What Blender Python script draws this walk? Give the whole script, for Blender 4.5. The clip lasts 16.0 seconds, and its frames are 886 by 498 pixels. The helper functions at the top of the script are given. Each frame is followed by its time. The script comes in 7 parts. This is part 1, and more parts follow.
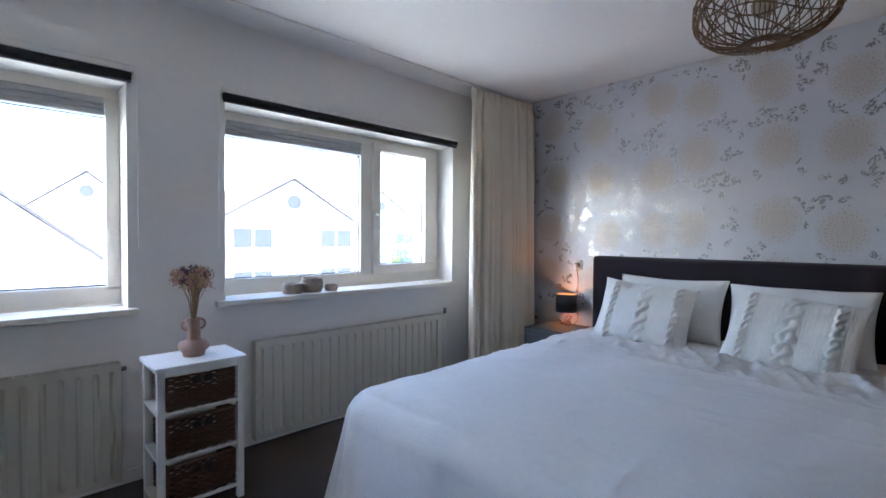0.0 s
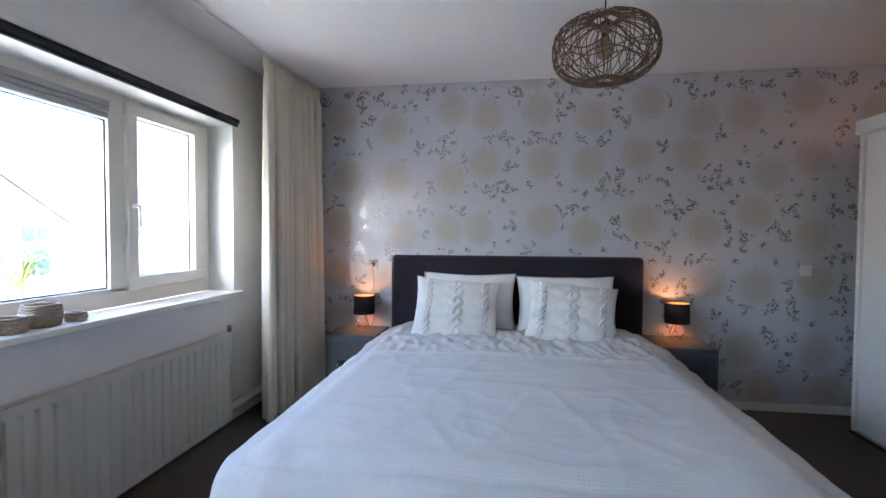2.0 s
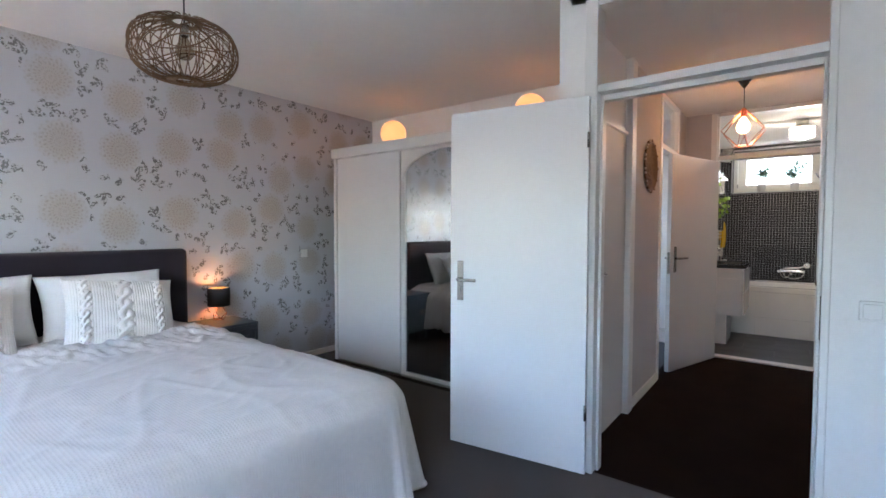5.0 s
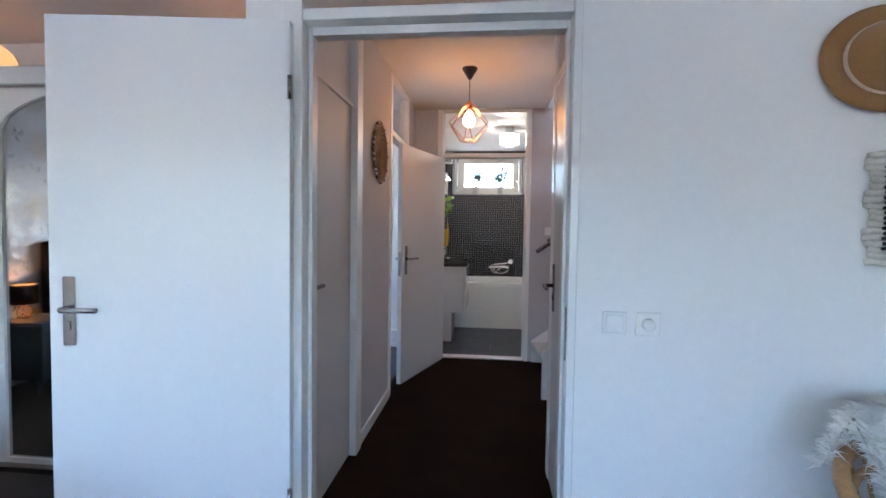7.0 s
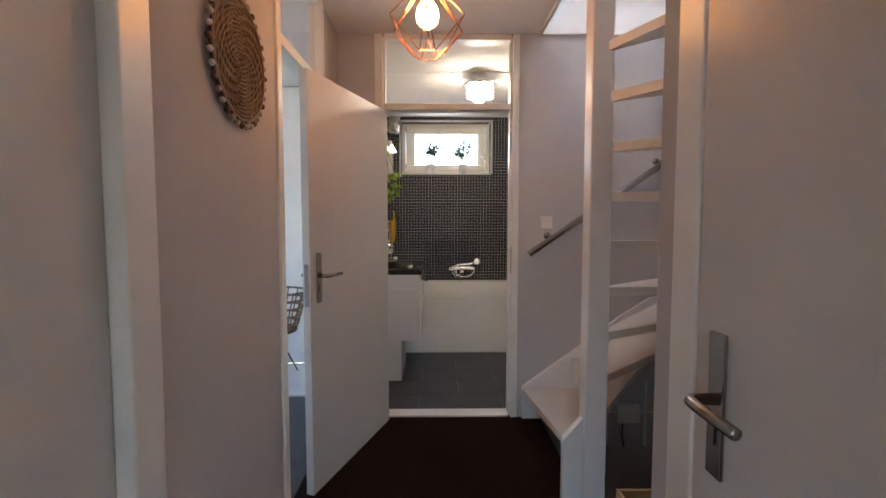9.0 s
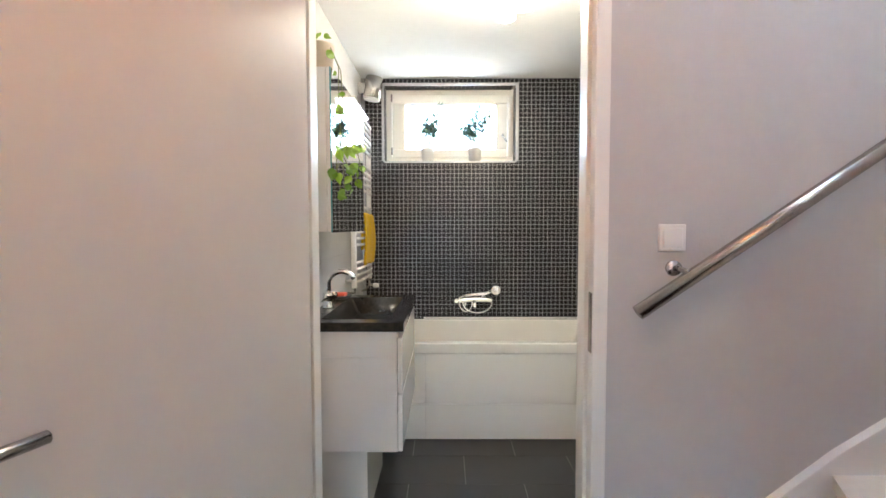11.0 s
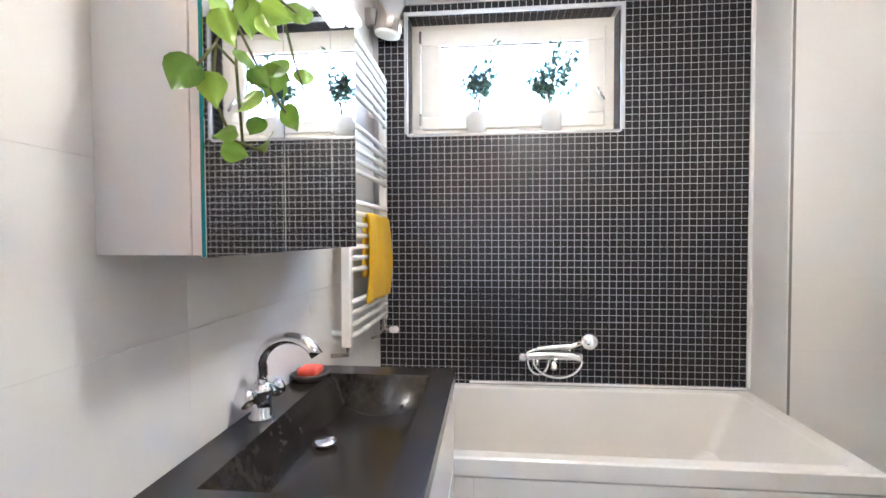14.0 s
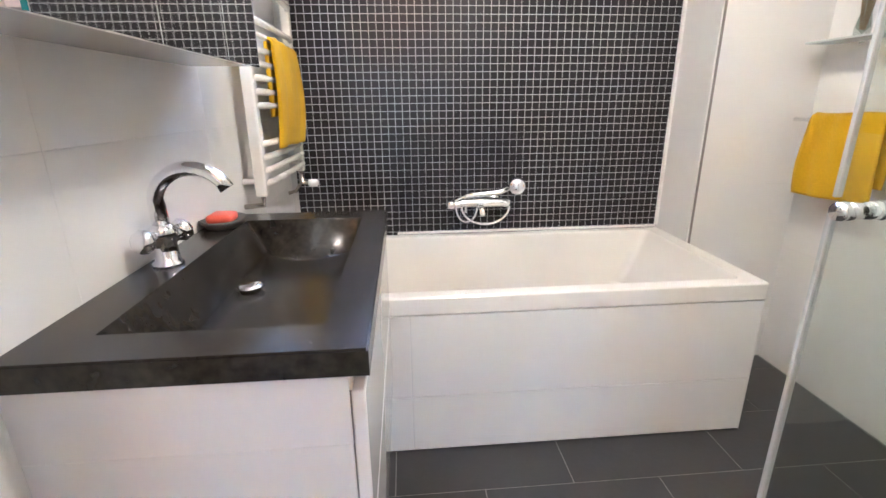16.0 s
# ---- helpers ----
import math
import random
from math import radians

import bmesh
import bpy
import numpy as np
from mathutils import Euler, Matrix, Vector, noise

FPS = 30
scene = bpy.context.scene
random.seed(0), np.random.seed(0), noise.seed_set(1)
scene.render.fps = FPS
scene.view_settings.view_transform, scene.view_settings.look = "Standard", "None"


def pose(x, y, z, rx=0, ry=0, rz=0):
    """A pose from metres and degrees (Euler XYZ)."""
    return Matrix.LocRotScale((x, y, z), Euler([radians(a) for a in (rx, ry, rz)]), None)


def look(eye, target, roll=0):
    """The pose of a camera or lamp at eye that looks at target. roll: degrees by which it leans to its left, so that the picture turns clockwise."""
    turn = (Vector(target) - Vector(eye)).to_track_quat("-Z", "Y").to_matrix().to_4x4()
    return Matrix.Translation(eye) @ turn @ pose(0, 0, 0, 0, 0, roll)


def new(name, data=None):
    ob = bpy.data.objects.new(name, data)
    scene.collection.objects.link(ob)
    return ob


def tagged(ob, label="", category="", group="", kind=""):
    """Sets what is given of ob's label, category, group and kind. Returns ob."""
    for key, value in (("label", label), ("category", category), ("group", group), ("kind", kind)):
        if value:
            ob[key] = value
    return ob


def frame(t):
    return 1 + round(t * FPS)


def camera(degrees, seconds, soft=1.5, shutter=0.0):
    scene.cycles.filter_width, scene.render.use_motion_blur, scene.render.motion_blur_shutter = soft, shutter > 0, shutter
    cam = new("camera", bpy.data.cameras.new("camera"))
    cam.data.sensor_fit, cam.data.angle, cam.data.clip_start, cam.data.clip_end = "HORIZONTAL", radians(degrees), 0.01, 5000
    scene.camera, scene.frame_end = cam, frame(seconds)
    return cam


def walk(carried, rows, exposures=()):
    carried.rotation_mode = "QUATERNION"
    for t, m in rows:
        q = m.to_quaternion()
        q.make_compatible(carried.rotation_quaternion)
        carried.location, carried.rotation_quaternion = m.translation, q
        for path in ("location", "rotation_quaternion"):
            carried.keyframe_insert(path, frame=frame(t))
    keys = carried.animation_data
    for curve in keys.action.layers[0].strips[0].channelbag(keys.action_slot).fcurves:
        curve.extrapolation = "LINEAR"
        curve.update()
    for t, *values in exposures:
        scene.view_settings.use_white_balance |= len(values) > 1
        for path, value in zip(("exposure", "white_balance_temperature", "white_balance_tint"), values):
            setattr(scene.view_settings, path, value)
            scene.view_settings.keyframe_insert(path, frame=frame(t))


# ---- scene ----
# camera
cam = camera(87.7, 16.0, soft=1.6)
PATH = [
    (0, (0.474, -0.838, 1.314), (-0.914, -2.276, 1.266), 0.4),
    (0.5, (0.438, -1.047, 1.278), (-1.197, -2.198, 1.225), 0.3),
    (1, (0.428, -1.261, 1.295), (-1.346, -2.183, 1.235), 0.3),
    (1.5, (0.511, -1.544, 1.317), (-1.395, -2.147, 1.255), 0.3),
    (2, (0.638, -1.769, 1.343), (-1.34, -2.055, 1.282), 0.3),
    (2.5, (0.699, -2.007, 1.336), (-1.3, -2.023, 1.273), 0.2),
    (3, (0.76, -2.178, 1.311), (-1.212, -1.851, 1.251), 0.0),
    (3.5, (0.838, -2.304, 1.32), (-1.051, -1.652, 1.256), -0.0),
    (4, (0.817, -2.411, 1.325), (-0.914, -1.412, 1.256), -0.1),
    (4.5, (0.814, -2.47, 1.314), (-0.669, -1.13, 1.245), -0.2),
    (4.7, (0.812, -2.47, 1.326), (-0.558, -1.015, 1.251), -0.1),
    (6.8, (0.686, -1.764, 1.313), (0.354, 0.207, 1.238), 0.8),
    (7, (0.634, -1.61, 1.317), (0.436, 0.378, 1.236), 0.8),
    (7.5, (0.565, -1.218, 1.308), (0.569, 0.78, 1.221), 0.4),
    (8, (0.483, -0.824, 1.328), (0.521, 1.173, 1.228), 0.2),
    (8.5, (0.518, -0.42, 1.315), (0.542, 1.577, 1.205), 0.1),
    (9, (0.507, 0.03, 1.337), (0.53, 2.026, 1.212), -0.0),
    (9.2, (0.505, 0.216, 1.349), (0.521, 2.212, 1.22), 0.0),
    (11.3, (0.58, 1.947, 1.357), (0.561, 3.945, 1.264), -0.1),
    (11.5, (0.59, 2.079, 1.36), (0.564, 4.076, 1.26), -0.1),
    (12, (0.609, 2.367, 1.365), (0.572, 4.364, 1.271), -0.2),
    (12.5, (0.576, 2.645, 1.388), (0.492, 4.641, 1.298), -0.1),
    (13, (0.553, 2.86, 1.381), (0.423, 4.855, 1.306), -0.2),
    (13.5, (0.53, 3.011, 1.375), (0.33, 5.0, 1.316), -0.1),
    (14, (0.487, 3.089, 1.362), (0.29, 5.078, 1.306), -0.2),
    (14.5, (0.451, 3.134, 1.329), (0.347, 5.128, 1.219), -0.3),
    (15, (0.426, 3.169, 1.295), (0.414, 5.15, 1.018), -0.4),
    (15.5, (0.418, 3.185, 1.268), (0.482, 5.13, 0.807), -0.4),
    (16, (0.437, 3.192, 1.243), (0.59, 5.091, 0.637), -0.6),
]
EXPOSURES = [(0.0, 4.08, 5600, 10), (1.5, 4.2, 5700, 10), (3.0, 4.44, 5850, 10), (4.5, 4.84, 6050, 10), (7.0, 4.83, 5550, 10), (7.6, 4.9, 5500, 11), (8.0, 4.65, 5600, 11), (8.5, 4.55, 6600, 11), (9.0, 4.8, 6500, 11),
             (9.6, 5.02, 6250, 11), (11.3, 5.98, 5950, 3), (12.0, 6.1, 6000, 5), (12.6, 6.12, 5950, 9), (13.0, 6.12, 5500, 10), (14.0, 6.18, 5400, 9), (15.0, 6.4, 5350, 9), (16.0, 6.5, 5600, 10)]
walk(cam, [(t, look(eye, target, roll)) for t, eye, target, roll in PATH], EXPOSURES)

# world, sun and sky
world = bpy.data.worlds.new("sky")
scene.world = world
world.use_nodes = True
SUN_EL, SUN_ROT = radians(42), radians(90)
_n = world.node_tree.nodes
_sky = _n.new("ShaderNodeTexSky")
_sky.sky_type, _sky.sun_disc = "NISHITA", False
_sky.sun_elevation, _sky.sun_rotation = SUN_EL, SUN_ROT
_sky.air_density, _sky.dust_density = 1.0, 2.0
_n["Background"].inputs["Strength"].default_value = 0.15
world.node_tree.links.new(_sky.outputs[0], _n["Background"].inputs["Color"])


def lamp(name, kind, m, energy, color, size=0.05):
    data = bpy.data.lights.new(name, kind)
    data.energy, data.color = energy, color
    if kind == "AREA":
        data.size = size
    elif kind == "SUN":
        data.angle = size
    else:
        data.shadow_soft_size = size
    ob = new(name, data)
    ob.matrix_world = m
    return ob


_d = Vector((math.sin(SUN_ROT) * math.cos(SUN_EL), math.cos(SUN_ROT) * math.cos(SUN_EL), math.sin(SUN_EL)))
lamp("sun", "SUN", look(_d * 50, (0, 0, 0)), 3.5, (1.0, 0.95, 0.87), radians(0.6))
# bedside lamps
for _y in (-2.975, -0.50):
    lamp("bedside_bulb_light", "POINT", pose(-3.085, _y, 0.772), 0.22, (1.0, 0.40, 0.12), 0.024)

# helpers for meshes
ORIGIN = {}


def thing(name, loc, label, category, group="", kind="", rz=0.0):
    ob = new(name)
    ob.empty_display_size = 0.1
    ob.matrix_basis = pose(*loc, 0, 0, rz)
    ORIGIN[ob.name] = ob.matrix_basis.inverted()
    return tagged(ob, label, category, group, kind)


def part(name, bm, material, parent=None, label="", smooth=False, local=False):
    """Links a bmesh, given in world metres (or in the thing's own, if local), as one mesh under its thing."""
    me = bpy.data.meshes.new(name)
    if parent is not None and not local and parent.name in ORIGIN:
        bmesh.ops.transform(bm, matrix=ORIGIN[parent.name], verts=bm.verts)
    if smooth:
        for f in bm.faces:
            f.smooth = True
    bm.to_mesh(me)
    bm.free()
    for m in material if isinstance(material, (list, tuple)) else [material]:
        me.materials.append(m)
    ob = new(name, me)
    if parent is not None:
        ob.parent = parent
        if parent.name in ORIGIN:
            ORIGIN[ob.name] = ORIGIN[parent.name]
    return tagged(ob, label)


def box(bm, x0, x1, y0, y1, z0, z1, bevel=0.0, seg=2, turn=None):
    r = bmesh.ops.create_cube(bm, size=1)
    vs = r["verts"]
    m = Matrix.Translation(((x0 + x1) / 2, (y0 + y1) / 2, (z0 + z1) / 2)) @ Matrix.Diagonal((abs(x1 - x0), abs(y1 - y0), abs(z1 - z0), 1))
    bmesh.ops.transform(bm, matrix=(turn @ m) if turn else m, verts=vs)
    if bevel:
        es = list({e for v in vs for e in v.link_edges})
        bmesh.ops.bevel(bm, geom=es, offset=bevel, segments=seg, profile=0.5, affect="EDGES")
    return bm


def B(x0, x1, y0, y1, z0, z1, bevel=0.0, seg=2, turn=None):
    return box(bmesh.new(), x0, x1, y0, y1, z0, z1, bevel, seg, turn)


def tube(bm, pts, r, sides=8, closed=False):
    """A round bar along points; r a number or one for each point."""
    pts = [Vector(p) for p in pts]
    n = len(pts)
    rs = r if isinstance(r, (list, tuple)) else [r] * n
    rings, up = [], None
    for i, p in enumerate(pts):
        a = pts[(i + 1) % n] if (closed or i < n - 1) else p
        b = pts[i - 1] if (closed or i > 0) else p
        d = (a - b).normalized()
        if up is None:
            up = d.orthogonal().normalized()
        up = (up - d * up.dot(d))
        up = up.normalized() if up.length > 1e-6 else d.orthogonal().normalized()
        side = d.cross(up)
        rings.append([bm.verts.new(p + (up * math.cos(q) + side * math.sin(q)) * rs[i]) for q in (2 * math.pi * k / sides for k in range(sides))])
    for i in range(n if closed else n - 1):
        A, C = rings[i], rings[(i + 1) % n]
        for k in range(sides):
            bm.faces.new((A[k], A[(k + 1) % sides], C[(k + 1) % sides], C[k]))
    if not closed:
        bm.faces.new(rings[0][::-1])
        bm.faces.new(rings[-1])
    return bm


def T(pts, r, sides=8, closed=False):
    return tube(bmesh.new(), pts, r, sides, closed)


def lathe(bm, profile, at=(0, 0, 0), sides=24, m=None):
    """Turns (radius, height) pairs about the z axis."""
    rings = []
    for r, z in profile:
        if r < 1e-5:
            rings.append([bm.verts.new((0, 0, z))])
        else:
            rings.append([bm.verts.new((r * math.cos(2 * math.pi * k / sides), r * math.sin(2 * math.pi * k / sides), z)) for k in range(sides)])
    for A, C in zip(rings, rings[1:]):
        for k in range(sides):
            j = (k + 1) % sides
            if len(A) == 1 and len(C) == 1:
                continue
            if len(A) == 1:
                bm.faces.new((A[0], C[j], C[k]))
            elif len(C) == 1:
                bm.faces.new((A[k], A[j], C[0]))
            else:
                bm.faces.new((A[k], A[j], C[j], C[k]))
    vs = [v for R in rings for v in R]
    bmesh.ops.transform(bm, matrix=Matrix.Translation(at) @ (m or Matrix.Identity(4)), verts=vs)
    return bm


def L(profile, at=(0, 0, 0), sides=24, m=None):
    bm = lathe(bmesh.new(), profile, at, sides, m)
    bmesh.ops.recalc_face_normals(bm, faces=bm.faces)
    return bm


def sheet(nu, nv, fn, thick=0.0):
    """A grid of fn(u, v), u and v from 0 to 1; a second layer along its normals and a rim give it thickness."""
    bm = bmesh.new()
    g = [[bm.verts.new(fn(i / nu, j / nv)) for j in range(nv + 1)] for i in range(nu + 1)]
    for i in range(nu):
        for j in range(nv):
            bm.faces.new((g[i][j], g[i + 1][j], g[i + 1][j + 1], g[i][j + 1]))
    bm.normal_update()
    if thick:
        h = [[bm.verts.new(v.co - v.normal * thick) for v in row] for row in g]
        for i in range(nu):
            for j in range(nv):
                bm.faces.new((h[i][j + 1], h[i + 1][j + 1], h[i + 1][j], h[i][j]))
        edge = [(i, 0) for i in range(nu)] + [(nu, j) for j in range(nv)] + [(i, nv) for i in range(nu, 0, -1)] + [(0, j) for j in range(nv, 0, -1)]
        for (a, b), (c, d) in zip(edge, edge[1:] + edge[:1]):
            bm.faces.new((g[a][b], h[a][b], h[c][d], g[c][d]))
    return bm


def prism(bm, outline, z0, z1):
    """An upright prism over a plan outline of (x, y)."""
    lo = [bm.verts.new((x, y, z0)) for x, y in outline]
    hi = [bm.verts.new((x, y, z1)) for x, y in outline]
    bm.faces.new(lo[::-1])
    bm.faces.new(hi)
    n = len(outline)
    for k in range(n):
        bm.faces.new((lo[k], lo[(k + 1) % n], hi[(k + 1) % n], hi[k]))
    bmesh.ops.recalc_face_normals(bm, faces=bm.faces)
    return bm


def wobble(p, s, a, k=0.0):
    return a * noise.noise(Vector((p[0] * s + k, p[1] * s, p[2] * s)))


# materials
def mat(name, color, rough=0.5, metal=0.0, var=0.08, scale=4.0, fine=60.0, bump=0.0, bscale=200.0, stretch=(1, 1, 1), spec=0.5, rvar=0.08, hue=None, sheen=0.0, island=0.0, coat=0.0):
    m = bpy.data.materials.new(name)
    m.use_nodes = True
    nt = m.node_tree
    N, K = nt.nodes, nt.links
    b = N["Principled BSDF"]
    b.inputs["Metallic"].default_value = metal
    b.inputs["Specular IOR Level"].default_value = spec
    b.inputs["Sheen Weight"].default_value = sheen
    b.inputs["Coat Weight"].default_value = coat
    co = N.new("ShaderNodeTexCoord")
    mp = N.new("ShaderNodeMapping")
    mp.inputs["Scale"].default_value = stretch
    K.new(co.outputs["Object"], mp.inputs["Vector"])
    n1, n2 = N.new("ShaderNodeTexNoise"), N.new("ShaderNodeTexNoise")
    n1.inputs["Scale"].default_value, n2.inputs["Scale"].default_value = scale, fine
    n1.inputs["Detail"].default_value, n2.inputs["Detail"].default_value = 4, 3
    K.new(mp.outputs[0], n1.inputs["Vector"])
    K.new(mp.outputs[0], n2.inputs["Vector"])
    add = N.new("ShaderNodeMath")
    add.operation = "ADD"
    K.new(n1.outputs["Fac"], add.inputs[0])
    K.new(n2.outputs["Fac"], add.inputs[1])
    half = N.new("ShaderNodeMath")
    half.operation, half.inputs[1].default_value = "MULTIPLY", 0.5
    K.new(add.outputs[0], half.inputs[0])
    src = half.outputs[0]
    if island:
        oi = N.new("ShaderNodeObjectInfo")
        geo = N.new("ShaderNodeNewGeometry")
        s1 = N.new("ShaderNodeMath")
        s1.operation = "ADD"
        K.new(oi.outputs["Random"], s1.inputs[0])
        K.new(geo.outputs["Random Per Island"], s1.inputs[1])
        s2 = N.new("ShaderNodeMath")
        s2.operation, s2.inputs[1].default_value = "FRACT", 0
        K.new(s1.outputs[0], s2.inputs[0])
        mx = N.new("ShaderNodeMix")
        mx.inputs[0].default_value = island
        K.new(src, mx.inputs[2])
        K.new(s2.outputs[0], mx.inputs[3])
        src = mx.outputs[0]
    ramp = N.new("ShaderNodeValToRGB")
    c2 = hue or color
    lo, hi = [max(0.0, c * (1 - var)) for c in color], [min(1.0, c * (1 + var)) for c in c2]
    ramp.color_ramp.elements[0].position, ramp.color_ramp.elements[1].position = (0.3, 0.7) if not island else (0.1, 0.9)
    ramp.color_ramp.elements[0].color, ramp.color_ramp.elements[1].color = (*lo, 1), (*hi, 1)
    K.new(src, ramp.inputs[0])
    K.new(ramp.outputs[0], b.inputs["Base Color"])
    mr = N.new("ShaderNodeMapRange")
    mr.inputs["To Min"].default_value, mr.inputs["To Max"].default_value = max(0.02, rough - rvar), min(1, rough + rvar)
    K.new(n1.outputs["Fac"], mr.inputs["Value"])
    K.new(mr.outputs[0], b.inputs["Roughness"])
    if bump:
        nb = N.new("ShaderNodeTexNoise")
        nb.inputs["Scale"].default_value, nb.inputs["Detail"].default_value = bscale, 3
        K.new(mp.outputs[0], nb.inputs["Vector"])
        bp = N.new("ShaderNodeBump")
        bp.inputs["Strength"].default_value, bp.inputs["Distance"].default_value = min(1.0, bump), 0.002 if bscale > 40 else 0.01
        K.new(nb.outputs["Fac"], bp.inputs["Height"])
        K.new(bp.outputs[0], b.inputs["Normal"])
    return m


def translucent(m, amount):
    """Lets a share of the light through a thin leaf or cloth."""
    N, K = m.node_tree.nodes, m.node_tree.links
    b = N["Principled BSDF"]
    tr, mix = N.new("ShaderNodeBsdfTranslucent"), N.new("ShaderNodeMixShader")
    K.new(b.inputs["Base Color"].links[0].from_socket, tr.inputs["Color"])
    mix.inputs[0].default_value = amount
    K.new(b.outputs[0], mix.inputs[1])
    K.new(tr.outputs[0], mix.inputs[2])
    K.new(mix.outputs[0], N["Material Output"].inputs["Surface"])
    return m


def glow(name, color, strength):
    m = bpy.data.materials.new(name)
    m.use_nodes = True
    b = m.node_tree.nodes["Principled BSDF"]
    b.inputs["Base Color"].default_value = (*color, 1)
    b.inputs["Emission Color"].default_value = (*color, 1)
    b.inputs["Emission Strength"].default_value = strength
    b.inputs["Roughness"].default_value = 0.3
    return m


def glass(name, tint=(1, 1, 1), rough=0.0, thin=True):
    m = bpy.data.materials.new(name)
    m.use_nodes = True
    N, K = m.node_tree.nodes, m.node_tree.links
    N.remove(N["Principled BSDF"])
    tr, gl, mix = N.new("ShaderNodeBsdfTransparent"), N.new("ShaderNodeBsdfGlossy"), N.new("ShaderNodeMixShader")
    lw = N.new("ShaderNodeLayerWeight")
    p5, sc = N.new("ShaderNodeMath"), N.new("ShaderNodeMath")
    p5.operation, p5.inputs[1].default_value = "POWER", 5
    sc.operation, sc.inputs[1].default_value, sc.inputs[2].default_value = "MULTIPLY_ADD", 0.9, 0.04
    K.new(lw.outputs["Facing"], p5.inputs[0])
    K.new(p5.outputs[0], sc.inputs[0])
    tr.inputs["Color"].default_value = (*tint, 1)
    gl.inputs["Roughness"].default_value = rough
    K.new(sc.outputs[0], mix.inputs[0])
    K.new(tr.outputs[0], mix.inputs[1])
    K.new(gl.outputs[0], mix.inputs[2])
    K.new(mix.outputs[0], N["Material Output"].inputs["Surface"])
    return m


def wallpaper():
    """Pale silver paper with large stippled blossoms and small leaves in a dull gold print."""
    m = bpy.data.materials.new("wallpaper")
    m.use_nodes = True
    N, K = m.node_tree.nodes, m.node_tree.links
    b = N["Principled BSDF"]

    def math_(op, a, c=None, clamp=False):
        n = N.new("ShaderNodeMath")
        n.operation, n.use_clamp = op, clamp
        for i, v in enumerate((a, c)):
            if v is None:
                continue
            if isinstance(v, (int, float)):
                n.inputs[i].default_value = v
            else:
                K.new(v, n.inputs[i])
        return n.outputs[0]

    co = N.new("ShaderNodeTexCoord")
    sp = N.new("ShaderNodeSeparateXYZ")
    K.new(co.outputs["Object"], sp.inputs[0])

    def flowers(scale, rnd, off):
        cm = N.new("ShaderNodeCombineXYZ")
        K.new(math_("ADD", sp.outputs["Y"], off), cm.inputs[0])
        K.new(math_("MULTIPLY", sp.outputs["Z"], 0.92), cm.inputs[1])
        v = N.new("ShaderNodeTexVoronoi")
        v.voronoi_dimensions = "2D"
        v.inputs["Scale"].default_value, v.inputs["Randomness"].default_value = scale, rnd
        K.new(cm.outputs[0], v.inputs["Vector"])
        d = N.new("ShaderNodeVectorMath")
        d.operation = "SUBTRACT"
        K.new(cm.outputs[0], d.inputs[0])
        K.new(v.outputs["Position"], d.inputs[1])
        s = N.new("ShaderNodeSeparateXYZ")
        K.new(d.outputs[0], s.inputs[0])
        ang = math_("ARCTAN2", s.outputs[1], s.outputs[0])
        ln = N.new("ShaderNodeVectorMath")
        ln.operation = "LENGTH"
        K.new(d.outputs[0], ln.inputs[0])
        return v, s, ang, ln.outputs["Value"]

    v, s, ang, r = flowers(2.45, 0.50, 0.0)
    # petals: curved rows of fine strokes, thinning out towards a ragged rim
    nz = N.new("ShaderNodeTexNoise")
    nz.inputs["Scale"].default_value, nz.inputs["Detail"].default_value = 22, 4
    K.new(co.outputs["Object"], nz.inputs["Vector"])
    wob = math_("MULTIPLY", math_("SUBTRACT", nz.outputs["Fac"], 0.5), 0.050)
    rw = math_("ADD", r, wob)
    ring = math_("FLOOR", math_("MULTIPLY", rw, 40))
    stroke = math_("SINE", math_("ADD", math_("MULTIPLY", ang, 24), math_("ADD", math_("MULTIPLY", ring, 3.1), math_("MULTIPLY", nz.outputs["Fac"], 9))))
    band = math_("SINE", math_("MULTIPLY", rw, 40 * math.pi * 2))
    petals = math_("MULTIPLY", math_("ADD", math_("MULTIPLY", stroke, 0.7), 0.5, True), math_("ADD", math_("MULTIPLY", band, 0.5), 0.65, True))
    fleck = N.new("ShaderNodeTexNoise")
    fleck.inputs["Scale"].default_value, fleck.inputs["Detail"].default_value = 70, 3
    K.new(co.outputs["Object"], fleck.inputs["Vector"])
    petals = math_("MULTIPLY", petals, math_("MULTIPLY", math_("SUBTRACT", fleck.outputs["Fac"], 0.10), 2.2, True))
    edge = math_("ADD", 0.150, math_("MULTIPLY", math_("SINE", math_("MULTIPLY", ang, 13)), 0.010))
    fade = math_("MULTIPLY", math_("SUBTRACT", edge, rw), 22, True)
    blossom = math_("MULTIPLY", petals, fade)
    soft = math_("MULTIPLY", math_("SUBTRACT", 0.150, rw), 12, True)

    # sprays of leaves, each turned its own way
    def sprays(scale, off, lobes, size, keep):
        v2, s2, ang2, r2 = flowers(scale, 1.0, off)
        rnd = N.new("ShaderNodeSeparateColor")
        K.new(v2.outputs["Color"], rnd.inputs[0])
        turned = math_("ADD", math_("ADD", ang2, math_("MULTIPLY", rnd.outputs[1], 6.283)), math_("MULTIPLY", r2, 6))
        lobe = math_("POWER", math_("ABSOLUTE", math_("COSINE", math_("MULTIPLY", turned, lobes))), 0.8)
        fan = math_("ADD", math_("MULTIPLY", math_("COSINE", turned), 0.5), 0.62)
        rag = math_("ADD", r2, math_("MULTIPLY", wob, 0.45))
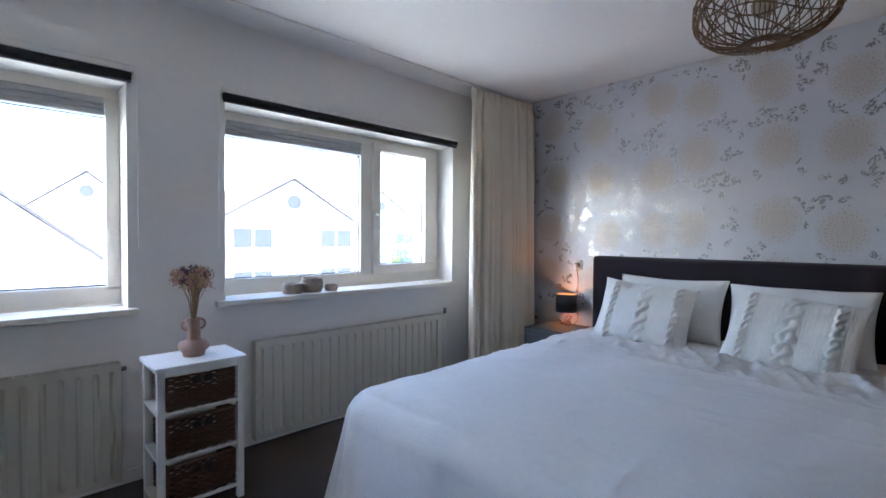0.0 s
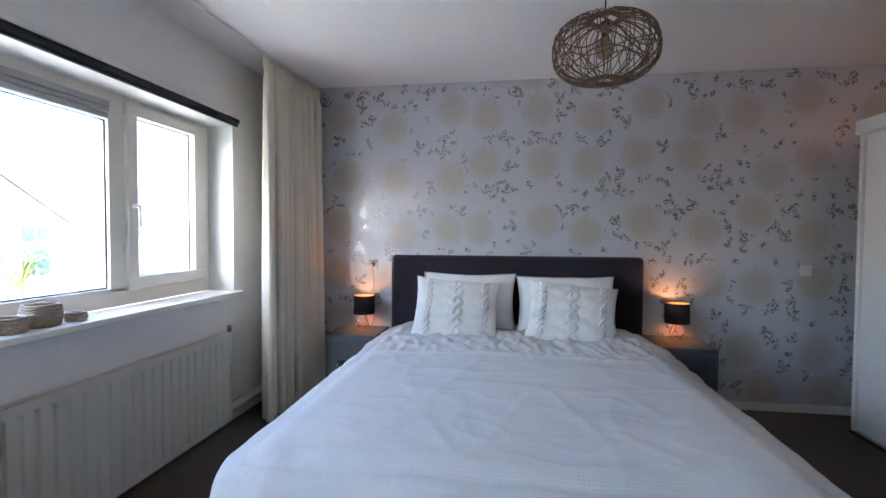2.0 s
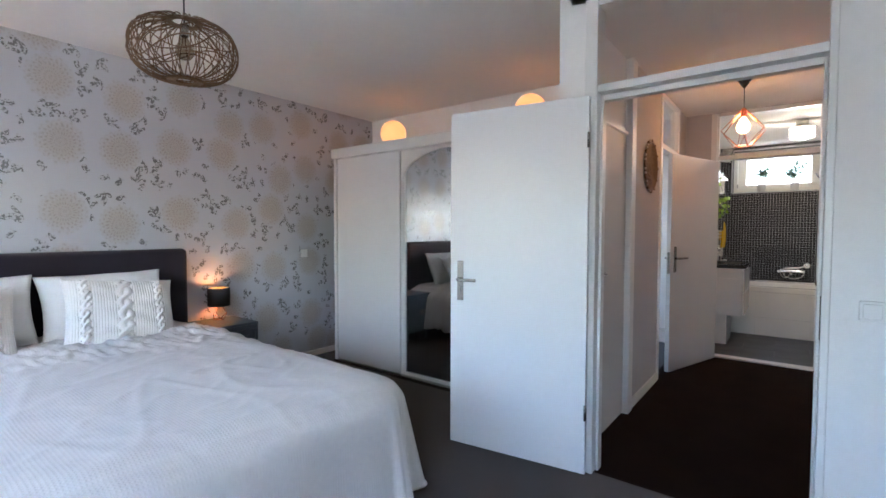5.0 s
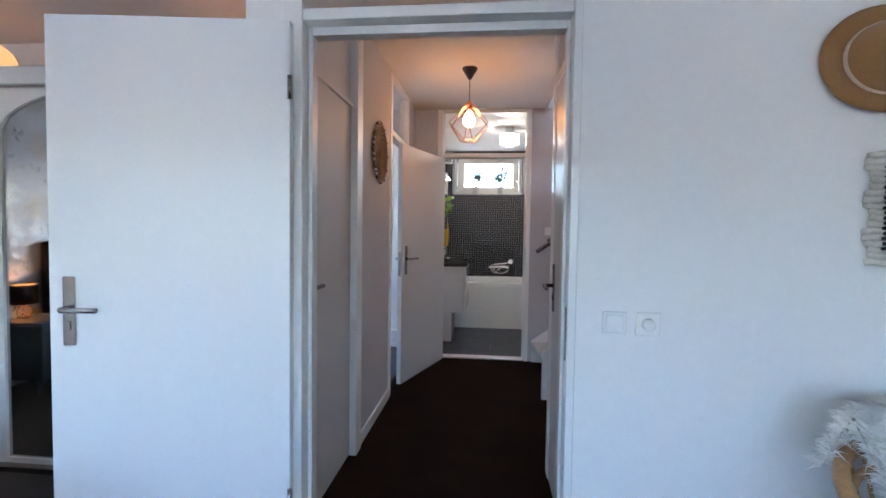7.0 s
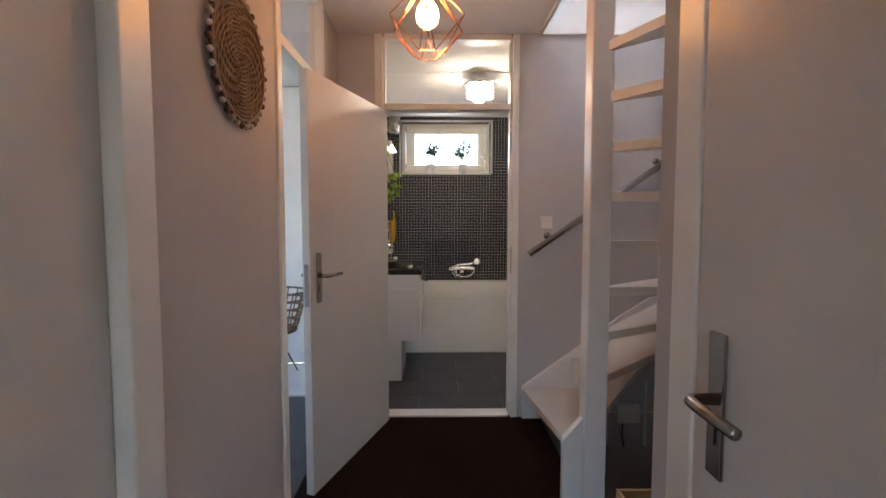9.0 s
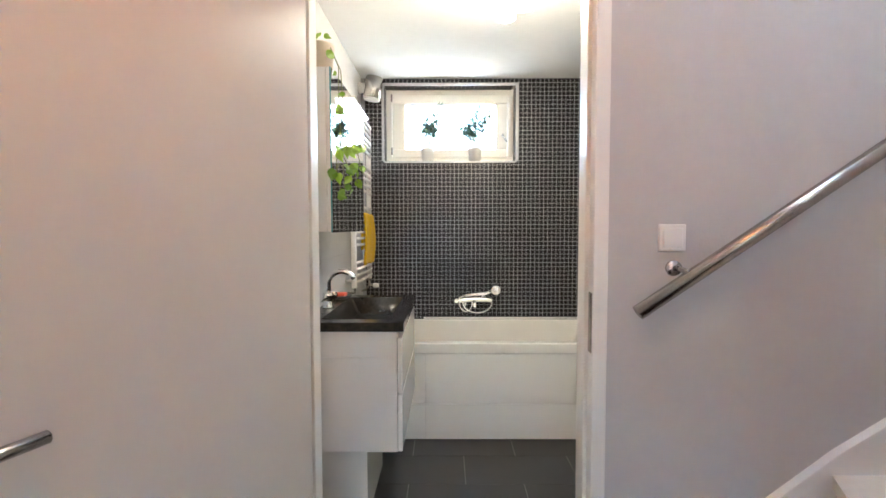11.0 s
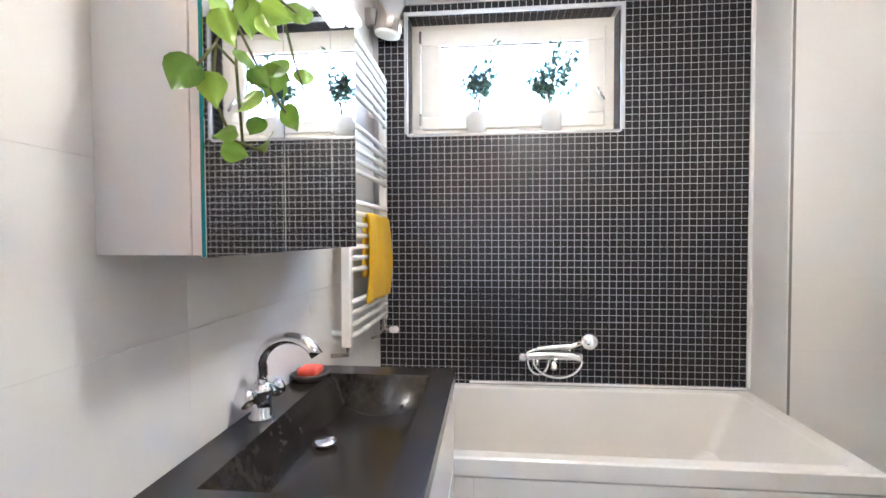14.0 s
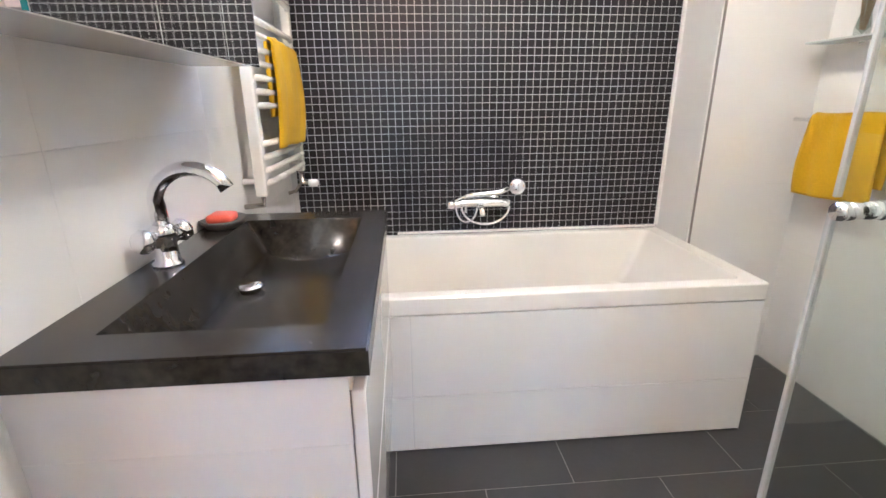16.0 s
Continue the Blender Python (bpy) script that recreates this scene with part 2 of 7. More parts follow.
        leaf = math_("MULTIPLY", math_("SUBTRACT", math_("MULTIPLY", math_("MULTIPLY", lobe, fan), size), rag), 110, True)
        leaf = math_("MULTIPLY", leaf, math_("GREATER_THAN", rnd.outputs[0], keep))
        return math_("MULTIPLY", leaf, math_("GREATER_THAN", r, 0.150))

    leaf = math_("MAXIMUM", sprays(5.6, 3.3, 2.5, 0.085, 0.22), sprays(8.5, 7.1, 1.5, 0.055, 0.30))
    leaf = math_("MULTIPLY", leaf, math_("MULTIPLY", math_("SUBTRACT", fleck.outputs["Fac"], 0.05), 2.0, True))
    printed = math_("MAXIMUM", blossom, leaf)
    big = N.new("ShaderNodeTexNoise")
    big.inputs["Scale"].default_value = 1.4
    K.new(co.outputs["Object"], big.inputs["Vector"])
    base = N.new("ShaderNodeMix")
    base.data_type = "RGBA"
    base.inputs[6].default_value, base.inputs[7].default_value = (0.52, 0.525, 0.56, 1), (0.59, 0.59, 0.615, 1)
    K.new(big.outputs["Fac"], base.inputs[0])
    halo = N.new("ShaderNodeMix")
    halo.data_type = "RGBA"
    halo.inputs[7].default_value = (0.50, 0.43, 0.345, 1)
    K.new(math_("MULTIPLY", soft, 0.58), halo.inputs[0])
    K.new(base.outputs[2], halo.inputs[6])
    ink = N.new("ShaderNodeMix")
    ink.data_type = "RGBA"
    ink.inputs[7].default_value = (0.34, 0.30, 0.245, 1)
    K.new(math_("MULTIPLY", blossom, 0.62), ink.inputs[0])
    K.new(halo.outputs[2], ink.inputs[6])
    foil = N.new("ShaderNodeMix")
    foil.data_type = "RGBA"
    foil.inputs[7].default_value = (0.46, 0.445, 0.425, 1)
    K.new(math_("MULTIPLY", leaf, 0.42), foil.inputs[0])
    K.new(ink.outputs[2], foil.inputs[6])
    K.new(foil.outputs[2], b.inputs["Base Color"])
    K.new(math_("ADD", math_("ADD", 0.25, math_("MULTIPLY", blossom, 0.3)), math_("MULTIPLY", leaf, 0.36), True), b.inputs["Metallic"])
    K.new(math_("SUBTRACT", math_("SUBTRACT", 0.39, math_("MULTIPLY", blossom, 0.06)), math_("MULTIPLY", leaf, 0.13)), b.inputs["Roughness"])
    bp = N.new("ShaderNodeBump")
    bp.inputs["Strength"].default_value, bp.inputs["Distance"].default_value = 0.25, 0.001
    K.new(printed, bp.inputs["Height"])
    K.new(bp.outputs[0], b.inputs["Normal"])
    return m


def waffle(name, color, pitch):
    """Woven cotton with a small waffle relief."""
    m = mat(name, color, 0.9, var=0.05, scale=3, fine=40, sheen=0.15, spec=0.2)
    N, K = m.node_tree.nodes, m.node_tree.links
    b = N["Principled BSDF"]
    co = N["Texture Coordinate"]
    w1, w2 = N.new("ShaderNodeTexWave"), N.new("ShaderNodeTexWave")
    w1.bands_direction, w2.bands_direction = "X", "Y"
    for w in (w1, w2):
        w.inputs["Scale"].default_value = 0.314 / pitch
        w.inputs["Distortion"].default_value = 1.2
        w.inputs["Detail Scale"].default_value = 2.0
        K.new(co.outputs["Object"], w.inputs["Vector"])
    mx = N.new("ShaderNodeMath")
    mx.operation = "MAXIMUM"
    K.new(w1.outputs["Fac"], mx.inputs[0])
    K.new(w2.outputs["Fac"], mx.inputs[1])
    bp = N.new("ShaderNodeBump")
    bp.inputs["Strength"].default_value, bp.inputs["Distance"].default_value = 0.45, 0.0011
    K.new(mx.outputs[0], bp.inputs["Height"])
    K.new(bp.outputs[0], b.inputs["Normal"])
    return m


PAPER = wallpaper()
WALL = mat("wall_paint", (0.82, 0.795, 0.76), 0.8, var=0.025, scale=1.2, fine=25, bump=0.25, bscale=90, spec=0.25)
# Darker than the bedroom's white: the landing's dimness is put into this paint.
HALLWALL_DIM = mat("hall_wall_paint_dimmed", (0.51, 0.487, 0.475), 0.78, var=0.03, scale=1.2, fine=25, bump=0.3, bscale=90, spec=0.25)
CEIL = mat("ceiling_paint", (0.84, 0.825, 0.80), 0.85, var=0.02, scale=1.0, fine=20, bump=0.3, bscale=60, spec=0.2)
TRIM = mat("white_lacquer", (0.78, 0.76, 0.72), 0.34, var=0.012, scale=2, fine=30, bump=0.03, bscale=60, spec=0.5, rvar=0.015)
DOOR = mat("door_lacquer", (0.77, 0.755, 0.73), 0.32, var=0.012, scale=1.5, fine=40, bump=0.03, bscale=60, spec=0.5, rvar=0.015)
PVC = mat("window_plastic", (0.80, 0.75, 0.66), 0.35, var=0.02, spec=0.5)
CARPET = mat("taupe_carpet", (0.056, 0.038, 0.027), 1.0, var=0.35, scale=3, fine=180, bump=1.0, bscale=350, spec=0.1, sheen=0.2)
HALLCARPET = mat("dark_brown_carpet", (0.017, 0.0095, 0.007), 1.0, var=0.4, scale=3, fine=180, bump=1.0, bscale=350, spec=0.03)
GREYCARPET = mat("grey_carpet", (0.13, 0.125, 0.125), 1.0, var=0.25, scale=3, fine=160, bump=1.0, bscale=350, spec=0.1)
STEEL = mat("brushed_steel", (0.40, 0.375, 0.345), 0.24, 1.0, var=0.03, fine=40, rvar=0.02)
CHROME = mat("chrome", (0.82, 0.82, 0.83), 0.06, 1.0, var=0.02, rvar=0.02)
BLACK = mat("black_lacquer", (0.012, 0.012, 0.012), 0.45, var=0.2)
GLASS = glass("pane_glass")
MIRROR = mat("mirror_silver", (0.86, 0.87, 0.87), 0.02, 1.0, var=0.005, rvar=0.012)
PLASTIC = mat("white_plastic", (0.80, 0.78, 0.74), 0.35, var=0.015)

# ---------------------------------------------------------------- structure
XW, YW, YD, YB = -3.21, -3.75, 0.0, 1.43      # bedroom: paper wall, window wall, door wall, alcove back wall
XE = 2.6                                      # bedroom: wall behind the walker
HL, HR = -0.137, 0.975                        # hall: left and right wall faces
YE = 3.09                                     # hall end wall
BL, BR, BY, SY = -0.095, 2.20, 5.40, 5.13     # bathroom: left, right, mosaic wall, shower back wall
ZB, ZH, ZT = 2.61, 2.54, 2.52                 # ceilings: bedroom, hall, bathroom


def structure(name, bm, material, label, category):
    return tagged(part(name, bm, material), label, category, kind="structure")


def boxes(*rows):
    bm = bmesh.new()
    for row in rows:
        box(bm, *row)
    return bm


# floors
structure("floor_bedroom", boxes((XW - .15, XE, YW - .3, 0.02, -.2, 0), (XW - .15, -.19, 0.02, YB + .1, -.2, 0)), CARPET, "dark taupe short-pile carpet in the bedroom", "carpet")
structure("floor_hall", boxes((-.1895, 1.20, 0.0205, YE + .04, -.2, 0), (1.20, 2.1, .0205, 1.72, -.2, 0)), HALLCARPET, "dark brown carpet on the landing", "carpet")
structure("floor_side_room", boxes((-3.2, -.19, YB + .2, 4.3, -.2, -.002)), GREYCARPET, "light grey carpet seen through the open doorway", "carpet")
structure("floor_stair_below", boxes((1.2, 2.1, 1.72, YE, -1.6, -1.4)), HALLCARPET, "dark floor below the open stair", "floor")
# ceilings
structure("ceiling_bedroom", boxes((XW - .15, XE + .1, YW - .3, 0.0, ZB, ZB + .2), (XW - .15, -.19, 0.0, YB + .1, ZB, ZB + .2)), CEIL, "off-white painted bedroom ceiling", "ceiling")
structure("ceiling_hall", boxes((-.188, 1.16, 0.0, YE + .05, ZH, ZH + .27), (1.16, 2.1, 0.0, 1.05, ZH, ZH + .27)), CEIL, "off-white painted ceiling over the landing", "ceiling")
structure("ceiling_bathroom", boxes((BL - .1, BR + .1, YE + .05, BY + .3, ZT, ZT + .29)), CEIL, "white painted bathroom ceiling", "ceiling")
structure("ceiling_side_room", boxes((-3.2, -.19, YB + .2, 4.3, ZH, ZH + .2)), CEIL, "white ceiling of the side room", "ceiling")
# bedroom walls
structure("wall_headboard", boxes((XW - .15, XW, YW - .3, YB + .1, 0, ZB)), PAPER, "wall papered in silver with gold blossoms", "wallpaper")
W2 = (-2.46, -0.50)
W1 = (-0.03, 1.93)
ZS, ZW = 0.90, 2.13
structure("wall_window", boxes((XW, XE, YW - .3, YW, 0, ZS), (XW, XE, YW - .3, YW, ZW, ZB), (XW, W2[0], YW - .3, YW, ZS, ZW), (W2[1], W1[0], YW - .3, YW, ZS, ZW), (W1[1], XE, YW - .3, YW, ZS, ZW)), WALL, "plain off-white wall with two window openings", "wall")
structure("wall_back", boxes((XE, XE + .1, YW - .3, .1, 0, ZB)), WALL, "plain off-white bedroom wall", "wall")
structure("wall_alcove", boxes((XW, -.25, YB, YB + .1, 0, ZB)), WALL, "plain off-white wall behind the wardrobe", "wall")
structure("wall_door", boxes((-.25, -.05, 0, .1, 0, ZB), (.934, XE, 0, .1, 0, ZB), (-.05, .934, 0, .1, 2.5405, ZB)), WALL, "plain white wall round the bedroom door", "wall")
structure("wall_jog", boxes((-.25, -.19, .1, YB + .1, 0, ZB)), WALL, "short white wall beside the wardrobe alcove", "wall")
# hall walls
structure("wall_hall_left", boxes((-.188, HL, 1.05, 1.93, 0, ZH), (-.188, HL, 2.66, YE, 0, ZH), (-.188, HL, 1.93, 2.66, 2.5355, ZH), (-.188, -.175, .1, 1.05, 0, ZH)), HALLWALL_DIM, "painted landing wall, its dimness put into the colour", "wall")
# The slab behind the landing door is unseen, added to block leaking sun.
structure("wall_hall_right", boxes((HR, HR + .1, .1, .13, 0, ZH), (HR, HR + .1, .13, .87, 2.12, ZH), (HR, HR + .1, .87, 1.0, 0, ZH), (HR + .102, HR + .14, .1, .948, 0, ZH), (HR + .1, 2.1, .95, 1.0, -1.4, 4.6)), HALLWALL_DIM, "wall beside the stair, its dimness put into the colour", "wall")
structure("wall_hall_end", boxes((HL, .115, YE, YE + .1, 0, ZH), (1.031, 2.3, YE, YE + .1, -1.4, 2.78), (1.031, 2.3, YE, YE + .1, 3.75, 4.6), (1.031, 1.22, YE, YE + .1, 2.78, 3.75), (2.06, 2.3, YE, YE + .1, 2.78, 3.75), (.115, 1.031, YE, YE + .1, 2.5355, ZH + .02)), HALLWALL_DIM, "wall at the end of the landing, its dimness put into the colour", "wall")
structure("wall_stair", boxes((2.1, 2.2, .95, YE, -1.4, 4.6)), HALLWALL_DIM, "painted wall of the stairwell", "wall")
structure("wall_stair_below", boxes((1.16, 1.2, 1.72, YE, -1.4, -.2), (1.2, 2.1, 1.68, 1.72, -1.4, -.2)), HALLWALL_DIM, "wall under the landing floor", "wall")
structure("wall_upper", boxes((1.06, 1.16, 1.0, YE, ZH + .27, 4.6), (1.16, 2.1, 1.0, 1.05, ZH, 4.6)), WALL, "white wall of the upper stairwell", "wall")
# Roof out of view; its hole is added to send daylight down the stair.
structure("roof_upper", boxes((1.06, 2.2, .95, 1.88, 4.6, 4.7), (1.06, 2.2, 2.52, YE + .1, 4.6, 4.7), (1.06, 1.38, 1.88, 2.52, 4.6, 4.7), (1.88, 2.2, 1.88, 2.52, 4.6, 4.7)), CEIL, "unseen roof over the stair with an opening added for daylight", "roof")
# side room walls; an unseen opening in the far one is added for daylight
structure("wall_side_room", boxes((-3.3, -3.2, YB + .1, 2.5, 0, ZH), (-3.3, -3.2, 3.4, 4.4, 0, ZH), (-3.3, -3.2, 2.5, 3.4, 0, .9), (-3.3, -3.2, 2.5, 3.4, 2.2, ZH), (-3.2, -.19, 4.3, 4.4, 0, ZH), (-3.2, -.19, YB + .1, YB + .2, 0, ZH)), WALL, "white walls of the side room with an unseen opening added for daylight", "wall")
# bathroom shell
structure("wall_bath_left", boxes((-.195, BL - .0015, YE + .098, BY + .3, 0, ZT)), WALL, "wall behind the white bathroom tiles", "wall")
BWX, BWZ = (.085, 1.118), (1.873, 2.459)
structure("wall_mosaic", boxes((BL - .1, 1.73, BY + .0042, BY + .3, 0, BWZ[0]), (BL - .1, 1.73, BY + .0042, BY + .3, BWZ[1], ZT), (BL - .1, BWX[0], BY + .0042, BY + .3, BWZ[0], BWZ[1]), (BWX[1], 1.73, BY + .0042, BY + .3, BWZ[0], BWZ[1])), mat("grout", (.55, .54, .535), .9, var=.1, fine=120, bump=.3), "pale grout bed of the black mosaic wall", "wall")
structure("wall_shower", boxes((1.73, BR, SY + .0015, SY + .3, 0, ZT)), WALL, "wall behind the shower tiles", "wall")
structure("wall_bath_right", boxes((BR + .0015, BR + .1, YE + .1, BY + .3, 0, ZT)), WALL, "wall behind the shower side tiles", "wall")
structure("floor_bathroom", boxes((BL - .1, BR + .1, YE + .04, BY, -.2, -.006)), mat("dark_grout", (.30, .29, .28), .9, var=.15), "grey grout bed under dark floor tiles", "floor")
# baseboards
structure("baseboard_paper_wall", boxes((XW, XW + .014, -.36, YB, 0, .06)), TRIM, "low white baseboard", "baseboard")
structure("baseboard_window_wall", boxes((XW, XE, YW, YW + .014, 0, .07)), TRIM, "low white baseboard under the radiators", "baseboard")
structure("baseboard_door_wall", boxes((.934, XE, -.014, 0, 0, .06)), TRIM, "low white baseboard", "baseboard")
structure("baseboard_hall", boxes((HL, HL + .014, 1.07, 1.9, 0, .07)), TRIM, "low white baseboard on the landing", "baseboard")

# door frames
def door_frame(name, loc, label):
    ob = thing(name, loc, label, "door frame", kind="structure")
    return ob


df = door_frame("door_frame_bedroom", (.44, .05, 0), "white lacquered door frame with a glazed transom")
part("post", boxes((-.10, -.035, -.012, .11, 0, ZB - .002, .004), (-.0345, -.020, .045, .1, 0, 2.05, .003)), TRIM, df)
part("post", boxes((.905, .934, -.012, .11, 0, ZB - .002, .004), (.892, .9045, .045, .1, 0, 2.05, .003)), TRIM, df)
part("transom_bar", boxes((-.034, .904, -.010, .1, 2.052, 2.092, .004), (-.019, .891, .045, .1, 2.02, 2.05, .002)), TRIM, df)
part("head", boxes((-.034, .904, -.010, .1, 2.50, 2.54, .004)), TRIM, df)
pane = part("pane", B(-.034, .904, .045, .051, 2.094, 2.498), GLASS, df, "clear glass transom pane")
pane.visible_shadow = False
part("strike_plate", B(.902, .9065, .006, .036, .87, 1.055, .001), STEEL, df, "brushed steel strike plate")

bf = door_frame("door_frame_bathroom", (.57, YE + .05, 0), "white lacquered bathroom door frame with a glazed transom")
part("post", boxes((.100, .151, YE - .012, YE + .034, 0, 2.535, .003), (.115, .163, YE + .035, YE + .11, 0, 2.535, .003)), TRIM, bf)
part("post", boxes((.997, 1.040, YE - .012, YE + .034, 0, 2.535, .003), (.986, 1.030, YE + .035, YE + .11, 0, 2.535, .003)), TRIM, bf)
part("transom_bar", boxes((.164, .985, YE - .008, YE + .1, 2.055, 2.095, .004)), TRIM, bf)
part("head", boxes((.164, .985, YE - .008, YE + .1, 2.50, 2.535, .003)), TRIM, bf)
part("threshold", boxes((.164, .985, YE - .005, YE + .1, 0, .018, .004)), TRIM, bf)
pane = part("pane", B(.164, .985, YE + .04, YE + .046, 2.096, 2.499), GLASS, bf, "clear glass transom pane")
pane.visible_shadow = False
part("strike_plate", B(.9945, .9972, YE - .004, YE + .026, .98, 1.16, .001), STEEL, bf, "brushed steel strike plate")

sf = door_frame("door_frame_side_room", (-.16, 2.3, 0), "white door frame with a glazed transom on the landing")
part("post", boxes((-.2, -.125, 1.90, 1.955, 0, 2.535, .004)), TRIM, sf)
part("post", boxes((-.2, -.125, 2.62, 2.68, 0, 2.535, .004)), TRIM, sf)
part("transom_bar", boxes((-.2, -.128, 1.956, 2.619, 2.055, 2.10, .004)), TRIM, sf)
part("head", boxes((-.2, -.128, 1.956, 2.619, 2.50, 2.535, .004)), TRIM, sf)
pane = part("pane", B(-.165, -.16, 1.956, 2.619, 2.102, 2.498), GLASS, sf)
pane.visible_shadow = False

rf = door_frame("door_frame_landing", (1.0, .5, 0), "white door frame beside the stair")
part("post", boxes((HR - .012, HR + .09, .835, .920, 0, 2.535, .004)), TRIM, rf)
part("post", boxes((HR - .012, HR + .09, .103, .135, 0, 2.535, .004)), TRIM, rf)
part("head", boxes((HR - .010, HR + .09, .136, .834, 2.06, 2.115, .004)), TRIM, rf)

cf = door_frame("door_frame_closet", (-.16, .55, 0), "white frame of the landing closet")
part("post", boxes((-.174, -.112, .955, 1.06, 0, 2.535, .005)), TRIM, cf)
part("head", boxes((-.174, -.138, .105, .954, 2.0, 2.022, .003)), TRIM, cf)
part("top_panel", boxes((-.174, -.160, .105, .954, 2.0225, 2.535, .002)), DOOR, cf)


def lever_handle(parent, x, y, z, out, along, h=0.24, plate_w=0.042, label="brushed steel lever handle", below=0.13):
    """A long plate with a round lever: out and along are unit vectors of the plan."""
    ox, oy = out
    ax, ay = along
    turn = Matrix(((ax, ox, 0, x), (ay, oy, 0, y), (0, 0, 1, z), (0, 0, 0, 1)))
    plate = part("plate", B(-plate_w / 2, plate_w / 2, 0.0005, .008, -below, h - below, .003, 2, turn), STEEL, parent, label)
    bm = T([turn @ Vector(p) for p in ((0, .008, 0), (0, .045, 0), (.008, .052, 0), (.03, .054, 0), (.125, .054, 0))], [.010, .010, .0095, .0095, .0095], 12)
    part("lever", bm, STEEL, plate, smooth=True)
    key = B(-.006, .006, .006, .012, -below + .055, -below + .085, .002, 2, turn)
    part("keyhole", key, STEEL, plate)
    return plate


# Darker copies of the white door lacquer; the landing's dimness is in the colour.
CLOSET_DIM = mat("closet_lacquer_dimmed", (0.60, 0.57, 0.53), 0.55, var=0.012, bump=0.03, bscale=60, rvar=0.015)
LANDING_DIM = mat("landing_lacquer_dimmed", (0.60, 0.57, 0.54), 0.34, var=0.012, scale=1.5, fine=40, bump=0.03, bscale=60, rvar=0.015)


def leaf(name, hinge, free, z1, label, handle_z=1.06, inset=.07, t=.04, material=None):
    """A flush door leaf between two plan points."""
    hx, hy = hinge
    d = Vector((free[0] - hx, free[1] - hy, 0))
    w = d.length
    d.normalize()
    n = Vector((-d.y, d.x, 0))
    ob = thing(name, (hx, hy, 0), label, "door", kind="structure")
    m = Matrix(((d.x, n.x, 0, hx), (d.y, n.y, 0, hy), (0, 0, 1, 0), (0, 0, 0, 1)))
    part("panel", B(0, w, -t / 2, t / 2, .012, z1, .002, 2, m), material or DOOR, ob)
    for s in (1, -1):
        o = Vector((hx, hy, 0)) + d * (w - inset) + n * s * t / 2
        lever_handle(ob, o.x, o.y, handle_z, (n.x * s, n.y * s), (-d.x, -d.y))
    part("latch", B(w - .001, w + .002, -.011, .011, handle_z - .14, handle_z + .06, .0005, 1, m), STEEL, ob, "steel lock plate on the edge")
    return ob


bd = leaf("door_bedroom", (-.060, -.042), (-.878, -.146), 2.03, "white flush bedroom door standing wide open", handle_z=1.03)
hd = leaf("door_bathroom", (.165, 3.03), (-.108, 2.185), 2.03, "white flush bathroom door open into the landing", handle_z=1.07, material=LANDING_DIM)
rd = leaf("door_landing", (HR + .012, .14), (HR + .012, .832), 2.055, "white flush door closed beside the stair", handle_z=1.045, material=LANDING_DIM)
for z in (.35, 1.80):
    part("hinge", L([(0, -.04), (.008, -.04), (.008, .04), (0, .04)], (-.056, -.068, z), 10), STEEL, bd, smooth=True)

cd = thing("door_closet", (-.165, .52, 0), "white closet door closed, with a steel bar pull", "door", kind="structure")
part("panel", B(-.172, -.152, .11, .952, .01, 1.998, .002), CLOSET_DIM, cd)
part("pull", T([(-.152, .25, 1.058), (-.12, .25, 1.058), (-.112, .26, 1.058), (-.112, .415, 1.058)], .010, 10), STEEL, cd, "brushed steel bar pull", smooth=True)

